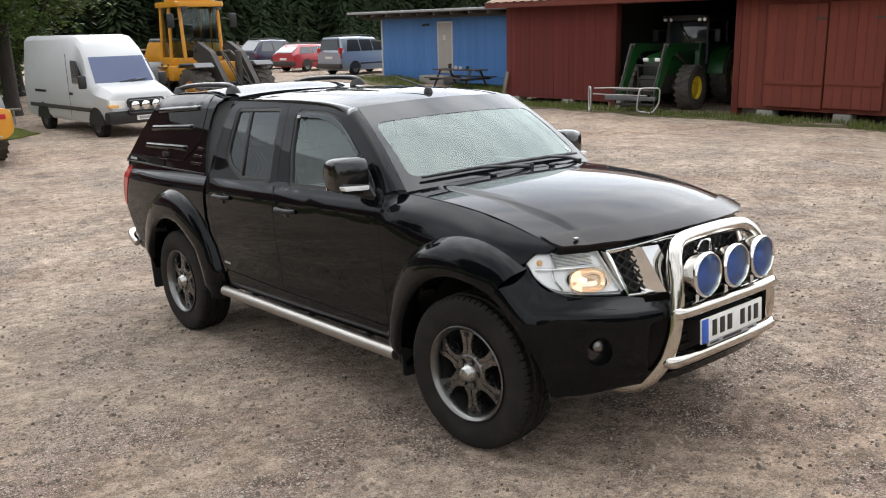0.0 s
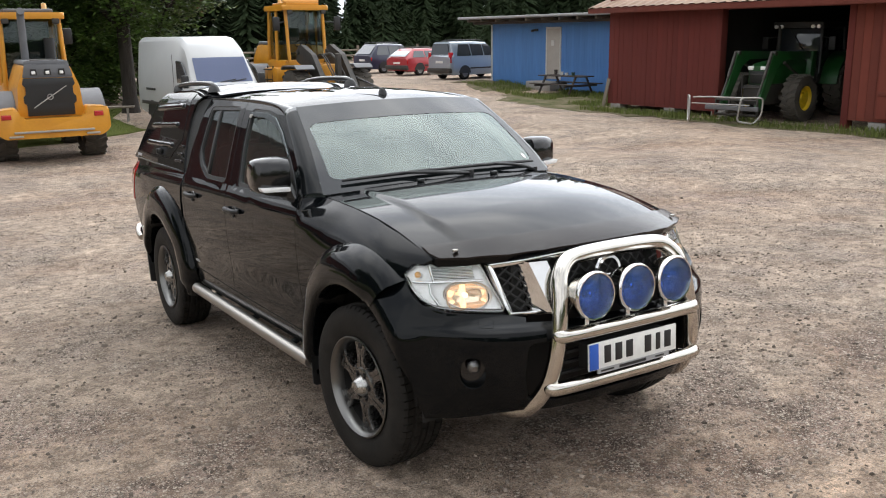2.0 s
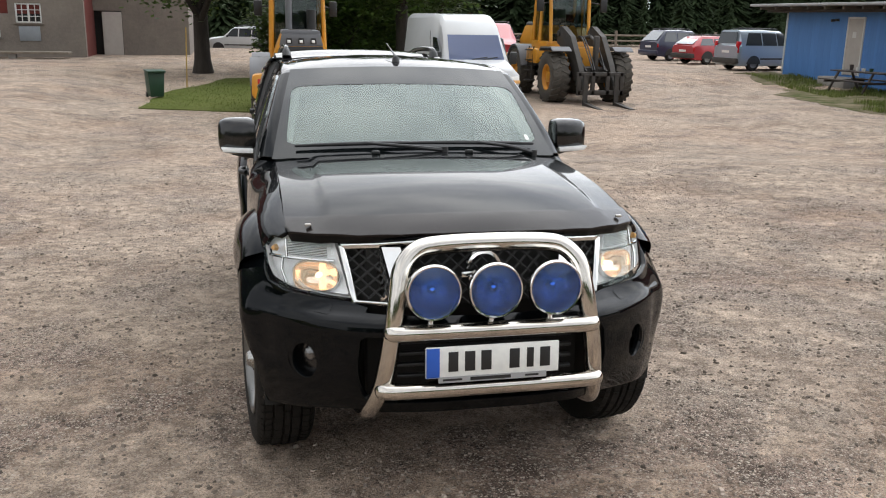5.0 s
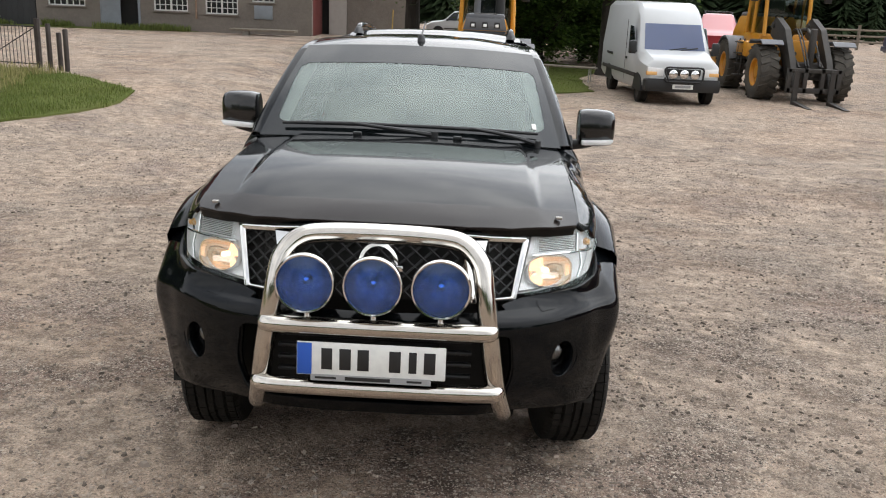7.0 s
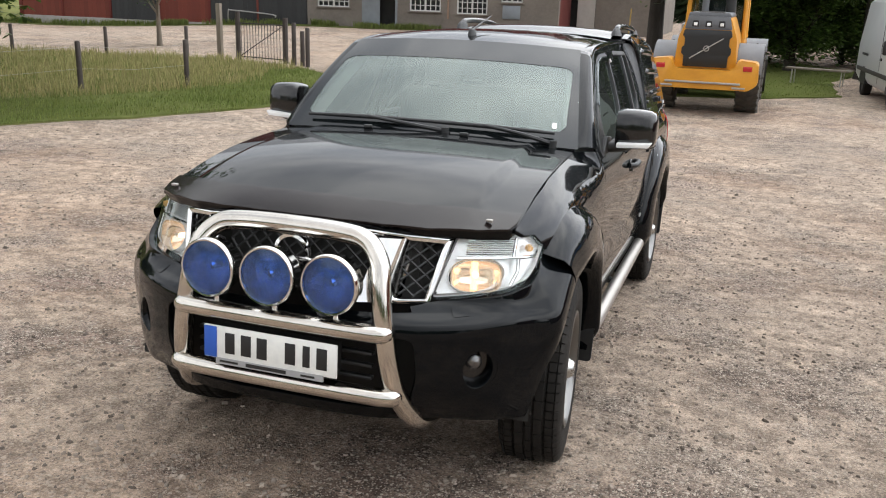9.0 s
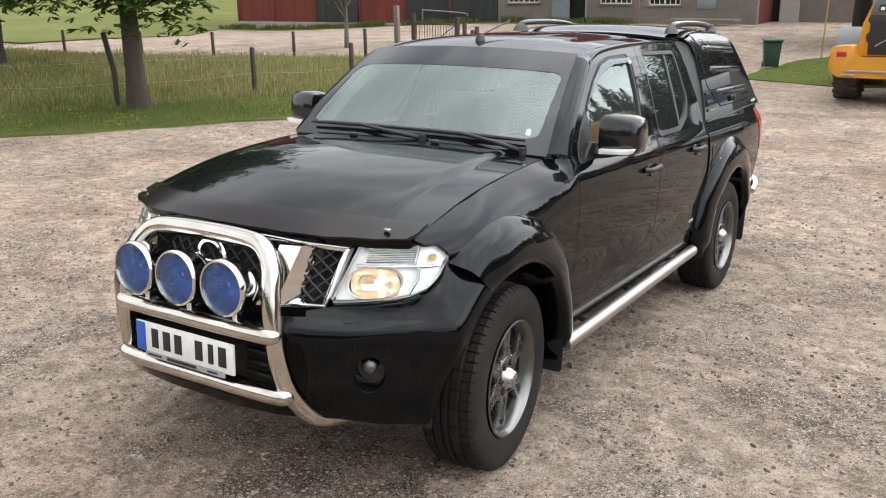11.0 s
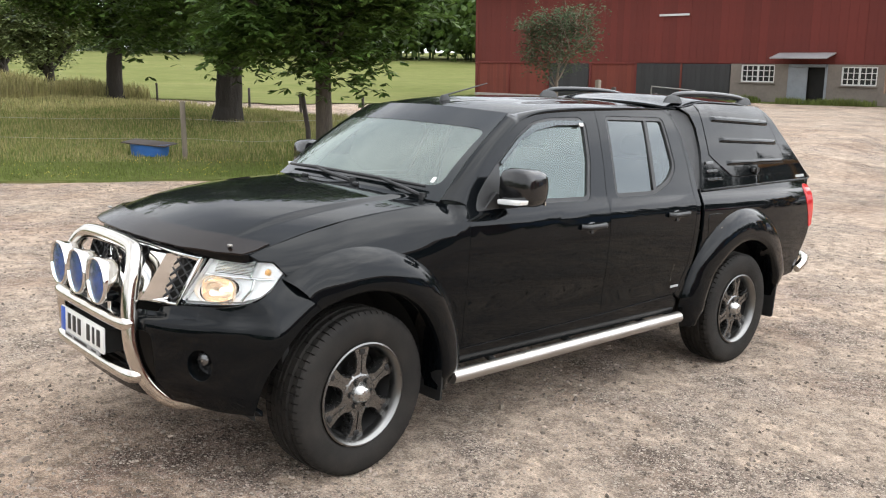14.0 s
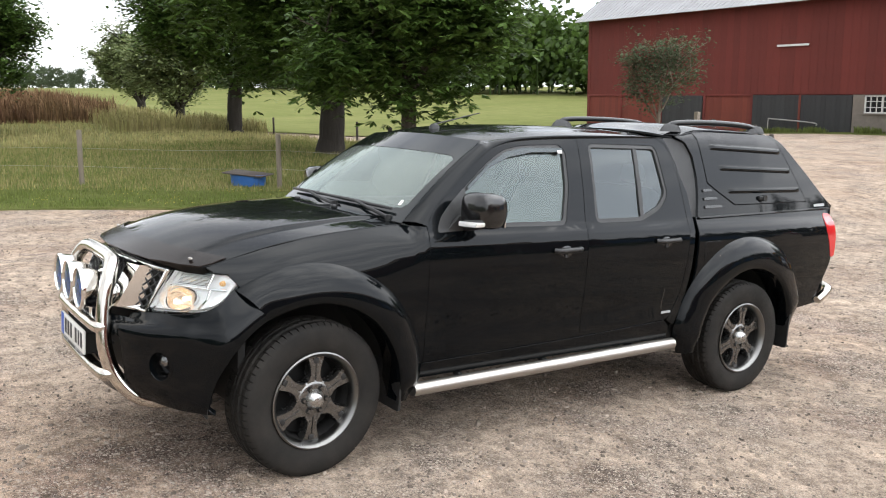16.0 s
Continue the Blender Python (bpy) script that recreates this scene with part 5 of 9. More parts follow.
# ---- wheels
def wheel(y, sd):
    W = new("wheel")
    W.parent = PICKUP
    steer = radians(5) if y < 1 else 0.0
    W.matrix_local = Matrix.Translation((sd * 0.722, y + (0.016 if y < 1 else 0.0), 0.389)) @ Matrix.Rotation(steer, 4, "Z") @ Matrix.Rotation(sd * math.pi / 2, 4, "Y") @ Matrix.Rotation(0.3 * y + sd, 4, "Z")
    R = 0.383
    prof = [(0.222, -0.11), (0.245, -0.125), (0.30, -0.138), (0.345, -0.134), (0.366, -0.122), (0.376, -0.108)]
    tread = []
    for a, b in ((-0.104, -0.070), (-0.058, -0.022), (-0.012, 0.012), (0.022, 0.058), (0.070, 0.104)):
        crown = R - 3.2 * ((a + b) / 2) ** 2 * 0.3
        tread += [(crown - 0.010, a - 0.002), (crown, a + 0.002), (crown, b - 0.002), (crown - 0.010, b + 0.002)]
    prof = prof + tread + [(0.376, 0.108), (0.366, 0.122), (0.345, 0.134), (0.30, 0.138), (0.26, 0.130), (0.245, 0.124), (0.222, 0.11)]
    n_side = 6

    def cut(k, i):
        j = i - n_side
        if 0 <= j < 20:
            row = j // 4
            if row in (0, 4):
                return -0.008 if k % 4 > 1 else 0
            return -0.005 if (k + row * 4) % 8 in (2, 3) else 0
        if i in (4, 5, 26, 27):
            return (-0.009 if i in (5, 26) else -0.003) if k % 4 > 1 else 0
        return 0
    prof = [(r, 0.138 + (h - 0.138) * 0.88) for r, h in prof]
    bm = lathe(B(), prof, None, 256, cut)
    # blocks wide, grooves between them narrow
    bm.verts.ensure_lookup_table()
    for k in range(256):
        turn = Matrix.Rotation(2 * math.pi / 64 * ((0, 0.80, 0.84, 0.96)[k % 4] - k % 4 / 4), 3, "Z")
        for v in bm.verts[k * len(prof):(k + 1) * len(prof)]:
            v.co = turn @ v.co
    part("tyre", bm, M_TYRE, W, smooth=28)
    # rim: lip and barrel
    bm = lathe(B(), [(0.224, 0.112), (0.236, 0.126), (0.238, 0.132), (0.231, 0.135), (0.222, 0.127), (0.214, 0.116), (0.210, 0.095), (0.206, 0.075)], None, 64)
    part("rim", bm, M_RIMLIP, W, "gunmetal alloy rim with six paired spokes")
    # barrel and disc are coloured as dark as the shade between the spokes
    part("rim_barrel", lathe(B(), [(0.205, 0.078), (0.198, 0.05), (0.193, 0.02), (0.193, -0.11)], None, 64), M_RIMSHADE, W)
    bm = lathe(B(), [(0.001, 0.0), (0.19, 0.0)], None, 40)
    part("brake_disc", bm, M_RIMSHADE, W)
    for k in range(6):
        m = Matrix.Rotation(2 * math.pi * k / 6, 4, "Z")
        # a spoke widens from the hub to the rim; a groove runs down its middle to a square pocket
        bm, rows = B(), []
        for x, q, z in ((0.06, 0.034, 0.098), (0.080, 0.046, 0.100), (0.090, 0.0455, 0.101), (0.098, 0.038, 0.1015), (0.106, 0.033, 0.1015), (0.118, 0.0295, 0.101), (0.135, 0.0290, 0.100), (0.155, 0.0325, 0.099), (0.178, 0.040, 0.0975), (0.196, 0.0465, 0.096), (0.2075, 0.0505, 0.094)):
            e = 0.10
            rows.append([bm.verts.new(m @ Vector(v)) for v in ((x, -q, z - 0.06), (x, -q, z - 0.012), (x, -q * 0.88, z), (x, -q * e, z), (x, -q * e * 0.8, z - 0.006), (x, q * e * 0.8, z - 0.006), (x, q * e, z), (x, q * 0.88, z), (x, q, z - 0.012), (x, q, z - 0.06))])
        for r0, r1 in zip(rows, rows[1:]):
            for i in range(9):
                bm.faces.new((r0[i], r0[i + 1], r1[i + 1], r1[i]))
        part("spoke", bm, M_RIM, W, smooth=35)
        # a solid black block carries the shade of the square pocket
        part("spoke_pocket", boxed((0.176, -0.014, 0.075), (0.1985, 0.014, 0.1005), 0.002, m), M_BLACK, W)
    bm = lathe(B(), [(0.001, 0.146), (0.024, 0.145), (0.030, 0.141), (0.040, 0.122), (0.050, 0.109), (0.052, 0.09)], None, 32)
    part("centre_cap", bm, M_CAP, W, "bright alloy centre cap")
    part("hub_plate", lathe(B(), [(0.04, 0.104), (0.076, 0.106), (0.082, 0.103), (0.094, 0.096), (0.096, 0.05)], None, 48), M_RIM, W)
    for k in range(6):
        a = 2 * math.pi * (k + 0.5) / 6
        # raised near-black disc stands in for the shade round the nut
        part("nut_recess", cyl(B(), (0.061 * math.cos(a), 0.061 * math.sin(a), 0.10), (0.061 * math.cos(a), 0.061 * math.sin(a), 0.1075), 0.0145, seg=16), M_RIMSHADE, W)
    for k in range(6):
        a = 2 * math.pi * (k + 0.5) / 6
        bm = cyl(B(), (0.061 * math.cos(a), 0.061 * math.sin(a), 0.08), (0.061 * math.cos(a), 0.061 * math.sin(a), 0.117), 0.0085, seg=6)
        part("wheel_nut", bm, M_RIM, W)


for y in (0.0, 3.2):
    for sd in (-1, 1):
        wheel(y, sd)
# small door badge as a bar, and a paint scuff beside it
for sd in (-1, 1):
    panel("door_badge", rounded([(2.405, 0.614), (2.485, 0.617), (2.485, 0.630), (2.405, 0.628)], 0.003), lambda y, z, sd=sd: (sd * (half_width(z) + 0.003), y, z), M_GREYPRINT, PICKUP, out=(sd, 0, 0), rim=0.002, step=0.2)
for y0, z0, z1, dy in ((2.395, 0.685, 0.775, 0.008), (2.40, 0.63, 0.70, -0.008), (2.405, 0.72, 0.765, 0.005), (2.393, 0.655, 0.68, 0.003)):
    panel("paint_scratch", [(y0, z0), (y0 + 0.0025, z0), (y0 + dy + 0.002, z1), (y0 + dy, z1)], lambda y, z: (half_width(z) + 0.0015, y, z), M_RIM, PICKUP, out=(1, 0, 0), rim=0, step=0.1)


# ---------------------------------------------------------------- more materials
M_LAWN = material("mown_grass", (0.064, 0.083, 0.020), 0.95, 0, (0.100, 0.108, 0.036), 0.7, 0.6, bump=0.6, bump_scale=30, fine=0.35, bump_dist=0.04, spec=0.02)
M_MEADOW = material("meadow_grass", (0.085, 0.098, 0.032), 0.95, 0, (0.155, 0.142, 0.062), 0.35, 0.6, bump=0.6, bump_scale=14, fine=0.3, bump_dist=0.06, spec=0.02)
M_PASTURE = material("grazed_pasture", (0.098, 0.113, 0.034), 0.95, 0, (0.150, 0.150, 0.058), 0.12, 0.6, fine=0.3, spec=0.02)
M_STUBBLE = material("straw_field", (0.30, 0.24, 0.13), 0.95, 0, (0.20, 0.18, 0.09), 0.08, 0.6, fine=0.25, spec=0.02)
M_BLADE = material("grass_blades", (0.095, 0.130, 0.029), 0.7, 0, (0.155, 0.172, 0.050), 1.2, 0.6, island=0.28)
M_DRY = material("dry_grass", (0.34, 0.285, 0.135), 0.8, 0, (0.195, 0.195, 0.070), 0.8, 0.6, island=0.28)
M_LEAF = material("chestnut_leaves", (0.044, 0.084, 0.016), 0.42, 0, (0.08, 0.124, 0.0288), 0.9, 0.6, island=0.45)
M_LEAF2 = material("pale_leaves", (0.115, 0.150, 0.052), 0.6, 0, (0.170, 0.195, 0.085), 0.8, 0.6, island=0.4)
M_LEAF3 = material("olive_bush_leaves", (0.075, 0.10, 0.055), 0.9, 0, (0.05, 0.075, 0.036), 1.5, 0.6, island=0.35, spec=0.1)
M_SPRUCE = material("spruce_needles", (0.026, 0.040, 0.020), 0.95, 0, (0.040, 0.056, 0.028), 0.3, 0.6, island=0.2, spec=0.02)
# the haze of distance is mixed into this duller, bluer leaf colour
M_FARLEAF = material("hazed_far_leaves", (0.060, 0.080, 0.046), 0.95, 0, (0.085, 0.105, 0.062), 0.05, 0.6, island=0.25, spec=0.02)
M_SPARSE = material("thin_worn_turf", (0.165, 0.135, 0.092), 0.95, 0, (0.055, 0.066, 0.022), 1.6, 0.35, bump=0.6, bump_scale=30, fine=0.35, bump_dist=0.04, spec=0.02)


def leafy(m, share=0.4):
    """Lets some light through the leaves."""
    nd, lk = m.node_tree.nodes, m.node_tree.links
    b = nd["Principled BSDF"]
    b.inputs["Specular IOR Level"].default_value = 0.25
    tr, mx = nd.new("ShaderNodeBsdfTranslucent"), nd.new("ShaderNodeMixShader")
    mx.inputs["Fac"].default_value = share
    src = b.inputs["Base Color"].links[0].from_socket
    lk.new(src, tr.inputs["Color"])
    lk.new(b.outputs[0], mx.inputs[1])
    lk.new(tr.outputs[0], mx.inputs[2])
    lk.new(mx.outputs[0], nd["Material Output"].inputs["Surface"])


for leaf_mat in (M_LEAF, M_LEAF2, M_LEAF3, M_BLADE, M_DRY):
    leafy(leaf_mat)

M_BARK = material("grey_bark", (0.0845, 0.06825, 0.052), 0.95, 0, (0.039, 0.0312, 0.0247), 5, 0.6, bump=0.9, bump_scale=16, stretch=(1, 1, 0.25), fine=0.3, bump_dist=0.04)
M_DARKBARK = material("dark_bark", (0.039, 0.0312, 0.0247), 0.95, 0, (0.0195, 0.0156, 0.013), 5, 0.6, bump=0.9, bump_scale=12, stretch=(1, 1, 0.25), fine=0.3, bump_dist=0.05)
M_WOOD = material("weathered_wood", (0.20, 0.165, 0.125), 0.9, 0, (0.12, 0.10, 0.08), 4, 0.6, bump=0.5, bump_scale=40, stretch=(1, 1, 0.15), fine=0.2)
M_DARKWOOD = material("dark_stained_wood", (0.035, 0.026, 0.022), 0.8, 0, (0.06, 0.047, 0.04), 5, 0.6, fine=0.2)
M_FALU = material("falu_red_paint", (0.1186, 0.01872, 0.01248), 0.9, 0, (0.09048, 0.01498, 0.01123), 0.7, 0.6, fine=0.18, stretch=(1, 1, 0.25), bump=0.3, bump_scale=30, per_object=0.10)
M_FALU2 = material("faded_red_paint", (0.156, 0.03432, 0.01997), 0.9, 0, (0.1061, 0.02184, 0.01373), 0.9, 0.7, fine=0.2, stretch=(1, 1, 0.2), bump=0.3, bump_scale=30, per_object=0.12)
M_BLACKDOOR = material("black_tarred_wood", (0.016, 0.016, 0.017), 0.75, 0, (0.028, 0.028, 0.028), 3, 0.6, fine=0.2, stretch=(1, 1, 0.2), per_object=0.2)
M_RENDER = material("old_grey_render", (0.1958, 0.1699, 0.144), 0.95, 0, (0.1354, 0.1152, 0.09792), 0.8, 0.7, bump=0.5, bump_scale=12, fine=0.2, bump_dist=0.03)
M_BLUEWALL = material("blue_painted_sheet", (0.055, 0.17, 0.43), 0.6, 0, (0.075, 0.21, 0.47), 0.9, 0.6, fine=0.12, stretch=(1, 1, 0.2), per_object=0.06)
M_GREYMETAL = material("grey_metal_roof", (0.33, 0.33, 0.34), 0.5, 0.3, (0.25, 0.245, 0.245), 0.6, 0.6, fine=0.15)
M_RUSTROOF = material("rusty_corrugated_roof", (0.20, 0.12, 0.08), 0.75, 0.2, (0.30, 0.21, 0.15), 1.2, 0.7, fine=0.25)
M_GREYDOOR = material("grey_door_paint", (0.22, 0.24, 0.26), 0.6, 0, (0.17, 0.185, 0.20), 3, 0.6, fine=0.1)
M_BEIGEDOOR = material("beige_door", (0.42, 0.39, 0.35), 0.6, 0, (0.36, 0.33, 0.30), 3, 0.6)
M_WINWHITE = material("white_window_paint", (0.576, 0.576, 0.552), 0.6, 0, (0.496, 0.496, 0.48), 8, 0.5)
M_WINDARK = material("dark_window_pane", (0.02, 0.022, 0.024), 0.08, coat=0.6)
# near-black: the shade of unlit interiors is put into the colour
M_INSHADE = material("interior_shade_black", (0.010, 0.010, 0.010), 0.95, 0, (0.018, 0.017, 0.015), 2, 0.5)
M_CONCRETE = material("concrete", (0.288, 0.272, 0.248), 0.9, 0, (0.216, 0.2, 0.18), 2, 0.6, bump=0.4, bump_scale=20, fine=0.2)
M_YELLOW = material("machine_yellow", (0.62, 0.28, 0.018), 0.42, 0, (0.50, 0.21, 0.015), 2.5, 0.6, coat=0.25, fine=0.1, rough_var=0.1)
M_MGREY = material("machine_grey", (0.13, 0.135, 0.145), 0.55, 0, (0.10, 0.10, 0.105), 3, 0.6, fine=0.12)
M_MDARK = material("machine_dark_steel", (0.035, 0.033, 0.03), 0.65, 0.3, (0.06, 0.052, 0.045), 5, 0.6, fine=0.2)
M_BIGTYRE = material("dusty_machine_tyre", (0.035, 0.032, 0.028), 0.9, 0, (0.09, 0.078, 0.062), 3, 0.6, bump=0.3, bump_scale=50, fine=0.25)
M_VAN = material("white_van_paint", (0.4786, 0.4852, 0.4852), 0.35, 0, (0.4387, 0.4454, 0.4454), 1.2, 0.6, coat=0.4)
M_CARGLASS = material("car_glass", (0.03, 0.035, 0.04), 0.05, coat=1.0)
M_VANGLASS = material("van_screen_glass", (0.16, 0.20, 0.34), 0.06, coat=1.0)
M_CARRED = material("red_car_paint", (0.34, 0.022, 0.03), 0.3, coat=0.6)
M_CARNAVY = material("navy_car_paint", (0.018, 0.022, 0.05), 0.3, coat=0.7)
M_CARSILVER = material("silver_blue_car_paint", (0.33, 0.38, 0.43), 0.3, 0.5, coat=0.6)
M_GREEN = material("tractor_green", (0.0124, 0.0806, 0.01736), 0.4, 0, (0.00992, 0.062, 0.01364), 3, 0.5, coat=0.3)
M_TYELLOW = material("tractor_yellow", (0.75, 0.55, 0.02), 0.45, 0, (0.6, 0.43, 0.02), 4, 0.5)
M_GALV = material("galvanised_tube", (0.45, 0.44, 0.42), 0.4, 0.8, (0.33, 0.31, 0.29), 6, 0.6)
M_POLE = material("yellowed_pole", (0.38, 0.25, 0.06), 0.7, 0, (0.30, 0.19, 0.05), 6, 0.5)
M_BIN = material("green_bin_plastic", (0.012, 0.045, 0.022), 0.5, 0, (0.009, 0.036, 0.018), 4, 0.5)
M_TROUGH = material("blue_trough_plastic", (0.025, 0.12, 0.36), 0.5, 0, (0.02, 0.09, 0.28), 4, 0.6)
M_STONE = material("gravel_stones", (0.28, 0.23, 0.187), 0.95, 0, (0.18, 0.147, 0.122), 3, 0.6, island=0.6, spec=0.1)


# ---------------------------------------------------------------- lawns, meadow, road, pasture
def patch(name, outline, mat, lift, step, label, wobble=0.25, kind="structure", rim=0.06):
    """A sheet of turf with an uneven edge, laid on the land."""
    pts = []
    n = len(outline)
    for i, (x, y) in enumerate(outline):
        x2, y2 = outline[(i + 1) % n]
        L = math.hypot(x2 - x, y2 - y)
        k = max(1, min(int(L / 0.7), 60)) if wobble else 1
        for j in range(k):
            t = j / k
            px, py = x + (x2 - x) * t, y + (y2 - y) * t
            s = min(1.0, L / 3)
            pts.append((px + wobble * s * noise.noise(Vector((px * 0.8, py * 0.8, 1.7))), py + wobble * s * noise.noise(Vector((px * 0.8, py * 0.8, 8.1)))))
    ob = panel(name, pts, lambda x, y: (x, y, ground_z(x, y) + lift + 0.02 * noise.noise(Vector((x * 0.9, y * 0.9, 5)))), mat, None, step=step, rim=rim)
    return tagged(ob, label, "grass", kind=kind)


VERGE = [(-30, -30), (-16.5, -8), (-13.6, -1.0), (-12.93, 0.88), (-10.62, 4.3), (-8.43, 7.0), (-6.75, 9.57), (-6.12, 12.0), (-6.6, 14.5), (-9.2, 17.3), (-12.4, 18.4), (-16.5, 17.6), (-22, 16.0), (-28, 16.6), (-60, 14), (-60, -30)]
patch("meadow", VERGE, M_MEADOW, 0.02, 1.2, "mixed green and straw-coloured meadow grass beside the yard")
EDGE = [(-16.5, -8), (-13.6, -1.0), (-12.93, 0.88), (-10.62, 4.3), (-8.43, 7.0), (-6.75, 9.57), (-6.12, 12.0), (-6.6, 14.5), (-9.2, 17.3), (-9.6, 16.2), (-8.6, 14.0), (-8.7, 12.4), (-9.6, 10.2), (-11.6, 7.2), (-13.7, 4.6), (-16.0, 1.4), (-17.5, -1.5), (-20, -7)]
patch("grass_verge", EDGE, M_LAWN, 0.035, 0.8, "short green mown grass verge along the gravel")
patch("pasture", [(-31, 19.5), (-32.5, 25), (-36.5, 33), (-41.2, 40.0), (-41.6, 56), (-62, 80), (-120, 130), (-500, 300), (-700, 40), (-700, -200), (-60, -35), (-60, 13.5), (-42, 17.2)], M_PASTURE, 0.06, 6, "pale green grazed pasture rising to far trees", 0.6, rim=0.02)
patch("stubble_field", [(-112, -40), (-118, 20), (-150, 26), (-215, 20), (-215, -70), (-130, -70)], M_STUBBLE, 0.25, 14, "straw-coloured field on the far slope", 0.0, rim=0.02)
patch("lawn", [(-3.4, 20.6), (-0.65, 19.6), (1.8, 20.4), (3.74, 22.0), (3.85, 26.5), (5.3, 30.6), (3.5, 32.4), (-1.3, 31.1), (-2.95, 25.9)], M_LAWN, 0.03, 0.8, "mown lawn under small trees beside the yard")
patch("shed_verge", [(17.45, 2.0), (16.7, 3.0), (16.6, 6.0), (16.4, 8.5), (16.4, 10.0), (15.9, 11.8), (15.8, 14.5), (16.2, 18.0), (17.1, 22.5), (19.0, 28.0), (20.4, 31.5), (21.95, 31.6), (21.95, 21), (17.45, 18.0)], M_SPARSE, 0.012, 0.6, "thin worn grass and dirt along the shed walls", 0.9, rim=0.015)
patch("barn_verge", [(-41, 40.9), (-41, 39.4), (-30, 38.6), (-21, 39.4), (-16.5, 39.7), (-13.2, 40.85)], M_LAWN, 0.03, 1.0, "grass strip along the barn foot")


def blades(name, n, area, hgt, wid, mat, seed, inside, label, lean=0.35):
    """Grass as one mesh of many bent blades."""
    rng = np.random.default_rng(seed)
    verts, faces = [], []
    x0, y0, x1, y1 = area
    made = 0
    while made < n:
        x, y = x0 + (x1 - x0) * rng.random(), y0 + (y1 - y0) * rng.random()
        if not inside(x, y):
            continue
        dens = 0.5 + 0.5 * noise.noise(Vector((x * 0.7, y * 0.7, seed)))
        if rng.random() > 0.35 + dens:
            continue
        made += 1
        h = hgt * (0.5 + 0.8 * rng.random()) * (0.6 + 0.7 * dens)
        a = rng.random() * 2 * math.pi
        w = wid * (0.6 + 0.8 * rng.random())
        dx, dy = math.cos(a) * w, math.sin(a) * w
        l = h * lean * (rng.random() * 2 - 0.6)
        lx, ly = -math.sin(a) * l, math.cos(a) * l
        z = ground_z(x, y) + 0.02
        k = len(verts)
        verts += [(x - dx, y - dy, z), (x + dx, y + dy, z), (x + lx * 0.4 + dx * 0.7, y + ly * 0.4 + dy * 0.7, z + h * 0.6), (x + lx * 0.4 - dx * 0.7, y + ly * 0.4 - dy * 0.7, z + h * 0.6), (x + lx, y + ly, z + h)]
        faces += [(k, k + 1, k + 2, k + 3), (k + 3, k + 2, k + 4)]
    return tagged(raw(name, verts, faces, mat), label, "grass", kind="stuff")


def poly_test(poly):
    def f(x, y):
        c = False
        j = len(poly) - 1
        for i in range(len(poly)):
            xi, yi = poly[i]
            xj, yj = poly[j]
            if (yi > y) != (yj > y) and x < (xj - xi) * (y - yi) / (yj - yi) + xi:
                c = not c
            j = i
        return c
    return f


in_verge, in_edge = poly_test(VERGE), poly_test(EDGE)
blades("verge_grass", 34000, (-20, -8, -6, 17.5), 0.085, 0.006, M_BLADE, 1, in_edge, "short green grass blades")
blades("meadow_grass", 60000, (-28, -8, -6, 18.5), 0.13, 0.006, M_DRY, 2, lambda x, y: in_verge(x, y) and not in_edge(x, y), "long dry meadow grass")
blades("meadow_green", 80000, (-28, -8, -6, 18.5), 0.11, 0.007, M_BLADE, 3, lambda x, y: in_verge(x, y) and not in_edge(x, y), "green meadow grass")
blades("tall_dry_grass", 9000, (-22, 9.5, -6.5, 18.5), 0.24, 0.008, M_DRY, 12, lambda x, y: in_verge(x, y) and not in_edge(x, y) and y > 10.5 - 0.35 * (x + 14), "tall straw-coloured grass by the fence posts")
blades("far_meadow_grass", 30000, (-60, -8, -26, 16.5), 0.20, 0.016, M_DRY, 4, in_verge, "long dry grass farther off")
blades("lawn_grass", 7000, (-3.5, 19.5, 5.4, 32.5), 0.045, 0.01, M_BLADE, 5, poly_test([(-3.4, 20.6), (-0.65, 19.6), (1.8, 20.4), (3.74, 22.0), (3.85, 26.5), (5.3, 30.6), (3.5, 32.4), (-1.3, 31.1), (-2.95, 25.9)]), "short lawn grass")
blades("wall_grass", 11000, (14.6, 2, 22, 31.5), 0.13, 0.010, M_BLADE, 6, lambda x, y: ((16.2 < x < 17.5 and y < 19) or (18 < y < 31.3 and x > 17 + (y - 18) * 0.25)) and noise.noise(Vector((x * 0.5, y * 0.5, 4))) > -0.12, "tufts of grass along the walls")


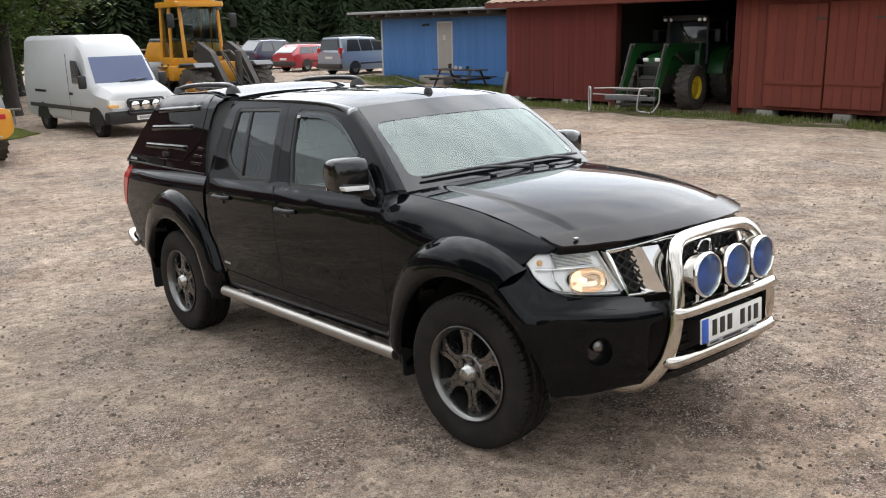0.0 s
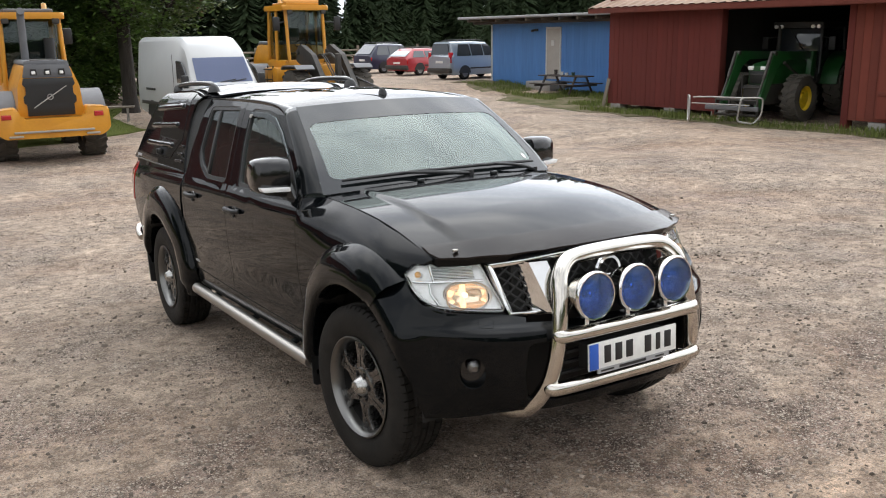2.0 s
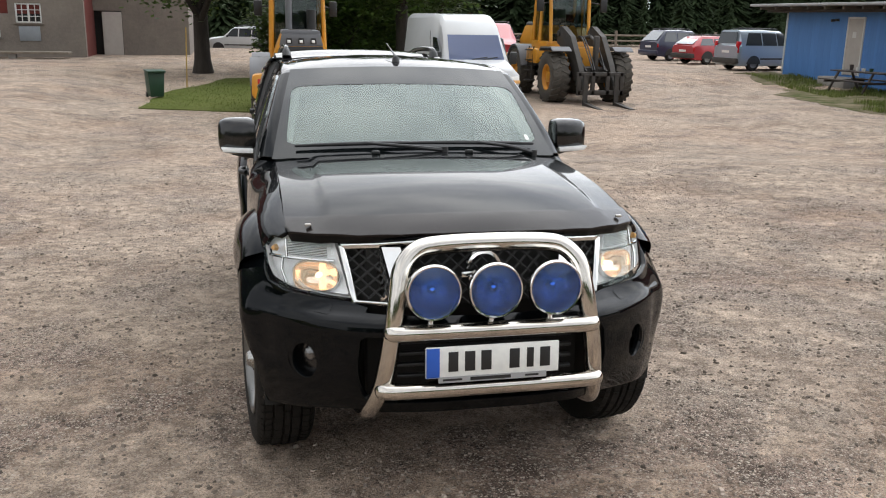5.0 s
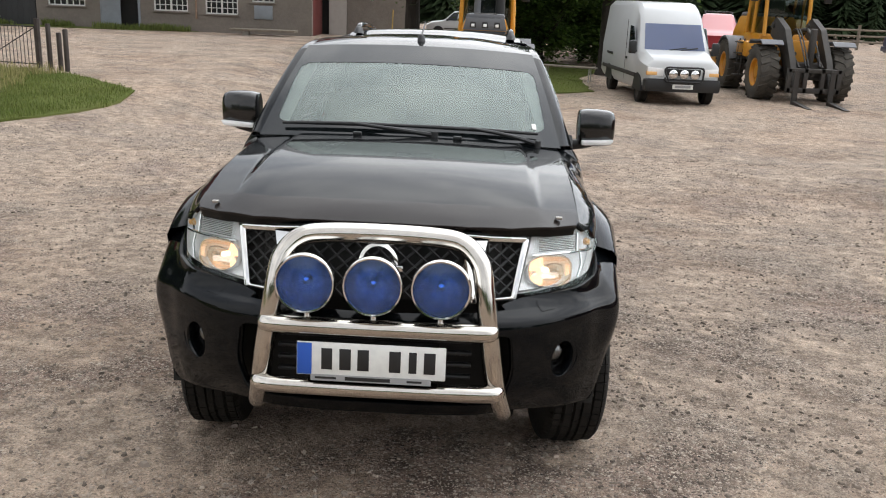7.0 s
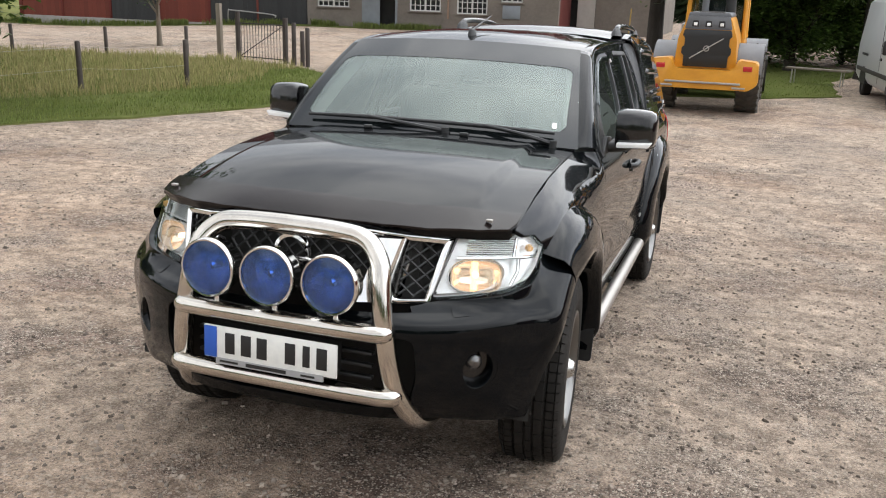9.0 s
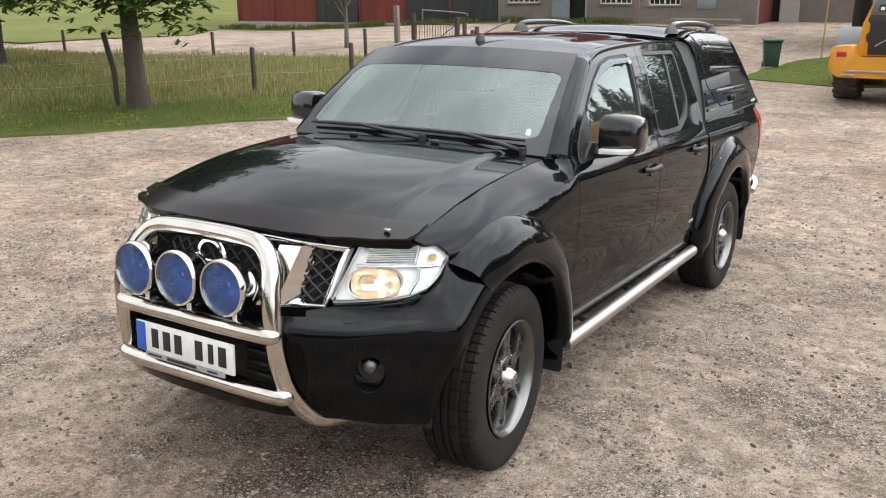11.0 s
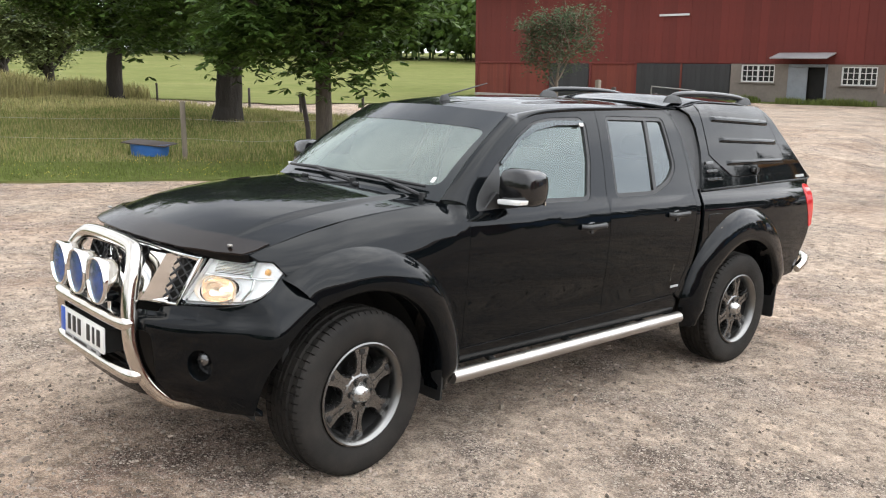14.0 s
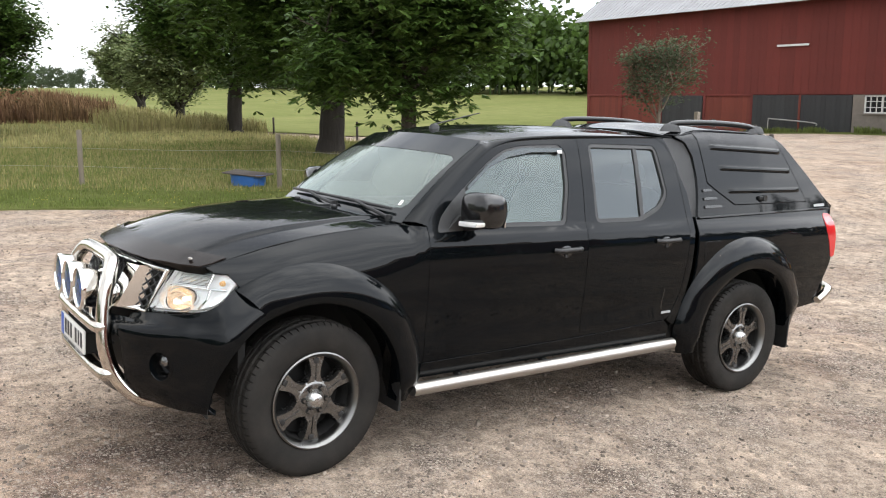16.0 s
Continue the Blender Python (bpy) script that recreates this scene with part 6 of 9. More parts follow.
def pebbles(name, n, seed):
    """Loose stones lying on the gravel round the pickup."""
    rng = np.random.default_rng(seed)
    verts, faces = [], []
    base = [(1, 0, 0), (0, 1, 0), (-1, 0, 0), (0, -1, 0), (0.7, 0, 0.7), (0, 0.6, 0.75), (-0.6, 0, 0.7), (0, -0.7, 0.65)]
    quads = [(0, 1, 5, 4), (1, 2, 6, 5), (2, 3, 7, 6), (3, 0, 4, 7), (4, 5, 6, 7)]
    for _ in range(n):
        r = 0.8 + 10.5 * rng.random() ** 0.8
        a = rng.random() * 2 * math.pi
        x, y = r * math.cos(a), 0.5 + r * math.sin(a)
        if noise.noise(Vector((x * 1.4, y * 1.4, 7))) + 0.6 * noise.noise(Vector((x * 4, y * 4, 5))) < rng.random() * 1.2 - 0.75:
            continue
        s = 0.0045 + 0.013 * rng.random() ** 3 + (0.012 if rng.random() < 0.006 else 0)
        t = rng.random() * 6.28
        k = len(verts)
        z = ground_z(x, y) + 0.012 * noise.noise(Vector((x * 0.6, y * 0.6, 0))) + 0.006 * noise.noise(Vector((x * 2.1, y * 2.1, 3)))
        c, sn = math.cos(t), math.sin(t)
        j = np.tile(0.65 + 0.7 * rng.random(4), 2) * (0.9 + 0.2 * rng.random(8))
        for i, (px, py, pz) in enumerate(base):
            q = s * j[i]
            verts.append((x + (px * c - py * sn * 0.7) * q, y + (px * sn + py * c * 0.7) * q, z - 0.003 + pz * q))
        faces += [tuple(k + i for i in q) for q in quads]
    return tagged(raw(name, verts, faces, M_STONE), "small loose grey and brown gravel stones", "gravel", kind="stuff")


pebbles("gravel_stones", 150000, 11)
blades("barn_weeds", 5000, (-41, 39.0, -13.5, 40.85), 0.30, 0.02, M_BLADE, 15, lambda x, y: noise.noise(Vector((x * 0.5, y * 0.8, 3))) > 0.0 and y > 39.6, "tufts of weeds along the barn foot")
M_WEED = material("reddish_weeds", (0.125, 0.062, 0.040), 0.9, 0, (0.165, 0.115, 0.058), 0.3, 0.6, island=0.45, spec=0.05)
blades("tall_weeds", 26000, (-64, -6, -44, 15), 1.15, 0.03, M_WEED, 9, lambda x, y: y < 11.5 + 2.5 * noise.noise(Vector((x * 0.3, 0, 2))) and noise.noise(Vector((x * 0.25, y * 0.25, 6))) > -0.28 - 0.05 * (11 - y), "tall reddish-brown dock and weeds", 0.5)
blades("green_weeds", 9000, (-60, 4, -36, 16), 0.75, 0.03, M_DRY, 10, lambda x, y: y > 9 - 0.1 * (x + 40) and noise.noise(Vector((x * 0.3, y * 0.3, 9))) > -0.05, "tufts of tall green and straw-coloured weeds", 0.5)


def flowers(name, n, seed):
    """Yellow flower heads standing just above the mown verge."""
    rng = np.random.default_rng(seed)
    verts, faces = [], []
    while len(faces) < n * 2:
        x, y = -16 + 7 * rng.random(), 0.5 + 6.5 * rng.random()
        if not in_edge(x, y) or noise.noise(Vector((x * 0.8, y * 0.8, 3))) < 0.0:
            continue
        z, k, r = ground_z(x, y) + 0.06 + 0.07 * rng.random(), len(verts), 0.010 + 0.008 * rng.random()
        verts += [(x - r, y, z), (x, y - r, z + 0.004), (x + r, y, z), (x, y + r, z + 0.004), (x, y, z - 0.006)]
        faces += [(k, k + 1, k + 2, k + 3), (k, k + 4, k + 2)]
    return tagged(raw(name, verts, faces, M_TYELLOW), "small yellow wild flowers in the mown verge", "flowers", kind="stuff")


flowers("yellow_flowers", 260, 31)


# ---------------------------------------------------------------- buildings
def wall_pieces(parent, name, x, y0, y1, z0, z1, width, mat, face=-1, thick=0.025, gap=0.004, axis="x", seed=0):
    """Upright boards side by side, each a part of its own on shared meshes."""
    n = max(1, int(round((y1 - y0) / width)))
    w = (y1 - y0) / n
    bm = B()
    if axis == "x":
        box(bm, (0, gap / 2, 0), (face * thick, w - gap / 2, z1 - z0), 0.004, seg=1)
    else:
        box(bm, (gap / 2, 0, 0), (w - gap / 2, face * thick, z1 - z0), 0.004, seg=1)
    first = part(name, bm, mat, parent, smooth=0)
    rng = random.Random(seed)
    for k in range(n):
        ob = first if k == 0 else new(name, first.data)
        ob.parent = parent
        d = rng.uniform(-0.003, 0.003)
        ob.location = (x + d, y0 + k * w, z0) if axis == "x" else (y0 + k * w, x + d, z0)


G = -0.22
GS = -0.46
# red shed with the open bay
SHED = thing("red_shed", Matrix(), "long falu-red wooden shed with an open bay, raised on stones", "shed")
bm = B()
box(bm, (17.55, 13.8, -0.3), (17.75, 18.1, 2.6))
box(bm, (17.55, 18.0, -0.3), (26, 18.2, 3.2))
box(bm, (17.55, -3.0, -0.24), (17.75, 9.7, 2.6))
box(bm, (25.8, -3.0, -0.5), (26, 18.1, 3.0))
box(bm, (17.55, -3.2, -0.5), (26, -3.0, 3.2))
part("wall", bm, M_FALU, SHED)
bm = B()
box(bm, (17.6, 9.0, 2.50), (18.0, 14.0, 2.66))
box(bm, (17.5, 13.68, GS), (17.75, 13.86, 2.6), 0.01)
box(bm, (17.5, 9.68, GS), (17.75, 9.86, 2.6), 0.01)
part("bay_frame", bm, M_FALU, SHED)
# added lining whose near-black colour carries the shade of the open bay
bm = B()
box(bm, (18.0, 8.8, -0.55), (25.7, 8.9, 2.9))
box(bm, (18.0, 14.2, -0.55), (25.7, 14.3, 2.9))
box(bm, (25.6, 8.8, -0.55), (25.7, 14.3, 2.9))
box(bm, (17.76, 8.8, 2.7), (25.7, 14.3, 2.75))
part("bay_lining", bm, M_INSHADE, SHED)
bm = B()
for k in range(60):
    y0 = -3.6 + k * 0.37
    for j, (a, b) in enumerate(((0.0, 0.12), (0.12, 0.245), (0.245, 0.37))):
        z = (0.0, 0.035, 0.018)[j]
        vs = [bm.verts.new(p) for p in ((16.95, y0 + a, 2.66 + z), (16.95, y0 + b, 2.66 + (0.035, 0.018, 0.0)[j]), (21.8, y0 + b, 4.3 + (0.035, 0.018, 0.0)[j]), (21.8, y0 + a, 4.3 + z))]
        bm.faces.new(vs)
vs = [bm.verts.new(p) for p in ((21.8, -3.6, 4.3), (26.6, -3.6, 2.8), (26.6, 18.6, 2.8), (21.8, 18.6, 4.3))]
bm.faces.new(vs)
part("roof", bm, M_RUSTROOF, SHED, "rusty corrugated roof sheets", smooth=0)
bm = boxed((16.98, -3.6, 2.50), (17.03, 18.6, 2.66), 0.005)
part("eaves_board", bm, M_FALU2, SHED)
wall_pieces(SHED, "board", 17.55, 13.86, 18.15, -0.3, 2.6, 0.2, M_FALU, seed=1)
wall_pieces(SHED, "board", 17.55, 3.0, 9.68, -0.24, 2.6, 0.22, M_FALU2, seed=2)
for y0, y1, dz in ((5.98, 7.36, 0.0), (7.40, 8.90, -0.03)):
    leaf = part("shed_door", boxed((17.44, y0, -0.13 + dz), (17.50, y1, 2.36 + dz), 0.01), M_FALU2, SHED, "faded red plank door leaf")
    wall_pieces(leaf, "door_plank", 17.44, y0 + 0.005, y1 - 0.005, -0.12 + dz, 2.35 + dz, 0.23, M_FALU2, seed=int(y0 * 10))
    part("door_batten", boxed((17.395, y0 + 0.03, 0.42 + dz), (17.42, y1 - 0.03, 0.52 + dz), 0.005), M_FALU2, leaf)
    part("hinge", boxed((17.395, y0 + 0.02, 1.95), (17.415, y0 + 0.30, 1.99), 0.003), M_MDARK, leaf)
for y in (3.2, 5.0, 6.9, 8.9, 13.7, 15.5, 17.8):
    part("foundation_stone", boxed((17.52, y - 0.2, GS - 0.12), (17.9, y + 0.25, -0.25), 0.05), M_CONCRETE, SHED)
part("leaning_board", box(B(), (0, 0, 0), (0.03, 0.14, 0.95), 0.004, Matrix.Translation((17.32, 18.12, GS)) @ Matrix.Rotation(radians(7), 4, "Y") @ Matrix.Rotation(radians(8), 4, "X")), M_WOOD, SHED)

# blue hut
HUT = thing("blue_hut", Matrix(), "low blue sheet-clad hut with a beige door and flat roof", "hut")
part("wall", boxed((22.02, 19.5, G - 0.3), (28, 30.78, 2.45)), M_BLUEWALL, HUT)
wall_pieces(HUT, "cladding_sheet", 22.02, 19.6, 25.85, -0.12, 2.28, 0.16, M_BLUEWALL, thick=0.018, seed=3)
wall_pieces(HUT, "cladding_sheet", 22.02, 26.85, 30.75, -0.12, 2.28, 0.42, M_BLUEWALL, thick=0.012, seed=4)
part("corner_trim", boxed((21.98, 30.75, -0.15), (22.08, 30.84, 2.3), 0.005), M_WINWHITE, HUT)
door_b = part("door", boxed((21.99, 25.92, 0.02), (22.05, 26.78, 2.10), 0.01), M_BEIGEDOOR, HUT)
bm = B()
for a, b in (((21.97, 25.86, 0.0), (22.05, 25.93, 2.16)), ((21.97, 26.77, 0.0), (22.05, 26.84, 2.16)), ((21.97, 25.86, 2.10), (22.05, 26.84, 2.17))):
    box(bm, a, b, 0.004)
part("door_frame", bm, M_WINWHITE, door_b)
part("notice", boxed((21.975, 26.28, 1.4), (21.985, 26.48, 1.62)), M_WINWHITE, door_b)
part("door_handle", cyl(B(), (21.93, 26.68, 1.05), (21.99, 26.68, 1.05), 0.015, seg=8), M_GALV, door_b)
part("door_step", boxed((21.2, 25.6, G - 0.3), (22.0, 27.2, -0.06), 0.02), M_CONCRETE, HUT)
part("fascia", boxed((21.5, 19.0, 2.34), (28.4, 31.6, 2.44), 0.01), M_DARKWOOD, HUT)
for k in range(12):
    rafter = boxed((21.0, 19.4 + k * 1.08, 2.44), (22.2, 19.48 + k * 1.08, 2.56))
    part("rafter_end", rafter, M_WOOD, HUT)
part("roof", boxed((20.9, 18.6, 2.57), (28.6, 32.0, 2.67), 0.02), M_GREYMETAL, HUT, "pale grey flat metal roof")
bm = cyl(B(), (21.8, 27.6, 2.02), (21.98, 27.6, 2.05), 0.05, seg=12)
box(bm, (21.86, 27.35, 2.0), (21.98, 27.47, 2.1), 0.01)
part("wall_lamp", bm, M_MDARK, HUT)


def picnic_table(m):
    t = thing("picnic_table", m, "dark-stained wooden picnic table with fixed benches", "table")
    for k in range(5):
        part("top_plank", boxed((-0.36 + 0.145 * k, -1.0, 0.70), (-0.225 + 0.145 * k, 1.0, 0.745), 0.006), M_DARKWOOD, t)
    for s in (-1, 1):
        for k in range(2):
            part("bench_plank", boxed((s * 0.72 - 0.13 + 0.135 * k, -1.0, 0.41), (s * 0.72 - 0.005 + 0.135 * k, 1.0, 0.45), 0.006), M_DARKWOOD, t)
        bm = box(B(), (-0.86, s * 0.7 - 0.03, 0.33), (0.86, s * 0.7 + 0.03, 0.41), 0.005)
        part("bench_beam", bm, M_DARKWOOD, t)
        for q in (-1, 1):
            bm = tube(B(), [(q * 0.28, s * 0.7, 0.70), (q * 0.66, s * 0.7, 0.0)], 0.04, 4)
            part("leg", bm, M_DARKWOOD, t, smooth=0)
    return t


picnic_table(pose(20.65, 23.95, ground_z(20.65, 24.0) + 0.01, 0, 0, 3) @ Matrix.Diagonal((1.0, 1.22, 1.0, 1.0)))
for k, (dy, c, hgt) in enumerate(((-0.5, M_BIN, 0.12), (-0.1, M_WINWHITE, 0.1), (0.2, M_WINWHITE, 0.13), (0.55, M_DARKWOOD, 0.2))):
    b = part("table_pot", lathe(B(), [(0.001, 0), (0.06, 0), (0.075, hgt), (0.065, hgt), (0.05, 0.02), (0.001, 0.02)], pose(20.65, 24.0 + dy, ground_z(20.65, 24.0) + 0.757), 14), c)
    tagged(b, "small pot standing on the picnic table", "pot", "pots on the picnic table")

# the barn
BARN = thing("red_barn", Matrix(), "big falu-red barn over a rendered stone ground floor", "barn")
bm = B()
box(bm, (-40.4, 41.05, 1.7), (-7.6, 41.3, 6.6))
box(bm, (-40.5, 41.0, -1.4), (-40.25, 54, 6.55))
box(bm, (-40.4, 53.8, -1.4), (-7.6, 54, 6.55))
box(bm, (-7.85, 41.3, -1.0), (-7.6, 54, 6.55))
box(bm, (-40.4, 41.05, -0.35), (-27.2, 41.3, 1.7))
part("wall", bm, M_FALU, BARN)
wall_pieces(BARN, "board", 41.05, -40.4, -10.8, 1.72, 6.57, 0.45, M_FALU, axis="y", seed=5)
bm = B()
box(bm, (-40.45, 40.99, 1.62), (-27.2, 41.06, 1.74), 0.01)
for x in (-40.4, -37.4, -34.0, -30.65, -27.35):
    box(bm, (x, 40.98, -0.4), (x + 0.16, 41.06, 1.66), 0.01)
part("timber_frame", bm, M_FALU, BARN)
wall_pieces(BARN, "lower_board", 41.06, -40.3, -34.0, -0.35, 1.62, 0.3, M_FALU2, axis="y", seed=6)
wall_pieces(BARN, "lower_board", 41.06, -30.5, -27.3, -0.35, 1.62, 0.3, M_FALU2, axis="y", seed=7)
part("plinth", boxed((-40.5, 40.97, -1.4), (-27.2, 41.3, -0.34), 0.02), M_CONCRETE, BARN)
for x0, x1 in ((-33.8, -30.7), (-27.2, -24.25), (-24.2, -21.25)):
    d = part("barn_door", boxed((x0, 41.0, -0.85), (x1, 41.08, 1.68), 0.01), M_BLACKDOOR, BARN, "black tarred double door")
    wall_pieces(d, "door_board", 41.0, x0 + 0.02, x1 - 0.02, -0.8, 1.66, 0.28, M_BLACKDOOR, axis="y", seed=int(-x0))
part("door_post", boxed((-24.27, 40.93, -0.85), (-24.16, 41.0, 1.7), 0.005), M_FALU2, BARN)
part("rail_gate", tube(B(), spline([(-25.9, 40.7, -0.5), (-25.9, 40.7, 0.35), (-25.6, 40.7, 0.4), (-23.2, 40.7, 0.25), (-23.0, 40.7, 0.1)], 5), 0.03, 8), M_GALV, BARN)
# rendered ground floor with its openings left free
holes = [(-20.6, -18.75, 0.78, 1.66), (-15.35, -13.67, 0.72, 1.6), (-12.8, -11.2, 0.66, 1.53), (-17.95, -16.1, -1.2, 1.68), (-10.5, -9.4, 1.3, 2.16)]
for x0, x1, top in ((-21.2, -10.8, 1.7), (-10.8, -7.58, 3.2)):
    xs = sorted({x0, x1} | {v for h in holes for v in h[:2] if x0 < v < x1})
    bm = B()
    for a, b in zip(xs, xs[1:]):
        zs = [-1.2]
        cut = sorted((h[2], h[3]) for h in holes if h[0] <= (a + b) / 2 <= h[1])
        for lo, hi in cut:
            if lo > zs[-1]:
                box(bm, (a, 40.96, zs[-1]), (b, 41.3, lo))
            zs.append(hi)
        if zs[-1] < top:
            box(bm, (a, 40.96, max(zs)), (b, 41.3, top))
    bmesh.ops.remove_doubles(bm, verts=bm.verts, dist=0.001)
    part("rendered_wall", bm, M_RENDER, BARN)


def barn_window(x0, x1, z0, z1, nx=5, nz=3):
    bm = B()
    for a, b in (((x0, z0), (x1, z0 + 0.06)), ((x0, z1 - 0.06), (x1, z1)), ((x0, z0), (x0 + 0.06, z1)), ((x1 - 0.06, z0), (x1, z1)), (((x0 + x1) / 2 - 0.04, z0), ((x0 + x1) / 2 + 0.04, z1))):
        box(bm, (a[0], 40.98, a[1]), (b[0], 41.06, b[1]), 0.006)
    w = part("window", bm, M_WINWHITE, BARN, "white small-paned window")
    bm = B()
    for k in range(1, nx + 1):
        x = x0 + (x1 - x0) * k / (nx + 1)
        box(bm, (x - 0.016, 41.0, z0 + 0.05), (x + 0.016, 41.05, z1 - 0.05))
    for k in range(1, nz):
        z = z0 + (z1 - z0) * k / nz
        box(bm, (x0 + 0.05, 41.0, z - 0.016), (x1 - 0.05, 41.05, z + 0.016))
    part("glazing_bars", bm, M_WINWHITE, w)
    part("pane", boxed((x0, 41.055, z0), (x1, 41.07, z1)), M_WINDARK, w)
    part("sill", boxed((x0 - 0.08, 40.88, z0 - 0.07), (x1 + 0.08, 41.0, z0), 0.01), M_RENDER, w)


barn_window(-20.6, -18.75, 0.78, 1.66)
barn_window(-15.35, -13.67, 0.72, 1.6)
barn_window(-12.8, -11.2, 0.66, 1.53)
barn_window(-10.5, -9.4, 1.3, 2.16, 3)
dd = part("stable_door", boxed((-17.93, 40.90, -0.75), (-17.0, 40.96, 1.55), 0.01), M_GREYDOOR, BARN, "half-open grey plank door")
part("door_frame", box(box(box(B(), (-18.02, 40.93, -0.8), (-17.92, 41.1, 1.7), 0.01), (-16.15, 40.93, -0.8), (-16.03, 41.1, 1.7), 0.01), (-18.02, 40.93, 1.56), (-16.03, 41.1, 1.70), 0.01), M_GREYDOOR, dd)
# near-black plate put in for the shade behind the half-open door
part("passage", boxed((-18, 41.25, -0.9), (-16, 41.3, 1.7)), M_INSHADE, BARN)
part("door_canopy", box(B(), (-18.6, -0.1, 0), (-15.7, 0.95, 0.06), 0.01, Matrix.Translation((0, 40.1, 1.98)) @ Matrix.Rotation(radians(14), 4, "X")), M_GREYMETAL, BARN)
part("hatch", boxed((-10.4, 40.92, 0.5), (-9.5, 40.96, 1.15), 0.01), M_GREYDOOR, BARN)
part("down_pipe", tube(B(), [(-13.25, 40.9, 2.0), (-13.25, 40.9, 0.4)], 0.05, 10), M_RUSTROOF, BARN)
bm = B()
box(bm, (-11.2, 39.2, -0.02), (-8.1, 40.2, 0.08), 0.01)
part("loading_ramp", bm, M_WOOD, BARN)
part("ramp_post", boxed((-10.6, 39.3, -0.6), (-10.3, 39.6, -0.02)), M_CONCRETE, BARN)
part("wall_board", boxed((-25.8, 40.93, 4.25), (-23.9, 41.0, 4.36), 0.005), M_WINWHITE, BARN)
bm = B()
for y, turn, lo, hi in ((40.4, 33, -0.02, 8.2), (54.6, -33, -8.2, 0.0)):
    box(bm, (-41.2, lo, 0), (-6.65, hi, 0.03), 0, Matrix.Translation((0, y, 6.5)) @ Matrix.Rotation(radians(turn), 4, "X"))
barn_roof = part("roof", bm, M_GREYMETAL, BARN, "grey standing-seam metal roof", smooth=0)
seam = part("roof_seam", boxed((-0.015, -0.02, 0.03), (0.015, 8.2, 0.06)), M_GREYMETAL, barn_roof, smooth=0)
for k in range(97):
    ob = seam if k == 0 else new("roof_seam", seam.data)
    ob.parent = barn_roof
    ob.matrix_local = Matrix.Translation((-41.2 + k * 0.36, 40.4, 6.5)) @ Matrix.Rotation(radians(33), 4, "X")
part("gable", prism(B(), [(41.0, 6.45), (54.0, 6.45), (47.5, 10.65)], -40.45, -40.25, "yz"), M_FALU, BARN)
part("gable", prism(B(), [(41.0, 6.45), (54.0, 6.45), (47.5, 10.65)], -7.85, -7.6, "yz"), M_FALU, BARN)

# the rendered house beside the barn
HOUSE = thing("rendered_house", Matrix(), "old grey-rendered farm building with a dark doorway", "house")
bm = B()
for a, b in (((-8.1, 44, -0.9), (-7.8, 44.3, 5.2)), ((-6.27, 44, -0.9), (-3.1, 44.3, 5.2)), ((-7.8, 44, 1.9), (-6.27, 44.3, 5.2)), ((-3.4, 44.3, -0.9), (-3.1, 54, 5.2)), ((-8.1, 44.3, -0.9), (-7.9, 54, 5.2))):
    box(bm, a, b)
bmesh.ops.remove_doubles(bm, verts=bm.verts, dist=0.001)
part("wall", bm, M_RENDER, HOUSE)
# near-black plate stands for the shade inside this doorway
part("doorway", boxed((-7.8, 44.25, -0.9), (-6.27, 44.3, 1.9)), M_INSHADE, HOUSE)
part("door", boxed((-7.2, 43.98, -0.3), (-6.29, 44.05, 1.85)), M_BEIGEDOOR, HOUSE)
part("roof", prism(B(), [(43.4, 5.1), (49, 8.6), (54.6, 5.1), (49, 8.4)], -8.2, -2.7, "yz"), M_RUSTROOF, HOUSE)


# ---------------------------------------------------------------- wheels of machines and cars
def big_tyre(R, W, seg=60):
    prof = [(R * 0.52, -W * 0.42), (R * 0.62, -W * 0.5), (R * 0.85, -W * 0.5), (R * 0.95, -W * 0.46), (R * 0.985, -W * 0.3), (R * 0.985, -0.02), (R * 0.985, 0.02), (R * 0.985, W * 0.3), (R * 0.95, W * 0.46), (R * 0.85, W * 0.5), (R * 0.62, W * 0.5), (R * 0.52, W * 0.42)]
    return lathe(B(), prof, None, seg)


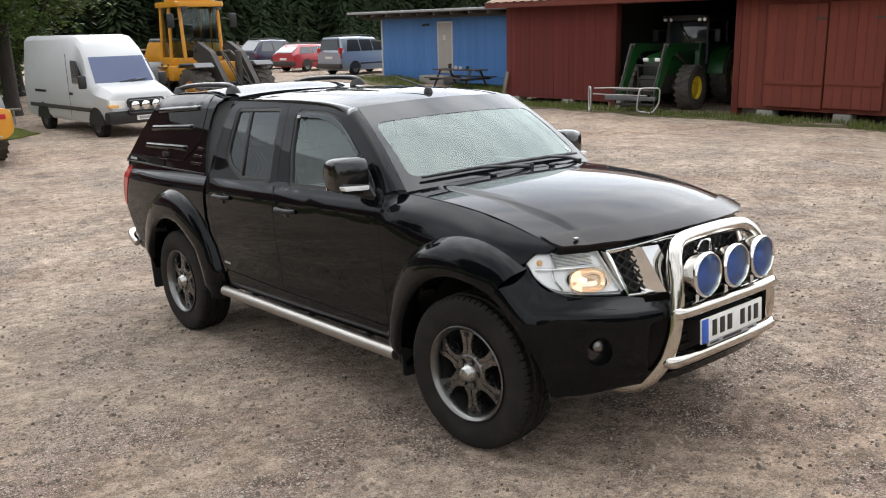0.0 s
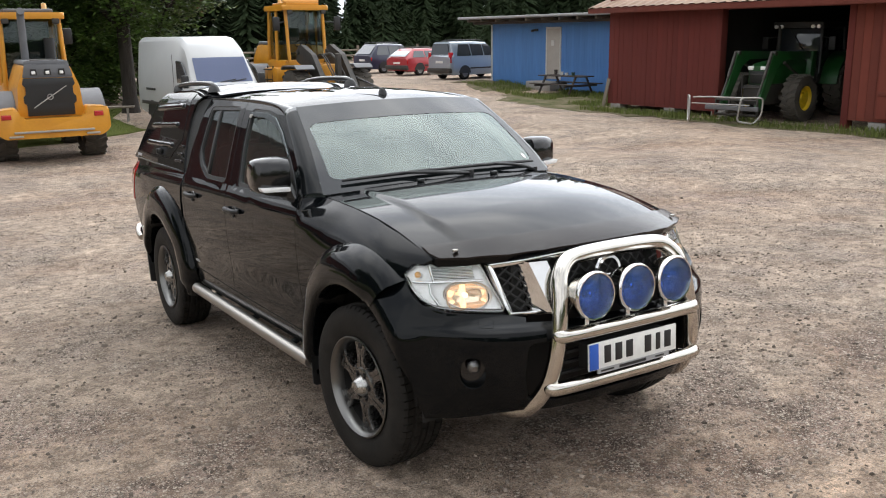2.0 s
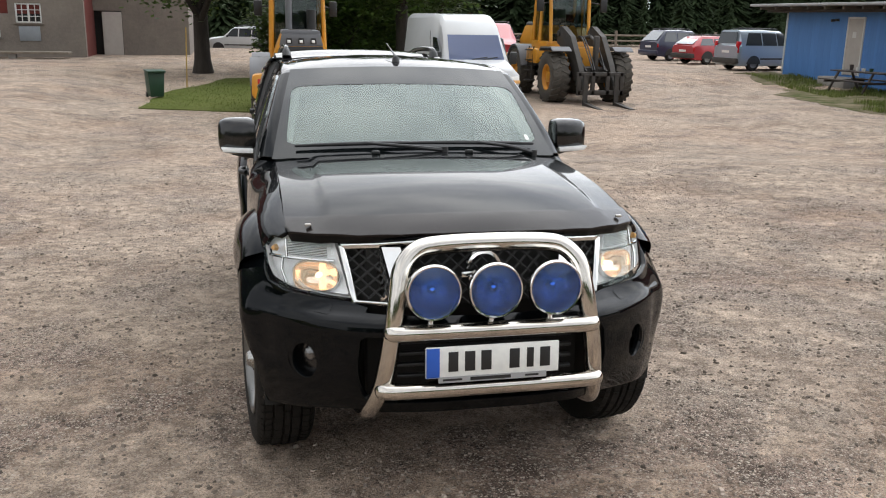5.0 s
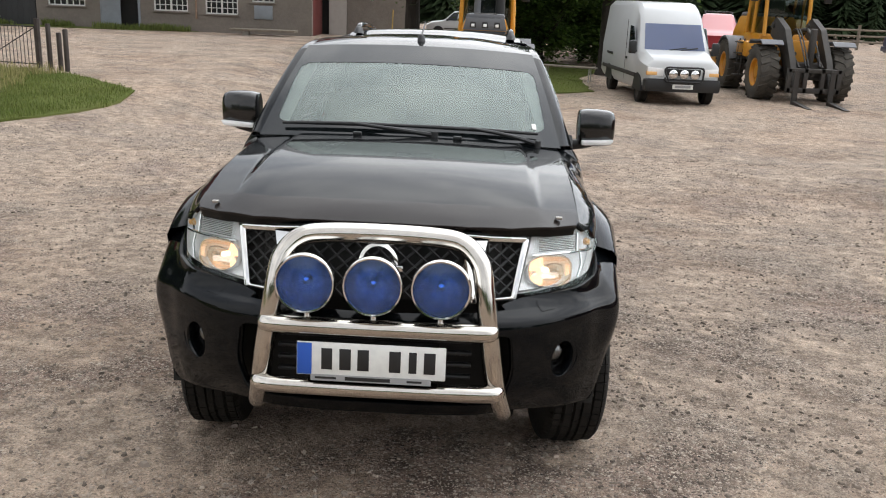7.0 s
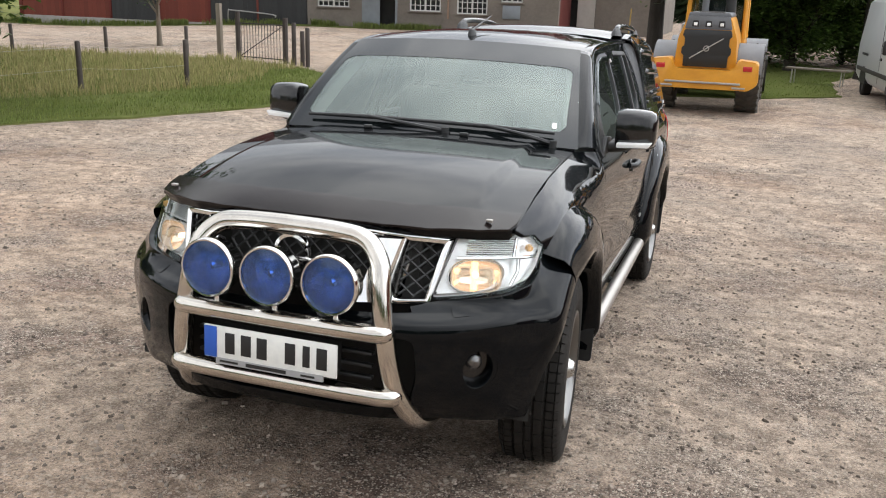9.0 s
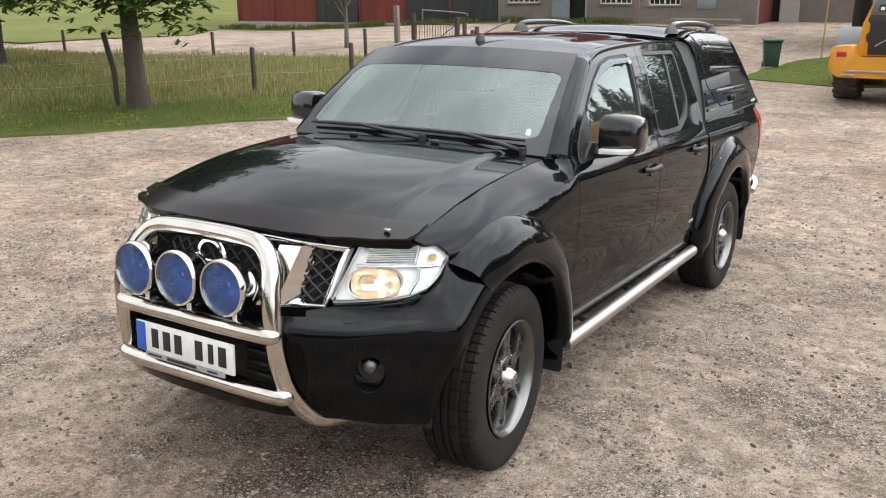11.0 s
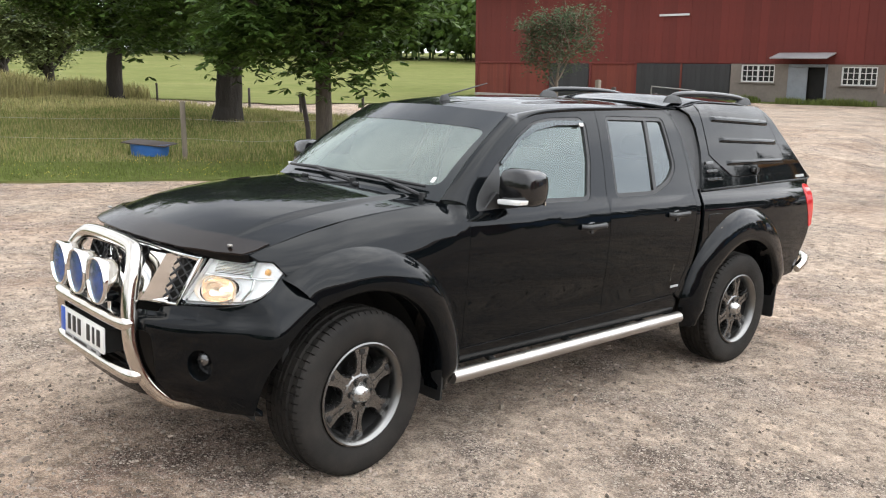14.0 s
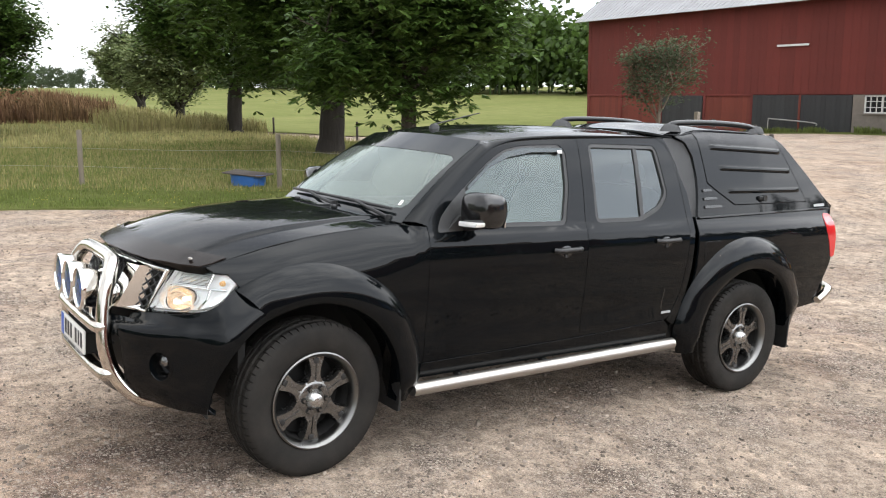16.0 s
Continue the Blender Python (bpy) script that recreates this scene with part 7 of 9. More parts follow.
def machine_wheel(parent, p, R, W, sd, mat_t, mat_r, rimr=0.52):
    w = new("wheel")
    w.parent = parent
    w.matrix_local = Matrix.Translation(p) @ Matrix.Rotation(sd * math.pi / 2, 4, "Y")
    tyre = part("tyre", big_tyre(R, W), mat_t, w, smooth=35)
    n = 20
    lug = None
    for k in range(n):
        for s in (-1, 1):
            a = 2 * math.pi * (k + (0.5 if s > 0 else 0)) / n
            if lug is None:
                lug = part("lug", boxed((-0.03, -R * 0.075, -W * 0.25), (R * 0.03, R * 0.075, W * 0.24), 0.0), mat_t, tyre, smooth=0)
                ob = lug
            else:
                ob = new("lug", lug.data)
                ob.parent = tyre
            ob.matrix_local = Matrix.Rotation(a, 4, "Z") @ Matrix.Translation((R * 0.985, 0, s * W * 0.26)) @ Matrix.Rotation(s * radians(22), 4, "X")
    r = R * rimr
    bm = lathe(B(), [(r, W * 0.42), (r * 0.92, W * 0.40), (r * 0.85, W * 0.22), (r * 0.45, W * 0.20), (r * 0.40, W * 0.32), (r * 0.12, W * 0.34), (0.001, W * 0.34)], None, 36)
    for k in range(8):
        a = 2 * math.pi * k / 8
        cyl(bm, (r * 0.6 * math.cos(a), r * 0.6 * math.sin(a), W * 0.2), (r * 0.6 * math.cos(a), r * 0.6 * math.sin(a), W * 0.26), 0.025, seg=6)
    part("rim", bm, mat_r, w)
    bm = lathe(B(), [(r, -W * 0.42), (r * 0.85, -W * 0.2), (0.001, -W * 0.2)], None, 24)
    part("rim_inside", bm, mat_r, w)
    return w


def wheel_loader(m, label, fork):
    """A wheel loader; its front looks along +y."""
    L = thing("wheel_loader", m, label, "wheel loader", "wheel loaders in the yard")
    for y in (1.4, -1.4):
        for s in (-1, 1):
            machine_wheel(L, (s * 0.88, y, 0.66), 0.66, 0.46, s, M_BIGTYRE, M_YELLOW)
    bm = B()
    cyl(bm, (-0.8, 1.4, 0.66), (0.8, 1.4, 0.66), 0.14, seg=12)
    cyl(bm, (-0.8, -1.4, 0.66), (0.8, -1.4, 0.66), 0.14, seg=12)
    box(bm, (-0.4, -2.2, 0.55), (0.4, 2.0, 0.95), 0.03)
    part("chassis", bm, M_MDARK, L)
    # engine cover at the rear, tapering to the top
    bm = prism(B(), rounded([(-0.62, 0.95), (0.62, 0.95), (0.58, 1.55), (0.42, 1.98), (-0.42, 1.98), (-0.58, 1.55)], 0.06), -2.5, -0.55, "xz", 0.03)
    hoodp = part("engine_cover", bm, M_YELLOW, L)
    bm = prism(B(), rounded([(-0.43, 1.97), (0.43, 1.97), (0.40, 2.06), (-0.40, 2.06)], 0.03), -2.46, -0.6, "xz", 0.02)
    part("cover_top", bm, M_MGREY, hoodp, "grey top cover")
    bm = boxed((-0.25, -2.2, 2.055), (0.25, -1.6, 2.075), 0.005)
    part("vent_grid", bm, M_MDARK, hoodp)
    bm = prism(B(), rounded([(-0.44, 0.98), (0.44, 0.98), (0.44, 1.2), (0.49, 1.24), (0.49, 1.36), (0.44, 1.4), (0.44, 1.55), (0.49, 1.6), (0.46, 1.72), (-0.46, 1.72), (-0.49, 1.6), (-0.44, 1.55), (-0.44, 1.4), (-0.49, 1.36), (-0.49, 1.24), (-0.44, 1.2)], 0.015), -2.545, -2.49, "xz", 0.006)
    gr = part("rear_grille", bm, M_BLACK, hoodp, "black mesh radiator grille")
    bm = tube(B(), [(-0.32, -2.552, 1.14), (0.32, -2.552, 1.56)], 0.011, 6)
    part("diagonal_bar", bm, M_GALV, gr)
    bm = lathe(B(), [(0.04, 0), (0.045, 0.012), (0.058, 0.012), (0.062, 0)], Matrix.Translation((0, -2.548, 1.35)) @ Matrix.Rotation(radians(90), 4, "X"), 24)
    part("ring_emblem", bm, M_GALV, gr, "plain ring emblem")
    part("lamp_panel", prism(B(), rounded([(-0.47, 1.73), (0.47, 1.73), (0.41, 1.99), (-0.41, 1.99)], 0.03), -2.512, -2.44, "xz", 0.012), M_MGREY, hoodp, "grey panel behind the lamps")
    for x in (-0.26, 0, 0.26):
        part("cover_lamp", prism(B(), rounded([(x - 0.07, 1.78), (x + 0.07, 1.78), (x + 0.055, 1.9), (x - 0.055, 1.9)], 0.01), -2.53, -2.47, "xz"), M_BLACK, hoodp)
        part("lamp_glass", boxed((x - 0.035, -2.54, 1.80), (x + 0.035, -2.525, 1.86), 0.006), M_REFLECT, hoodp)
    # counterweight
    bm = prism(B(), rounded([(-1.08, 0.68), (-0.9, 0.55), (0.9, 0.55), (1.08, 0.68), (1.06, 1.12), (0.66, 1.16), (0.58, 0.94), (-0.58, 0.94), (-0.66, 1.16), (-1.06, 1.12)], 0.06), -2.72, -2.2, "xz", 0.04)
    cw = part("counterweight", bm, M_YELLOW, L)
    for s in (-1, 1):
        part("rear_lamp", boxed((s * 0.86 - 0.09, -2.735, 0.94), (s * 0.86 + 0.09, -2.71, 1.04), 0.01), M_RED, cw, "red rear lamp")
        part("step_plate", boxed((s * 0.72 - 0.13, -2.75, 0.58), (s * 0.72 + 0.13, -2.70, 0.62), 0.01), M_GALV, cw)
    part("tow_bar", boxed((-0.75, -2.76, 0.66), (0.75, -2.71, 0.70), 0.008), M_GALV, cw)
    # fenders
    for s in (-1, 1):
        for y, mm in ((-1.4, M_MGREY),) if fork else ((-1.4, M_MGREY), (1.4, M_MGREY)):
            pts = arc(y, 0.66, 0.78, 15 if y < 0 else 40, 165 if y < 0 else 140, 14)
            pin = arc(y, 0.66, 0.73, 165 if y < 0 else 140, 15 if y < 0 else 40, 14)
            bm = prism(B(), pts + pin, s * 0.60, s * 1.12, "yz")
            part("fender", bm, mm, L)
        bm = B()
        for k in range(4):
            box(bm, (s * 0.86, -0.55, 0.45 + 0.28 * k), (s * 1.06, -0.15, 0.48 + 0.28 * k), 0.004)
        for y in (-0.55, -0.15):
            tube(bm, [(s * 0.98, y, 0.45), (s * 0.92, y, 1.4)], 0.02, 6)
        part("ladder", bm, M_MDARK, L)
        bm = boxed((s * 0.55, -0.75, 0.95), (s * 0.95, 0.15, 1.35), 0.05)
        part("side_box", bm, M_YELLOW, L)
    # cab
    cab = new("cab")
    cab.parent = L
    if fork:
        cab.matrix_local = Matrix.Translation((0, -0.5, 0))
    bm = B()
    box(bm, (-0.66, -0.70, 1.25), (0.66, 0.62, 1.55), 0.04)
    part("cab_base", bm, M_YELLOW, cab)
    for s in (-1, 1):
        for (a, b) in (((0.62, -0.66, 1.5), (0.58, -0.56, 2.92)), ((0.64, 0.0, 1.5), (0.60, 0.0, 2.92)), ((0.55, 0.68, 1.5), (0.56, 0.55, 2.92))):
            part("cab_pillar", tube(B(), [(s * a[0], a[1], a[2]), (s * b[0], b[1], b[2])], 0.05, 8), M_YELLOW, cab)
    bm = boxed((-0.60, -0.58, 1.55), (0.60, 0.58, 2.9), 0.05)
    g = part("cab_glass", bm, M_CABGLASS, cab)
    g.visible_shadow = False
    bm = boxed((-0.27, -0.42, 1.4), (0.27, 0.1, 1.75), 0.06)
    box(bm, (-0.25, -0.48, 1.7), (0.25, -0.36, 2.45), 0.05)
    part("operator_seat", bm, M_BLACK, cab)
    bm = tube(B(), [(0, 0.45, 1.4), (0, 0.25, 2.0)], 0.04, 8)
    tube(bm, [(0.17 * math.cos(k * 0.3), 0.25 + 0.12 * math.sin(k * 0.3), 2.0 + 0.09 * math.sin(k * 0.3)) for k in range(22)], 0.014, 6)
    part("steering_column", bm, M_BLACK, cab)
    bm = prism(B(), rounded([(-0.70, -0.72), (0.70, -0.72), (0.70, 0.72), (-0.70, 0.72)], 0.1), 2.90, 3.04, "xy", 0.03)
    part("cab_roof", bm, M_YELLOW, cab)
    bm = boxed((-0.5, -0.5, 3.04), (0.5, 0.5, 3.12), 0.03)
    part("roof_cap", bm, M_MGREY if not fork else M_YELLOW, cab)
    if fork:
        part("light_bar", boxed((-0.52, 0.25, 3.12), (0.52, 0.45, 3.22), 0.03), M_AMBER, cab, "orange warning light bar")
    for s in (-1, 1):
        for y in (0.74, -0.74):
            part("work_lamp", box(B(), (s * 0.5 - 0.07, y - 0.04, 2.80), (s * 0.5 + 0.07, y + 0.04, 2.91), 0.015), M_MDARK, cab)
        bm = tube(B(), [(s * 0.62, 0.6, 2.6), (s * 0.92, 0.75, 2.55)], 0.015, 6)
        box(bm, (s * 0.92 - 0.1, 0.70, 2.35), (s * 0.92 + 0.1, 0.78, 2.72), 0.03)
        part("cab_mirror", bm, M_BLACK, cab)
    part("beacon", lathe(B(), [(0.001, 0.14), (0.05, 0.13), (0.06, 0.0)], Matrix.Translation((0.35, -0.3, 3.11)), 14), M_AMBER, cab)
    # exhaust
    bm = tube(B(), spline([(-0.22, -1.05, 2.0), (-0.22, -1.05, 2.4), (-0.22, -1.07, 2.95), (-0.22, -1.2, 3.05)], 5), 0.075, 14)
    if fork:
        bm.transform(Matrix.Translation((0, -0.55, 0)))
    part("exhaust_pipe", bm, M_MGREY, L)
    back = -0.55 if fork else 0.0
    part("air_cleaner", cyl(B(), (0.3, -0.9 + back, 2.02), (0.3, -0.9 + back, 2.5), 0.11, seg=16), M_BLACK, L)
    # front frame and lift arms
    bm = boxed((-0.42, 0.75, 0.8), (0.42, 1.5, 1.45), 0.06)
    part("front_frame", bm, M_YELLOW, L)
    arms = new("lift_arms")
    arms.parent = L
    side = [(0.85, 1.55), (1.0, 1.78), (1.6, 1.50), (2.35, 0.75), (2.55, 0.42), (2.40, 0.34), (2.1, 0.62), (1.5, 1.20)]
    if fork:
        side = [(0.50, 1.55), (0.66, 1.92), (0.85, 1.98), (1.55, 1.72), (2.20, 1.00), (2.56, 0.42), (2.38, 0.26), (1.95, 0.62), (1.35, 1.24)]
    for s in (-1, 1):
        bm = prism(B(), rounded(side, 0.05), s * 0.36, s * (0.50 if fork else 0.45), "yz", 0.012)
        part("lift_arm", bm, M_MDARK, arms)
        if fork:
            part("arm_pin", cyl(B(), (s * 0.33, 0.70, 1.78), (s * 0.54, 0.70, 1.78), 0.075, seg=14), M_MDARK, arms)
            part("front_mudguard", prism(B(), rounded([(0.85, 1.34), (0.98, 1.44), (1.78, 1.46), (1.95, 1.36), (1.93, 1.33), (1.77, 1.42), (0.99, 1.40), (0.88, 1.32)], 0.02), s * 0.60, s * 1.12, "yz", 0.008), M_MGREY, L)
        bm = tube(B(), [(s * 0.28, 0.9, 0.95), (s * 0.28, 1.8, 1.15)], 0.055, 10)
        tube(bm, [(s * 0.28, 1.7, 1.13), (s * 0.28, 2.25, 0.85)], 0.03, 8)
        part("lift_ram", bm, M_MDARK, arms)
    bm = tube(B(), [(0, 0.95, 1.65), (0, 1.7, 1.72)], 0.06, 10)
    tube(bm, [(0, 1.7, 1.72), (0, 2.1, 1.55)], 0.035, 8)
    box(bm, (-0.06, 2.0, 0.75), (0.06, 2.2, 1.75), 0.03)
    tube(bm, [(0.03, 2.1, 0.85), (0.03, 2.5, 0.7)], 0.04, 8)
    part("tilt_link", bm, M_MDARK, arms)
    for x in (-0.12, 0.14, 0.2):
        part("hose", tube(B(), spline([(x, 1.0, 1.5), (x, 1.5, 1.72), (x * 1.1, 2.1, 1.3), (x, 2.45, 0.9)], 6), 0.018, 6), M_BLACK, arms)
    if fork:
        bm = boxed((-0.62, 2.45, 0.28), (0.62, 2.55, 0.40), 0.01)
        box(bm, (-0.62, 2.45, 0.75), (0.62, 2.55, 0.85), 0.01)
        for x in (-0.58, -0.2, 0.2, 0.58):
            box(bm, (x - 0.05, 2.45, 0.28), (x + 0.05, 2.55, 0.85), 0.01)
        fr = part("fork_carriage", bm, M_MDARK, L)
        for x in (-0.42, 0.42):
            bm = prism(B(), [(2.55, 0.8), (2.60, 0.8), (2.60, 0.10), (3.65, 0.03), (3.65, 0.02), (2.55, 0.02)], x - 0.06, x + 0.06, "yz", 0.006)
            part("fork_tine", bm, M_MDARK, fr)
    else:
        bm = prism(B(), rounded([(2.4, 0.9), (2.5, 0.3), (2.9, 0.05), (3.5, 0.02), (3.5, 0.06), (2.95, 0.12), (2.6, 0.4), (2.55, 1.0)], 0.03), -1.15, 1.15, "yz")
        part("bucket", bm, M_MDARK, arms)
    return L


wheel_loader(pose(0.63, 19.03, ground_z(0.7, 18.5), 0, 0, -2) @ Matrix.Scale(1.02, 4), "yellow wheel loader seen from behind, black grille, parked", False)
wheel_loader(pose(9.55, 23.9, ground_z(9.0, 22.5) - 0.02, 0, 0, 180) @ Matrix.Scale(1.15, 4), "yellow wheel loader with pallet fork lowered, parked", True)


def road_wheel(parent, x, y, r, w, sd, cap):
    k = new("wheel")
    k.parent = parent
    k.matrix_local = Matrix.Translation((x, y, r)) @ Matrix.Rotation(sd * math.pi / 2, 4, "Y")
    part("tyre", lathe(B(), [(r * 0.6, -w / 2), (r * 0.9, -w / 2), (r, -w * 0.38), (r, w * 0.38), (r * 0.9, w / 2), (r * 0.6, w / 2)], None, 32), M_TYRE, k)
    bm = lathe(B(), [(r * 0.62, w * 0.45), (r * 0.5, w * 0.38), (r * 0.2, w * 0.42), (0.001, w * 0.44)], None, 24)
    part("rim", bm, cap, k)


def shell(name, stations, mat, parent, label=""):
    """A car body skinned over cross-sections: (y, [(x, z), ...]) from the nose to the tail, right half mirrored."""
    bm = B()
    rows = []
    for y, half in stations:
        ring = [bm.verts.new((x, y, z)) for x, z in half] + [bm.verts.new((-x, y, z)) for x, z in half[::-1]]
        rows.append(ring)
    n = len(rows[0])
    for a, b in zip(rows, rows[1:]):
        for i in range(n):
            bm.faces.new((a[i], a[(i + 1) % n], b[(i + 1) % n], b[i]))
    bm.faces.new(rows[0])
    bm.faces.new(rows[-1])
    bmesh.ops.remove_doubles(bm, verts=bm.verts, dist=0.0005)
    return part(name, bm, mat, parent, label, smooth=38)


def van(m):
    """A high-roofed panel van; its nose looks along -y."""
    V = thing("panel_van", m, "white high-roof panel van with three driving lamps, parked", "van")
    def sec(y, w, zb, zm, zt, wt):
        return (y, [(w * 0.92, zb), (w, zb + 0.12), (w, zm), (wt, zt - 0.12), (wt * 0.86, zt)])
    shell("body", [sec(-0.98, 0.84, 0.42, 0.92, 1.02, 0.80), sec(-0.90, 0.93, 0.36, 0.95, 1.10, 0.88), sec(-0.45, 0.98, 0.34, 1.02, 1.22, 0.92), sec(-0.05, 0.99, 0.34, 1.12, 1.30, 0.94), sec(0.40, 0.99, 0.34, 1.2, 1.95, 0.84), sec(0.62, 0.99, 0.34, 1.2, 2.22, 0.82), sec(0.95, 0.99, 0.34, 1.2, 2.40, 0.83), sec(1.5, 0.99, 0.34, 1.25, 2.45, 0.86), sec(3.9, 0.98, 0.36, 1.25, 2.45, 0.86), sec(4.25, 0.96, 0.40, 1.25, 2.42, 0.84)], M_VAN, V)
    bm = B()
    f = [(-0.80, -0.04, 1.27), (0.80, -0.04, 1.27), (0.74, 0.375, 1.90), (-0.74, 0.375, 1.90)]
    vs = [bm.verts.new(Vector(p) + Vector((0, -0.03, 0.02))) for p in f]
    bm.faces.new(vs)
    bmesh.ops.extrude_face_region(bm, geom=bm.faces[:])
    part("windscreen", bm, M_VANGLASS, V, "blue-tinted windscreen", smooth=0)
    for s in (-1, 1):
        part("wiper", tube(B(), [(s * 0.15, -0.085, 1.30), (s * 0.15 + 0.45, -0.06, 1.36)], 0.014, 6), M_BLACK, V)
        bm = prism(B(), rounded([(0.08, 1.22), (0.95, 1.22), (0.95, 1.85), (0.55, 1.83)], 0.06), s * 0.955, s * 0.975, "yz")
        part("side_window", bm, M_CARGLASS, V)
        bm = boxed((s * 1.0, -0.04, 1.18), (s * 1.20, 0.08, 1.5), 0.04)
        part("door_mirror", bm, M_BLACK, V)
        part("rub_strip", boxed((s * 0.985, -0.1, 0.62), (s * 1.012, 3.9, 0.72), 0.008), M_MDARK, V)
        part("door_handle", boxed((s * 0.985, 0.95, 1.0), (s * 1.015, 1.12, 1.06), 0.008), M_BLACK, V)
        part("rail_slot", boxed((s * 0.985, 2.7, 1.02), (s * 1.005, 3.45, 1.08), 0.004), M_BLACK, V)
        part("door_seam", boxed((s * 0.984, 1.16, 0.45), (s * 0.994, 1.175, 2.0)), M_MDARK, V)
        lamp = part("headlamp", prism(B(), rounded([(s * 0.50, 0.72), (s * 0.90, 0.74), (s * 0.90, 0.93), (s * 0.50, 0.90)], 0.03), -0.99, -0.86, "xz", 0.01), M_REFLECT, V)
        part("indicator", boxed((s * 0.66, -0.995, 0.735), (s * 0.93, -0.86, 0.83), 0.02), M_AMBER, lamp, "orange indicator")
        for y in (-0.30, 3.05):
            road_wheel(V, s * 0.86, y, 0.33, 0.22, s, M_MDARK)
            bm = prism(B(), arc(y, 0.33, 0.42, 0, 180, 14), s * 0.8, s * 0.993, "yz")
            part("wheel_arch", bm, M_BLACK, V)
    part("front_bumper", prism(B(), rounded([(-0.96, 0.36), (0.96, 0.36), (0.95, 0.66), (-0.95, 0.66)], 0.05), -1.06, -0.75, "xz", 0.04), M_BLACK, V, "black plastic bumper")
    part("grille", boxed((-0.45, -1.0, 0.74), (0.45, -0.95, 0.90), 0.02), M_BLACK, V)
    bm = tube(B(), [(x, -1.10, z) for x, z in rounded([(-0.48, 0.60), (0.48, 0.60), (0.50, 0.94), (-0.50, 0.94)], 0.1)] + [(-0.48 + 0.1, -1.10, 0.60)], 0.025, 8)
    lb = part("lamp_bar", bm, M_BLACK, V)
    for x in (-0.28, 0, 0.28):
        part("driving_lamp", lathe(B(), [(0.001, 0.03), (0.08, 0.025), (0.11, 0.0), (0.10, -0.06), (0.04, -0.1)], Matrix.Translation((x, -1.10, 0.78)) @ Matrix.Rotation(radians(90), 4, "X"), 24), M_CHROME, lb)
    pl = part("number_plate", boxed((-0.26, -1.075, 0.43), (0.26, -1.06, 0.54)), M_WHITE, V)
    part("plate_characters", boxed((-0.2, -1.078, 0.455), (0.2, -1.074, 0.515)), M_GREYPRINT, pl)
    return V


van(pose(5.58, 20.35, ground_z(5.4, 20.5) - 0.03, 0, 0, 4) @ Matrix.Diagonal((1.0, 1.0, 1.05, 1)))


def parked_car(m, label, paint, kind):
    """A parked car; its nose looks along +y, so that its tail is towards the yard."""
    C = thing("parked_car", m, label, "car", "cars parked by the blue hut")
    tall = {"estate": 1.42, "mpv": 1.66, "box": 1.80}[kind]
    def sec(y, w, zb, zm, wt, zt):
        return (y, [(w * 0.94, zb), (w, zb + 0.2), (w, zm), (wt, zt - 0.05), (wt * 0.8, zt)])
    belt = {"estate": 0.92, "mpv": 1.0, "box": 1.08}[kind]
    rear_top = -1.95 if kind == "box" else -1.5
    st = [sec(-2.15, 0.80, 0.35, belt - 0.1, 0.74, belt + 0.02), sec(-2.05, 0.86, 0.25, belt, 0.74, belt + 0.1), sec(rear_top, 0.87, 0.22, belt, 0.62, tall - 0.02), sec(-0.6, 0.88, 0.22, belt, 0.63, tall), sec(0.35, 0.88, 0.22, belt, 0.62, tall - 0.05), sec(1.0, 0.87, 0.22, belt - 0.03, 0.72, belt + 0.06), sec(1.8, 0.84, 0.25, belt - 0.15, 0.72, belt - 0.05), sec(2.15, 0.74, 0.32, belt - 0.3, 0.66, belt - 0.2)]
    shell("body", st, paint, C)
    for s in (-1, 1):
        for y0, y1, cut in ((-1.75, -0.85, 0.25), (-0.78, -0.02, 0.03), (0.05, 0.78, 0.4)):
            top = tall - 0.13
            pts = [(y0 + (cut if y1 < -0.5 else 0.0), top), (y1 - (cut if y0 > 0 else 0.0), top), (y1, belt + 0.04), (y0, belt + 0.04)]
            bm = B()
            P = []
            for d in (0.012, -0.01):
                for y, z in pts:
                    x = 0.88 + (0.63 - 0.88) * (z - belt) / (tall - 0.05 - belt)
                    P.append(bm.verts.new((s * (x + d), y, z)))
            bm.faces.new(P[:4])
            for i in range(4):
                bm.faces.new((P[i], P[(i + 1) % 4], P[4 + (i + 1) % 4], P[4 + i]))
            part("side_window", bm, M_CARGLASS, C)
        for y in (-1.25, 1.3):
            road_wheel(C, s * 0.78, y, 0.31, 0.2, s, M_MGREY if kind != "estate" else M_RIMLIP)
            part("wheel_arch", prism(B(), arc(y, 0.31, 0.37, 0, 180, 14), s * 0.7, s * 0.885, "yz"), M_BLACK, C)
        h = 0.5 if kind == "box" else 0.2
        part("tail_lamp", boxed((s * 0.66, -2.14, belt - 0.28), (s * 0.84, -1.98, belt - 0.28 + h), 0.02), M_RED, C, "red tail lamp")
        part("door_mirror", boxed((s * 0.9, 0.62, belt), (s * 1.03, 0.74, belt + 0.14), 0.03), M_BLACK, C)
        part("roof_bar", tube(B(), [(s * 0.55, -1.5, tall - 0.01), (s * 0.55, -1.4, tall + 0.05), (s * 0.55, 0.1, tall + 0.05), (s * 0.55, 0.2, tall - 0.03)], 0.018, 6), M_BLACK, C)
        part("rub_strip", boxed((s * 0.875, -0.9, 0.5), (s * 0.9, 0.9, 0.57), 0.005), M_MDARK, C)
    bm = B()
    yb, yt = -2.10, rear_top - 0.02
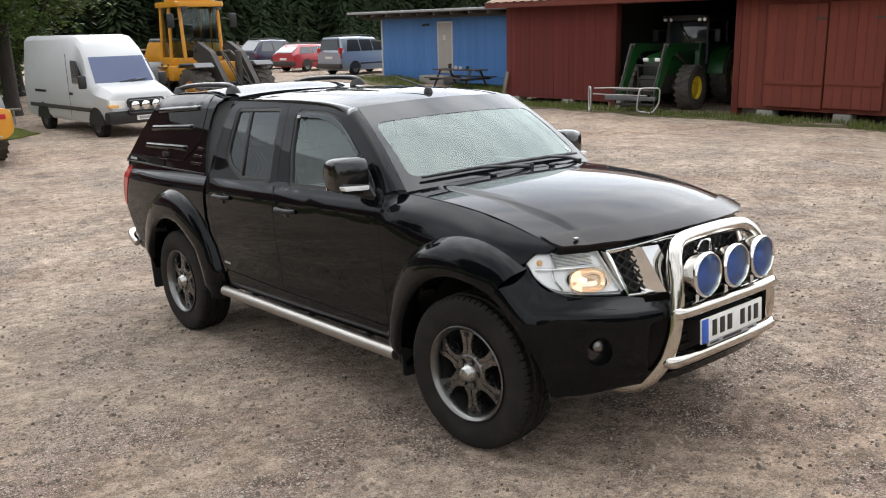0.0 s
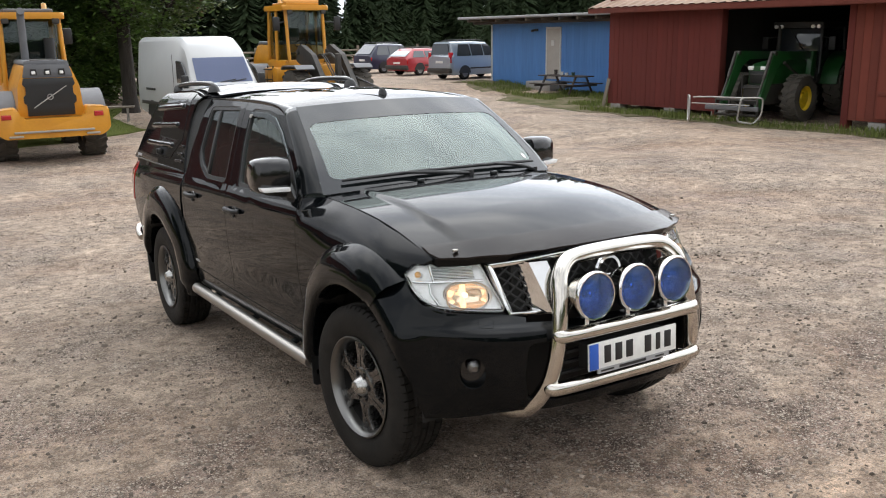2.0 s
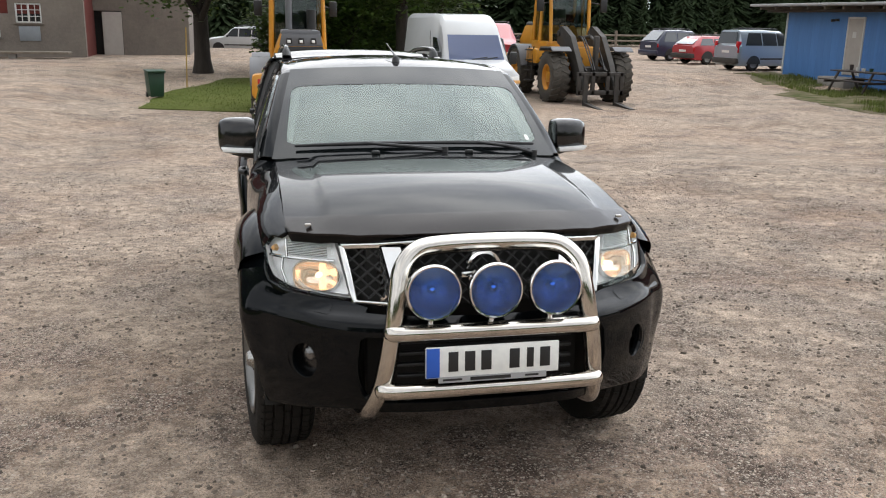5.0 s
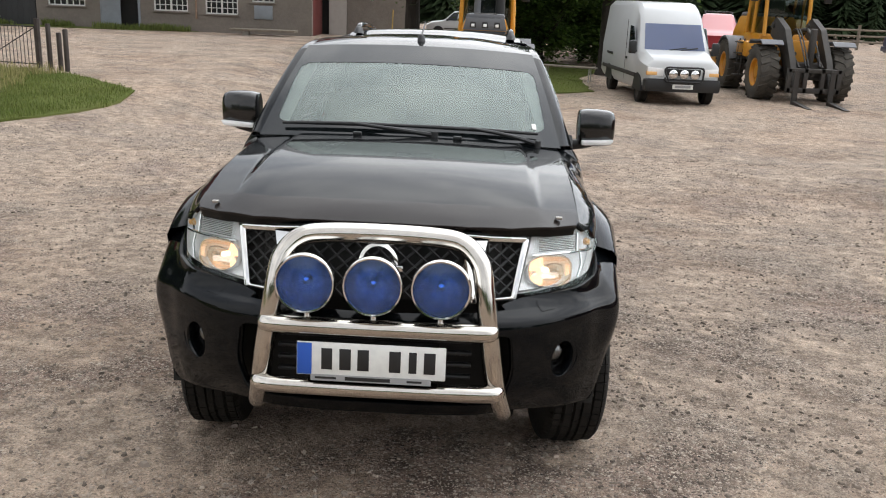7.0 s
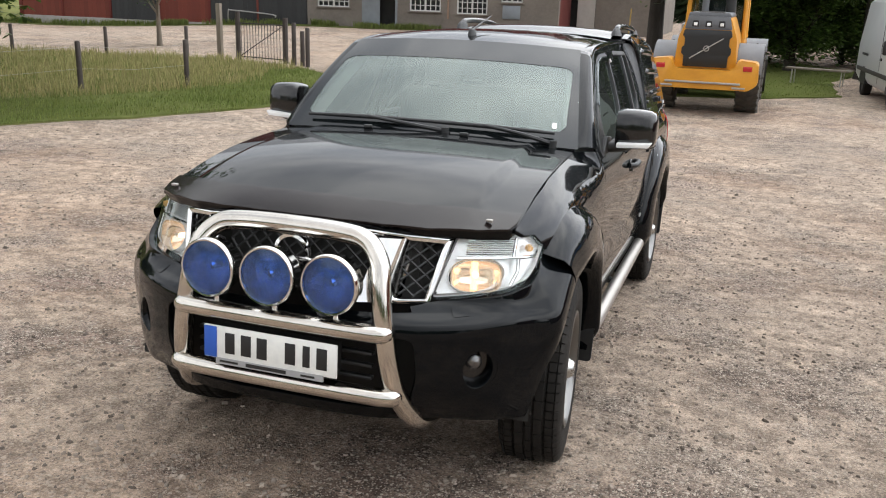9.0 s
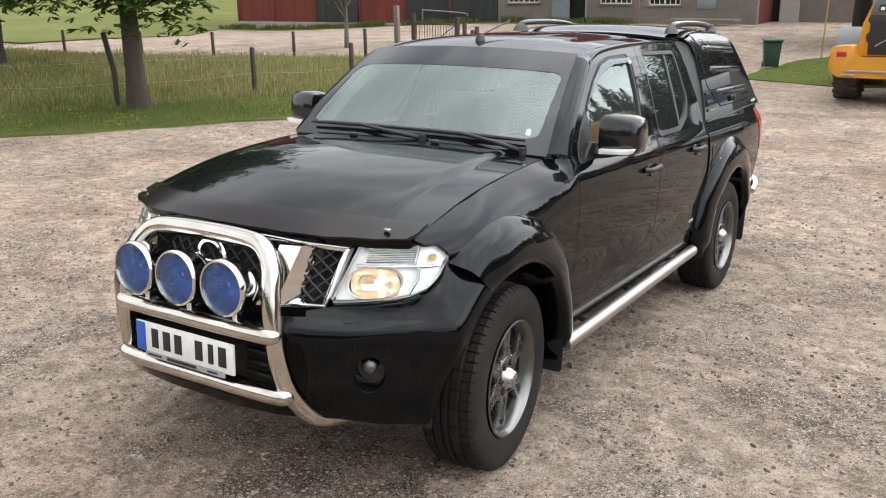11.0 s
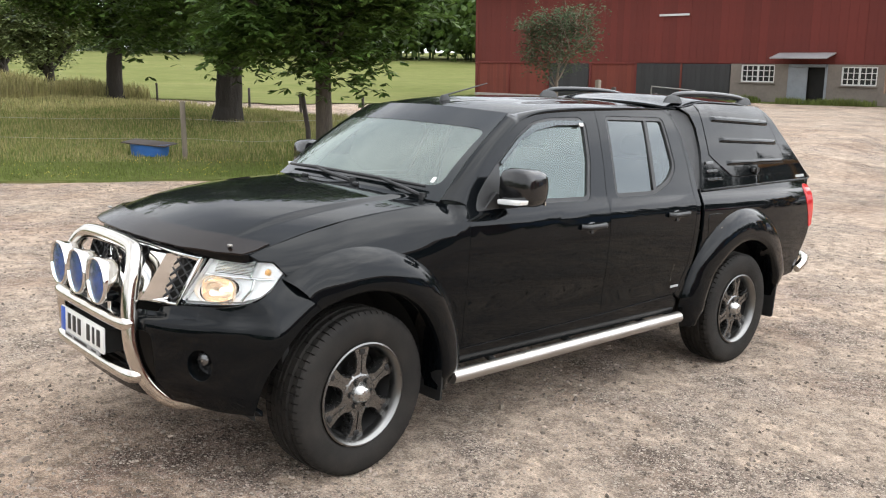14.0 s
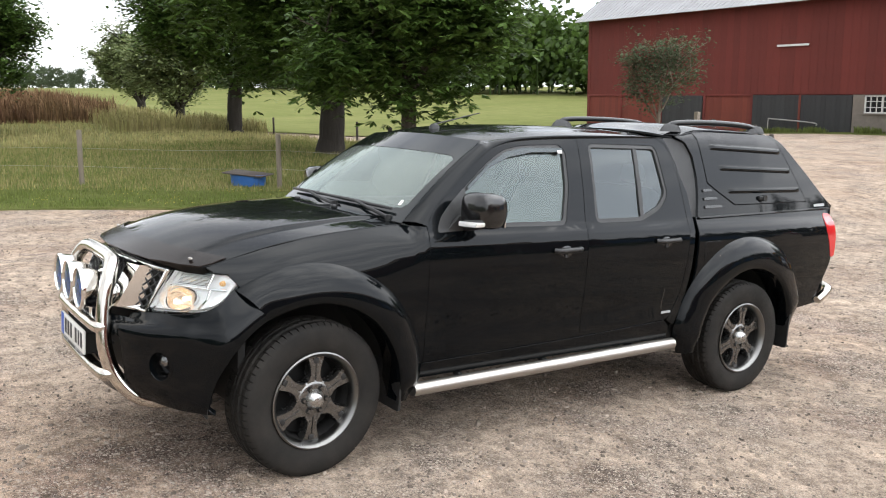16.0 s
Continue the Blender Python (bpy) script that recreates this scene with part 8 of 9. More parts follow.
    vs = [bm.verts.new(p) for p in ((-0.66, yb + 0.02, belt + 0.1), (0.66, yb + 0.02, belt + 0.1), (0.55, yt - 0.04, tall - 0.10), (-0.55, yt - 0.04, tall - 0.10), (-0.66, yb - 0.02, belt + 0.1), (0.66, yb - 0.02, belt + 0.1), (0.55, yt - 0.08, tall - 0.10), (-0.55, yt - 0.08, tall - 0.10))]
    for q in ((0, 1, 2, 3), (4, 5, 6, 7), (0, 1, 5, 4), (1, 2, 6, 5), (2, 3, 7, 6), (3, 0, 4, 7)):
        bm.faces.new([vs[i] for i in q])
    part("rear_window", bm, M_CARGLASS, C)
    part("rear_bumper", boxed((-0.84, -2.24, 0.32), (0.84, -2.0, 0.56), 0.04), M_MDARK if kind != "mpv" else paint, C)
    part("plate", boxed((-0.25, -2.17, belt - 0.3), (0.25, -2.15, belt - 0.19)), M_WHITE, C)
    for y in (-1.0, -0.2):
        part("cross_bar", tube(B(), [(-0.6, y, tall + 0.07), (0.6, y, tall + 0.07)], 0.02, 6), M_BLACK, C)
    return C


parked_car(pose(23.0, 33.9, G, 0, 0, -82), "silver-blue high-roofed car parked tail out", M_CARSILVER, "box")
parked_car(pose(23.6, 39.3, G, 0, 0, -78), "dark red estate car with roof bars, parked", M_CARRED, "estate")
parked_car(pose(23.6, 43.2, G, 0, 0, -80), "navy blue family car parked tail out", M_CARNAVY, "mpv")
parked_car(pose(12.0, 40.5, G, 0, 0, 165) @ Matrix.Scale(1.12, 4), "dark red car parked behind the van", M_CARRED, "mpv")
parked_car(pose(-0.4, 55.5, -0.55, 0, 0, 75), "white car parked behind the trees", M_VAN, "mpv")


def tractor(m):
    """A farm tractor; its nose looks along -y."""
    T = thing("tractor", m, "green tractor with front loader standing in the shed's bay", "tractor")
    for s in (-1, 1):
        machine_wheel(T, (s * 0.85, 0.0, 0.62), 0.62, 0.42, s, M_BIGTYRE, M_TYELLOW, 0.55)
        machine_wheel(T, (s * 0.9, 2.45, 0.84), 0.84, 0.5, s, M_BIGTYRE, M_TYELLOW, 0.55)
        part("rear_fender", prism(B(), arc(2.45, 0.84, 0.96, 10, 175, 14) + arc(2.45, 0.84, 0.90, 175, 10, 14), s * 0.56, s * 1.1, "yz"), M_GREEN, T)
        # loader arm: level from its post to the knee, then steeply down
        bm = prism(B(), rounded([(1.15, 1.62), (1.15, 1.80), (-0.78, 1.86), (-0.95, 1.80), (-1.62, 0.42), (-1.42, 0.34), (-0.68, 1.46), (-0.35, 1.62)], 0.05), s * 0.47, s * 0.57, "yz", 0.01)
        arm = part("loader_arm", bm, M_GREEN, T)
        part("loader_ram", tube(tube(B(), [(s * 0.52, -0.98, 1.82), (s * 0.52, -1.28, 1.18)], 0.042, 10), [(s * 0.52, -1.28, 1.18), (s * 0.52, -1.66, 0.50)], 0.024, 8), M_MDARK, arm)
        part("lift_ram", tube(B(), [(s * 0.60, 0.85, 0.95), (s * 0.60, -0.45, 1.55)], 0.04, 10), M_MDARK, arm)
        part("knee_pin", cyl(B(), (s * 0.44, -0.88, 1.80), (s * 0.60, -0.88, 1.80), 0.06, seg=12), M_MDARK, arm)
        part("loader_post", prism(B(), rounded([(0.85, 0.6), (1.15, 0.6), (1.25, 1.82), (1.0, 1.82)], 0.04), s * 0.48, s * 0.62, "yz", 0.01), M_GREEN, T)
        part("headlamp", boxed((s * 0.10, -0.765, 1.36), (s * 0.26, -0.72, 1.46), 0.012), M_REFLECT, T)
    # bonnet: rounded section that falls towards the nose
    sec = rounded([(-0.34, 0.0), (0.34, 0.0), (0.33, 0.42), (0.2, 0.60), (-0.2, 0.60), (-0.33, 0.42)], 0.07)
    bm = B()
    rings = [[bm.verts.new((x * w, y, 0.98 + z * h)) for x, z in sec] for y, w, h in ((-0.72, 0.72, 0.78), (-0.62, 0.92, 0.92), (-0.2, 1.0, 1.0), (0.6, 1.05, 1.08), (1.25, 1.1, 1.14))]
    for a, b in zip(rings, rings[1:]):
        for k in range(len(sec)):
            bm.faces.new((a[k], a[(k + 1) % len(sec)], b[(k + 1) % len(sec)], b[k]))
    bm.faces.new(rings[0])
    bm.faces.new(rings[-1])
    part("bonnet", bm, M_GREEN, T)
    part("nose_grille", boxed((-0.22, -0.745, 1.0), (0.22, -0.70, 1.33), 0.02), M_BLACK, T)
    part("front_guard", tube(tube(B(), [(-0.3, -0.92, 0.55), (-0.3, -0.95, 1.25), (0.3, -0.95, 1.25), (0.3, -0.92, 0.55)], 0.025, 8), [(-0.3, -0.95, 0.9), (0.3, -0.95, 0.9)], 0.02, 8), M_MDARK, T)
    bm = boxed((-0.3, -0.9, 0.45), (0.3, 2.6, 0.98), 0.05)
    cyl(bm, (-0.75, 0, 0.62), (0.75, 0, 0.62), 0.10, seg=12)
    cyl(bm, (-0.75, 2.45, 0.84), (0.75, 2.45, 0.84), 0.14, seg=12)
    part("chassis", bm, M_MDARK, T)
    cab = new("cab")
    cab.parent = T
    for s in (-1, 1):
        for y, lean in ((1.32, 0.10), (2.75, -0.05)):
            part("cab_post", tube(B(), [(s * 0.66, y, 1.2), (s * 0.62, y + lean, 2.45)], 0.045, 8), M_BLACK, cab)
        part("cab_mirror", box(tube(B(), [(s * 0.64, 1.4, 2.2), (s * 0.98, 1.3, 2.15)], 0.014, 6), (s * 0.98 - 0.09, 1.27, 1.85), (s * 0.98 + 0.09, 1.32, 2.2), 0.02), M_BLACK, cab)
    part("cab_roof", prism(B(), rounded([(-0.76, 1.22), (0.76, 1.22), (0.76, 2.85), (-0.76, 2.85)], 0.12), 2.44, 2.60, "xy", 0.04), M_BLACK, cab)
    part("cab_glass", boxed((-0.6, 1.42, 1.35), (0.6, 2.68, 2.43), 0.04), M_CARGLASS, cab)
    part("cab_base", boxed((-0.62, 1.36, 0.95), (0.62, 2.7, 1.36), 0.05), M_BLACK, cab)
    part("wiper_arm", tube(B(), [(-0.30, 1.395, 2.40), (0.10, 1.395, 1.85)], 0.012, 6), M_BLACK, cab)
    for x in (-0.62, -0.46, 0.46, 0.62):
        part("roof_lamp", cyl(B(), (x, 1.17, 2.47), (x, 1.23, 2.47), 0.05, seg=14), M_REFLECT, cab)
    part("exhaust", tube(B(), [(-0.5, 1.2, 1.5), (-0.5, 1.2, 2.5)], 0.05, 10), M_MDARK, T)
    # bale grab: a carriage and two swinging hoops of bent tube
    g = new("bale_grab")
    g.parent = T
    for z, r in ((0.24, 0.035), (0.62, 0.03)):
        part("carriage_bar", tube(B(), [(-0.62, -1.66, z), (0.62, -1.66, z)], r, 8), M_MDARK, g)
    for x in (-0.6, -0.2, 0.2, 0.6):
        part("carriage_upright", boxed((x - 0.025, -1.69, 0.22), (x + 0.025, -1.63, 0.66), 0.008), M_MDARK, g)
    part("swing_plate", boxed((-0.85, -1.80, 0.36), (0.70, -1.72, 0.47), 0.01), M_MGREY, g)
    for c, d in (((0.34, -2.15), (0.82, 0.55)), ((-0.95, -2.35), (-0.50, 0.62))):
        def at(u, z):
            return (c[0] + d[0] * u, c[1] + d[1] * u, z)
        hoop = rounded([(0.0, 0.12), (0.08, 0.72), (0.62, 0.72), (0.60, 0.30), (0.42, 0.05)], 0.10, 4)
        hoop = [at(u, z) for u, z in hoop]
        part("grab_hoop", tube(B(), hoop + [hoop[0]], 0.024, 8), M_GALV, g, "bright bent steel hoop")
    part("grab_rail", tube(B(), [(-0.90, -2.29, 0.70), (-0.55, -1.95, 0.70), (0.55, -1.9, 0.70)], 0.022, 8), M_GALV, g)
    part("grab_rail", tube(B(), [(-0.92, -2.31, 0.55), (-0.55, -2.0, 0.52), (0.55, -1.95, 0.52)], 0.018, 8), M_GALV, g)
    return T


tractor(pose(18.15, 12.45, GS, 0, 0, -82))


# ---------------------------------------------------------------- trees
def limbs(bm, base, top, r, rng, depth, tips, spread=0.55):
    """A tapered trunk or limb that forks; collects the ends of its twigs."""
    d = top - base
    mid = base.lerp(top, 0.5) + Vector((rng.uniform(-1, 1), rng.uniform(-1, 1), 0)) * d.length * 0.06
    pts = spline([base, mid, top], 4)
    tube(bm, pts, lambda t: r * (1 - 0.38 * t), 10 if depth > 2 else 6, caps=False)
    if depth == 0:
        tips.append(top)
        return
    n = rng.choice((3, 4)) if depth > 1 else 3
    for k in range(n):
        a = 2 * math.pi * (k + rng.random() * 0.6) / n
        out = Vector((math.cos(a), math.sin(a), 0))
        nd = (d.normalized() * (1 - spread) + out * spread + Vector((0, 0, 0.18))).normalized()
        L = d.length * rng.uniform(0.55, 0.8)
        if depth == 1:
            tips.append(top)
        limbs(bm, top - d * 0.06 * rng.random(), top + nd * L, r * 0.52, rng, depth - 1, tips, spread)


def leaf_cloud(centres, per, radius, size, rng, palm=False, flat=0.5, droop=0.3):
    verts, faces = [], []
    for c in centres:
        for _ in range(per):
            d = Vector((rng.gauss(0, 1), rng.gauss(0, 1), rng.gauss(0, 0.8)))
            p = c + d * radius * 0.55
            s = size * rng.uniform(0.6, 1.3)
            a = rng.random() * 2 * math.pi
            blades_ = 5 if palm else 1
            for q in range(blades_):
                b = a + (q - 2) * 0.62 if palm else a
                u = Vector((math.cos(b), math.sin(b), -droop - rng.uniform(-0.3, 0.4))).normalized()
                v = u.cross(Vector((rng.uniform(-flat, flat), rng.uniform(-flat, flat), 1))).normalized()
                w = s * (0.17 if palm else 0.32)
                k = len(verts)
                verts += [tuple(p), tuple(p + u * s * 0.6 + v * w), tuple(p + u * s), tuple(p + u * s * 0.6 - v * w)]
                faces.append((k, k + 1, k + 2, k + 3))
    return verts, faces


def broadleaf(name, x, y, height, crown, trunk_r, first, seed, label, leaf, bark, per=26, size=0.2, depth=4, palm=False, lean=(0, 0), radius=0.55, spread=0.55, low=1.5, clumps=200):
    rng = random.Random(seed)
    z = ground_z(x, y)
    T = thing(name, pose(x, y, z), label, "tree", "trees in the meadow")
    bm = B()
    base = Vector((0, 0, -0.15))
    fork = Vector((lean[0], lean[1], first))
    # root flare
    tube(bm, [base, Vector((0, 0, 0.15)), Vector((lean[0] * 0.2, lean[1] * 0.2, 0.5))], lambda t: trunk_r * (1.5 - 0.44 * t), 30, caps=False)
    tips = []
    tube(bm, spline([Vector((lean[0] * 0.15, lean[1] * 0.15, 0.4)), Vector((lean[0] * 0.5, lean[1] * 0.5, first * 0.6)), fork], 8), lambda t: trunk_r * (1.06 - 0.2 * t), 30, caps=False)
    n = 5
    for k in range(n):
        a = 2 * math.pi * (k + rng.random() * 0.5) / n
        L = (height - first) * rng.uniform(0.30, 0.42)
        up = rng.uniform(0.35, 1.1)
        d = Vector((math.cos(a) * crown * 0.36, math.sin(a) * crown * 0.36, L * up))
        limbs(bm, fork - Vector((0, 0, 0.1 * k)), fork + d, trunk_r * 0.5, rng, depth - 1, tips, spread)
    limbs(bm, fork, fork + Vector((0.1, 0.1, (height - first) * 0.45)), trunk_r * 0.6, rng, depth - 1, tips, spread)
    # furrowed bark
    for v in bm.verts:
        if v.co.z < first:
            a = math.atan2(v.co.y, v.co.x)
            f = 1 + 0.10 * noise.noise(Vector((math.cos(a) * 3.5, math.sin(a) * 3.5, v.co.z * 0.5 + seed))) + 0.06 * noise.noise(Vector((math.cos(a) * 9, math.sin(a) * 9, v.co.z * 0.8)))
            v.co.x, v.co.y = lean[0] * 0.3 + (v.co.x - lean[0] * 0.3) * f, lean[1] * 0.3 + (v.co.y - lean[1] * 0.3) * f
    part("trunk", bm, bark, T, smooth=60)
    # clumps at the twigs, and more of them over an uneven crown that hangs low at its rim
    zc, rz = (low + height) / 2, (height - low) / 2
    boughs = []
    nb = max(22, int(22 * (crown / 3.0) ** 1.5))
    for k in range(nb):
        d = Vector((rng.gauss(0, 1), rng.gauss(0, 1), rng.gauss(0, 0.9))).normalized()
        q = rng.uniform(0.45, 0.80)
        boughs.append((Vector((d.x * crown * q + lean[0], d.y * crown * q + lean[1], zc + d.z * rz * q)), max(0.7, crown * rng.uniform(0.20, 0.36)) * (3.0 / max(3.0, crown)) ** 0.4))
    more = []
    for k in range(int(clumps * 1.5)):
        c, r = boughs[k % nb]
        d = Vector((rng.gauss(0, 1), rng.gauss(0, 1), rng.gauss(0, 0.7))).normalized() * r * rng.uniform(0.5, 1.0)
        # boughs hang at their outer ends
        d.z -= 0.25 * r * rng.random() * (c.xy.length / crown)
        more.append(c + d)
    tips = [t for t in tips if low + 0.5 < t.z < height + 0.3]
    v, f = leaf_cloud(tips + more, int(per * 1.3), radius * 0.8, size * 0.72, rng, palm)
    raw("crown", v, f, leaf, T)
    return T


broadleaf("chestnut_tree", -10.8, 7.9, 6.6, 2.5, 0.165, 2.0, 3, "chestnut tree with a grey trunk and dark drooping leaves", M_LEAF, M_BARK, per=9, size=0.27, depth=3, palm=True, radius=0.6, spread=0.6, low=1.05, clumps=640)
broadleaf("chestnut_tree", -20.3, 11.0, 10.5, 6.0, 0.36, 3.1, 5, "big old tree with a thick dark trunk", M_LEAF, M_DARKBARK, per=11, size=0.36, depth=3, palm=True, radius=0.8, spread=0.6, low=1.5, clumps=900, lean=(0.3, 0.1))
broadleaf("maple_tree", -36.3, 14.1, 10.5, 5.2, 0.34, 2.6, 8, "dark leafy tree standing in the meadow", M_LEAF, M_DARKBARK, per=46, size=0.34, depth=3, radius=0.8, lean=(0.5, 0), low=1.4, clumps=520)
broadleaf("willow_tree", -55.4, 17.8, 6.6, 3.4, 0.32, 1.2, 13, "pale green tree with a forked trunk", M_LEAF2, M_DARKBARK, per=40, size=0.36, depth=3, radius=0.8, low=1.2, clumps=260)
broadleaf("willow_tree", -70.5, 19.5, 8.4, 3.6, 0.36, 1.3, 21, "pale green tree with low forks", M_LEAF2, M_DARKBARK, per=40, size=0.40, depth=3, radius=0.8, low=1.0, clumps=300)
broadleaf("maple_tree", -37.0, 3.0, 10.5, 3.3, 0.3, 1.6, 55, "dark green tree at the meadow's far side", M_LEAF, M_DARKBARK, per=46, size=0.30, depth=3, radius=0.7, low=0.1, clumps=420)
broadleaf("young_tree", -17.0, 22.1, 4.1, 1.35, 0.07, 1.3, 144, "thin grey-green young tree with bare twigs by the fence", M_LEAF3, M_WOOD, per=17, size=0.16, depth=3, radius=0.38, spread=0.5, low=1.2, clumps=130)
broadleaf("garden_tree", 2.8, 30.2, 6.4, 2.6, 0.16, 0.9, 233, "dense dark green garden tree behind the lawn", M_LEAF, M_DARKBARK, per=30, size=0.26, depth=3, radius=0.6, low=0.25, clumps=480)
bush = broadleaf("garden_bush", 1.6, 32.6, 3.2, 1.9, 0.07, 0.3, 71, "dense dark green bush behind the lawn", M_LEAF, M_DARKBARK, per=30, size=0.26, depth=3, radius=0.55, low=0.05, clumps=300)
tagged(bush, category="bush", group="bushes behind the lawn")
bush = broadleaf("garden_bush", 4.7, 33.2, 3.4, 2.0, 0.07, 0.3, 72, "dense dark green bush behind the lawn", M_LEAF, M_DARKBARK, per=30, size=0.26, depth=3, radius=0.55, low=0.05, clumps=320)
tagged(bush, category="bush", group="bushes behind the lawn")
broadleaf("garden_tree", 5.0, 28.6, 8.6, 3.0, 0.23, 3.0, 377, "leafy tree with a dark trunk beside the van", M_LEAF, M_DARKBARK, per=14, size=0.3, depth=3, radius=0.8, low=2.6, clumps=200)
broadleaf("garden_tree", -2.15, 33.2, 8.6, 3.6, 0.3, 2.3, 610, "old leafy tree behind the lawn", M_LEAF, M_DARKBARK, per=14, size=0.3, depth=3, radius=0.8, low=1.6, clumps=300)
broadleaf("garden_tree", 7.0, 34.8, 8.0, 4.1, 0.2, 1.5, 987, "broad dark tree behind the van", M_LEAF, M_DARKBARK, per=16, size=0.34, depth=3, radius=0.9, low=0.6, clumps=320)


def spruce_wood(name, spots, seed, label, mat=M_SPRUCE):
    """Far conifers as one mesh of drooping branch clumps on trunks."""
    rng = random.Random(seed)
    verts, faces = [], []
    for x, y, h in spots:
        z0 = ground_z(x, y)
        w = h * rng.uniform(0.16, 0.22)
        k = len(verts)
        for a in range(5):
            t = 2 * math.pi * a / 5
            verts += [(x + 0.18 * math.cos(t), y + 0.18 * math.sin(t), z0 - 0.3), (x + 0.03 * math.cos(t), y + 0.03 * math.sin(t), z0 + h)]
        for a in range(5):
            faces.append((k + 2 * a, k + 2 * ((a + 1) % 5), k + 2 * ((a + 1) % 5) + 1, k + 2 * a + 1))
        n = int(h * 64)
        for i in range(n):
            f = (i + rng.random()) / n
            r = w * (1 - f) ** 0.85 * rng.uniform(0.7, 1.15)
            z = z0 + h * (0.08 + 0.92 * f)
            a = rng.random() * 2 * math.pi
            u = Vector((math.cos(a), math.sin(a), -0.25 - 0.3 * rng.random()))
            v = Vector((-math.sin(a), math.cos(a), rng.uniform(-0.3, 0.3)))
            p = Vector((x, y, z))
            ww = 0.09 * r + 0.05
            k = len(verts)
            verts += [tuple(p), tuple(p + u * r * 0.55 + v * ww), tuple(p + u * (r + 0.2)), tuple(p + u * r * 0.55 - v * ww)]
            faces.append((k, k + 1, k + 2, k + 3))
    return tagged(raw(name, verts, faces, mat), label, "forest", kind="stuff")


rr = random.Random(77)
spruce_wood("spruce_forest", [(rr.uniform(-12, 120), rr.uniform(72, 110), rr.uniform(9, 13)) for _ in range(460)], 1, "dense dark spruce forest behind the yard")
spruce_wood("field_spruces", [(rr.uniform(28, 80), rr.uniform(52, 72), rr.uniform(3, 7)) for _ in range(40)], 2, "scattered young spruces at the forest edge")


def far_wood(name, spots, seed, mat, label, foot=0.10):
    """Far broadleaved trees as one mesh: trunks and crowns of leaf clumps."""
    rng = random.Random(seed)
    verts, faces = [], []
    for x, y, h in spots:
        z0 = ground_z(x, y)
        k = len(verts)
        for a in range(5):
            t = 2 * math.pi * a / 5
            verts += [(x + 0.2 * math.cos(t), y + 0.2 * math.sin(t), z0 - 0.3), (x + 0.1 * math.cos(t), y + 0.1 * math.sin(t), z0 + h * 0.5)]
        for a in range(5):
            faces.append((k + 2 * a, k + 2 * ((a + 1) % 5), k + 2 * ((a + 1) % 5) + 1, k + 2 * a + 1))
        lobes = [Vector((x + rng.gauss(0, h * 0.16), y + rng.gauss(0, h * 0.16), z0 + h * rng.uniform(foot, 0.92))) for _ in range(12)]
        for c in lobes:
            for _ in range(42):
                p = c + Vector((rng.gauss(0, 1), rng.gauss(0, 1), rng.gauss(0, 0.8))) * h * 0.085
                u = Vector((rng.gauss(0, 1), rng.gauss(0, 1), rng.gauss(0, 1))).normalized() * h * 0.045
                v = u.orthogonal().normalized() * h * 0.03
                k = len(verts)
                verts += [tuple(p - u), tuple(p + v), tuple(p + u), tuple(p - v)]
                faces.append((k, k + 1, k + 2, k + 3))
    return tagged(raw(name, verts, faces, mat), label, "forest", kind="stuff")


far_wood("far_tree_line", [(-60 - 130 * t + rr.uniform(-8, 8), 118 - 40 * t + rr.uniform(-12, 12), rr.uniform(9, 15)) for t in [k / 150 for k in range(150)]], 3, M_LEAF, "broadleaved trees along the pasture's far edge", 0.2)
far_wood("horizon_trees", [(-262 + rr.uniform(-26, 26), -200 + 360 * k / 330, (7.5 + 3.5 * math.sin(k * 0.045) + rr.uniform(-1.5, 1.5))) for k in range(330)], 4, M_FARLEAF, "hazy line of far trees on the horizon")
# always out of view: added for the paint and glass to reflect
far_wood("rear_trees", [(rr.uniform(-60, 70), rr.uniform(-75, -50), rr.uniform(8, 14)) for _ in range(70)], 6, M_LEAF, "unseen trees added behind the viewpoint for reflections")
far_wood("east_trees", [(rr.uniform(45, 75), rr.uniform(-50, 60), rr.uniform(4, 6)) for _ in range(60)], 7, M_LEAF, "trees behind the sheds")


# ---------------------------------------------------------------- fences and small things
def post(x, y, h, r, mat, lean=0.0, label="weathered round wooden fence post", square=False):
    z = ground_z(x, y)
    bm = tube(B(), [(0, 0, -0.2), (0, 0, h * 0.5), (lean * 0.5, 0, h - 0.02), (lean * 0.5, 0, h)], lambda t: r * (1.0 if t < 0.99 else 0.8), 4 if square else 9)
    ob = part("fence_post", bm, mat)
    ob.matrix_world = pose(x, y, z)
    return tagged(ob, label, "fence post", "meadow fence posts")


post(-13.3, 6.15, 1.2, 0.055, M_WOOD, label="pale grey wooden fence post with a metal cap")
post(-16.1, 2.7, 1.25, 0.055, M_WOOD, 0.12)
post(-11.3, 7.85, 1.35, 0.05, M_DARKWOOD, -0.35, "dark leaning fence post beside the chestnut trunk")
for x, y, h in ((-10.32, 10.4, 0.95), (-9.24, 12.2, 0.95), (-13.1, 17.9, 0.9), (-15.5, 17.6, 0.8), (-18.0, 16.8, 0.8), (-20.5, 16.2, 0.8), (-24.0, 16.0, 0.8), (-19.3, -2.0, 1.2), (-22.0, -6.0, 1.2), (-28, 16.2, 0.9), (-36, 16.0, 0.9)):
    post(x, y, h, 0.05, M_DARKWOOD)
post(-12.75, 19.0, 1.5, 0.09, M_WOOD, label="thick pale square gate post", square=True)
wire = B()
line = [(-19.3, -2.0), (-16.1, 2.7), (-13.3, 6.15), (-11.3, 7.85), (-10.32, 10.4), (-9.24, 12.2)]
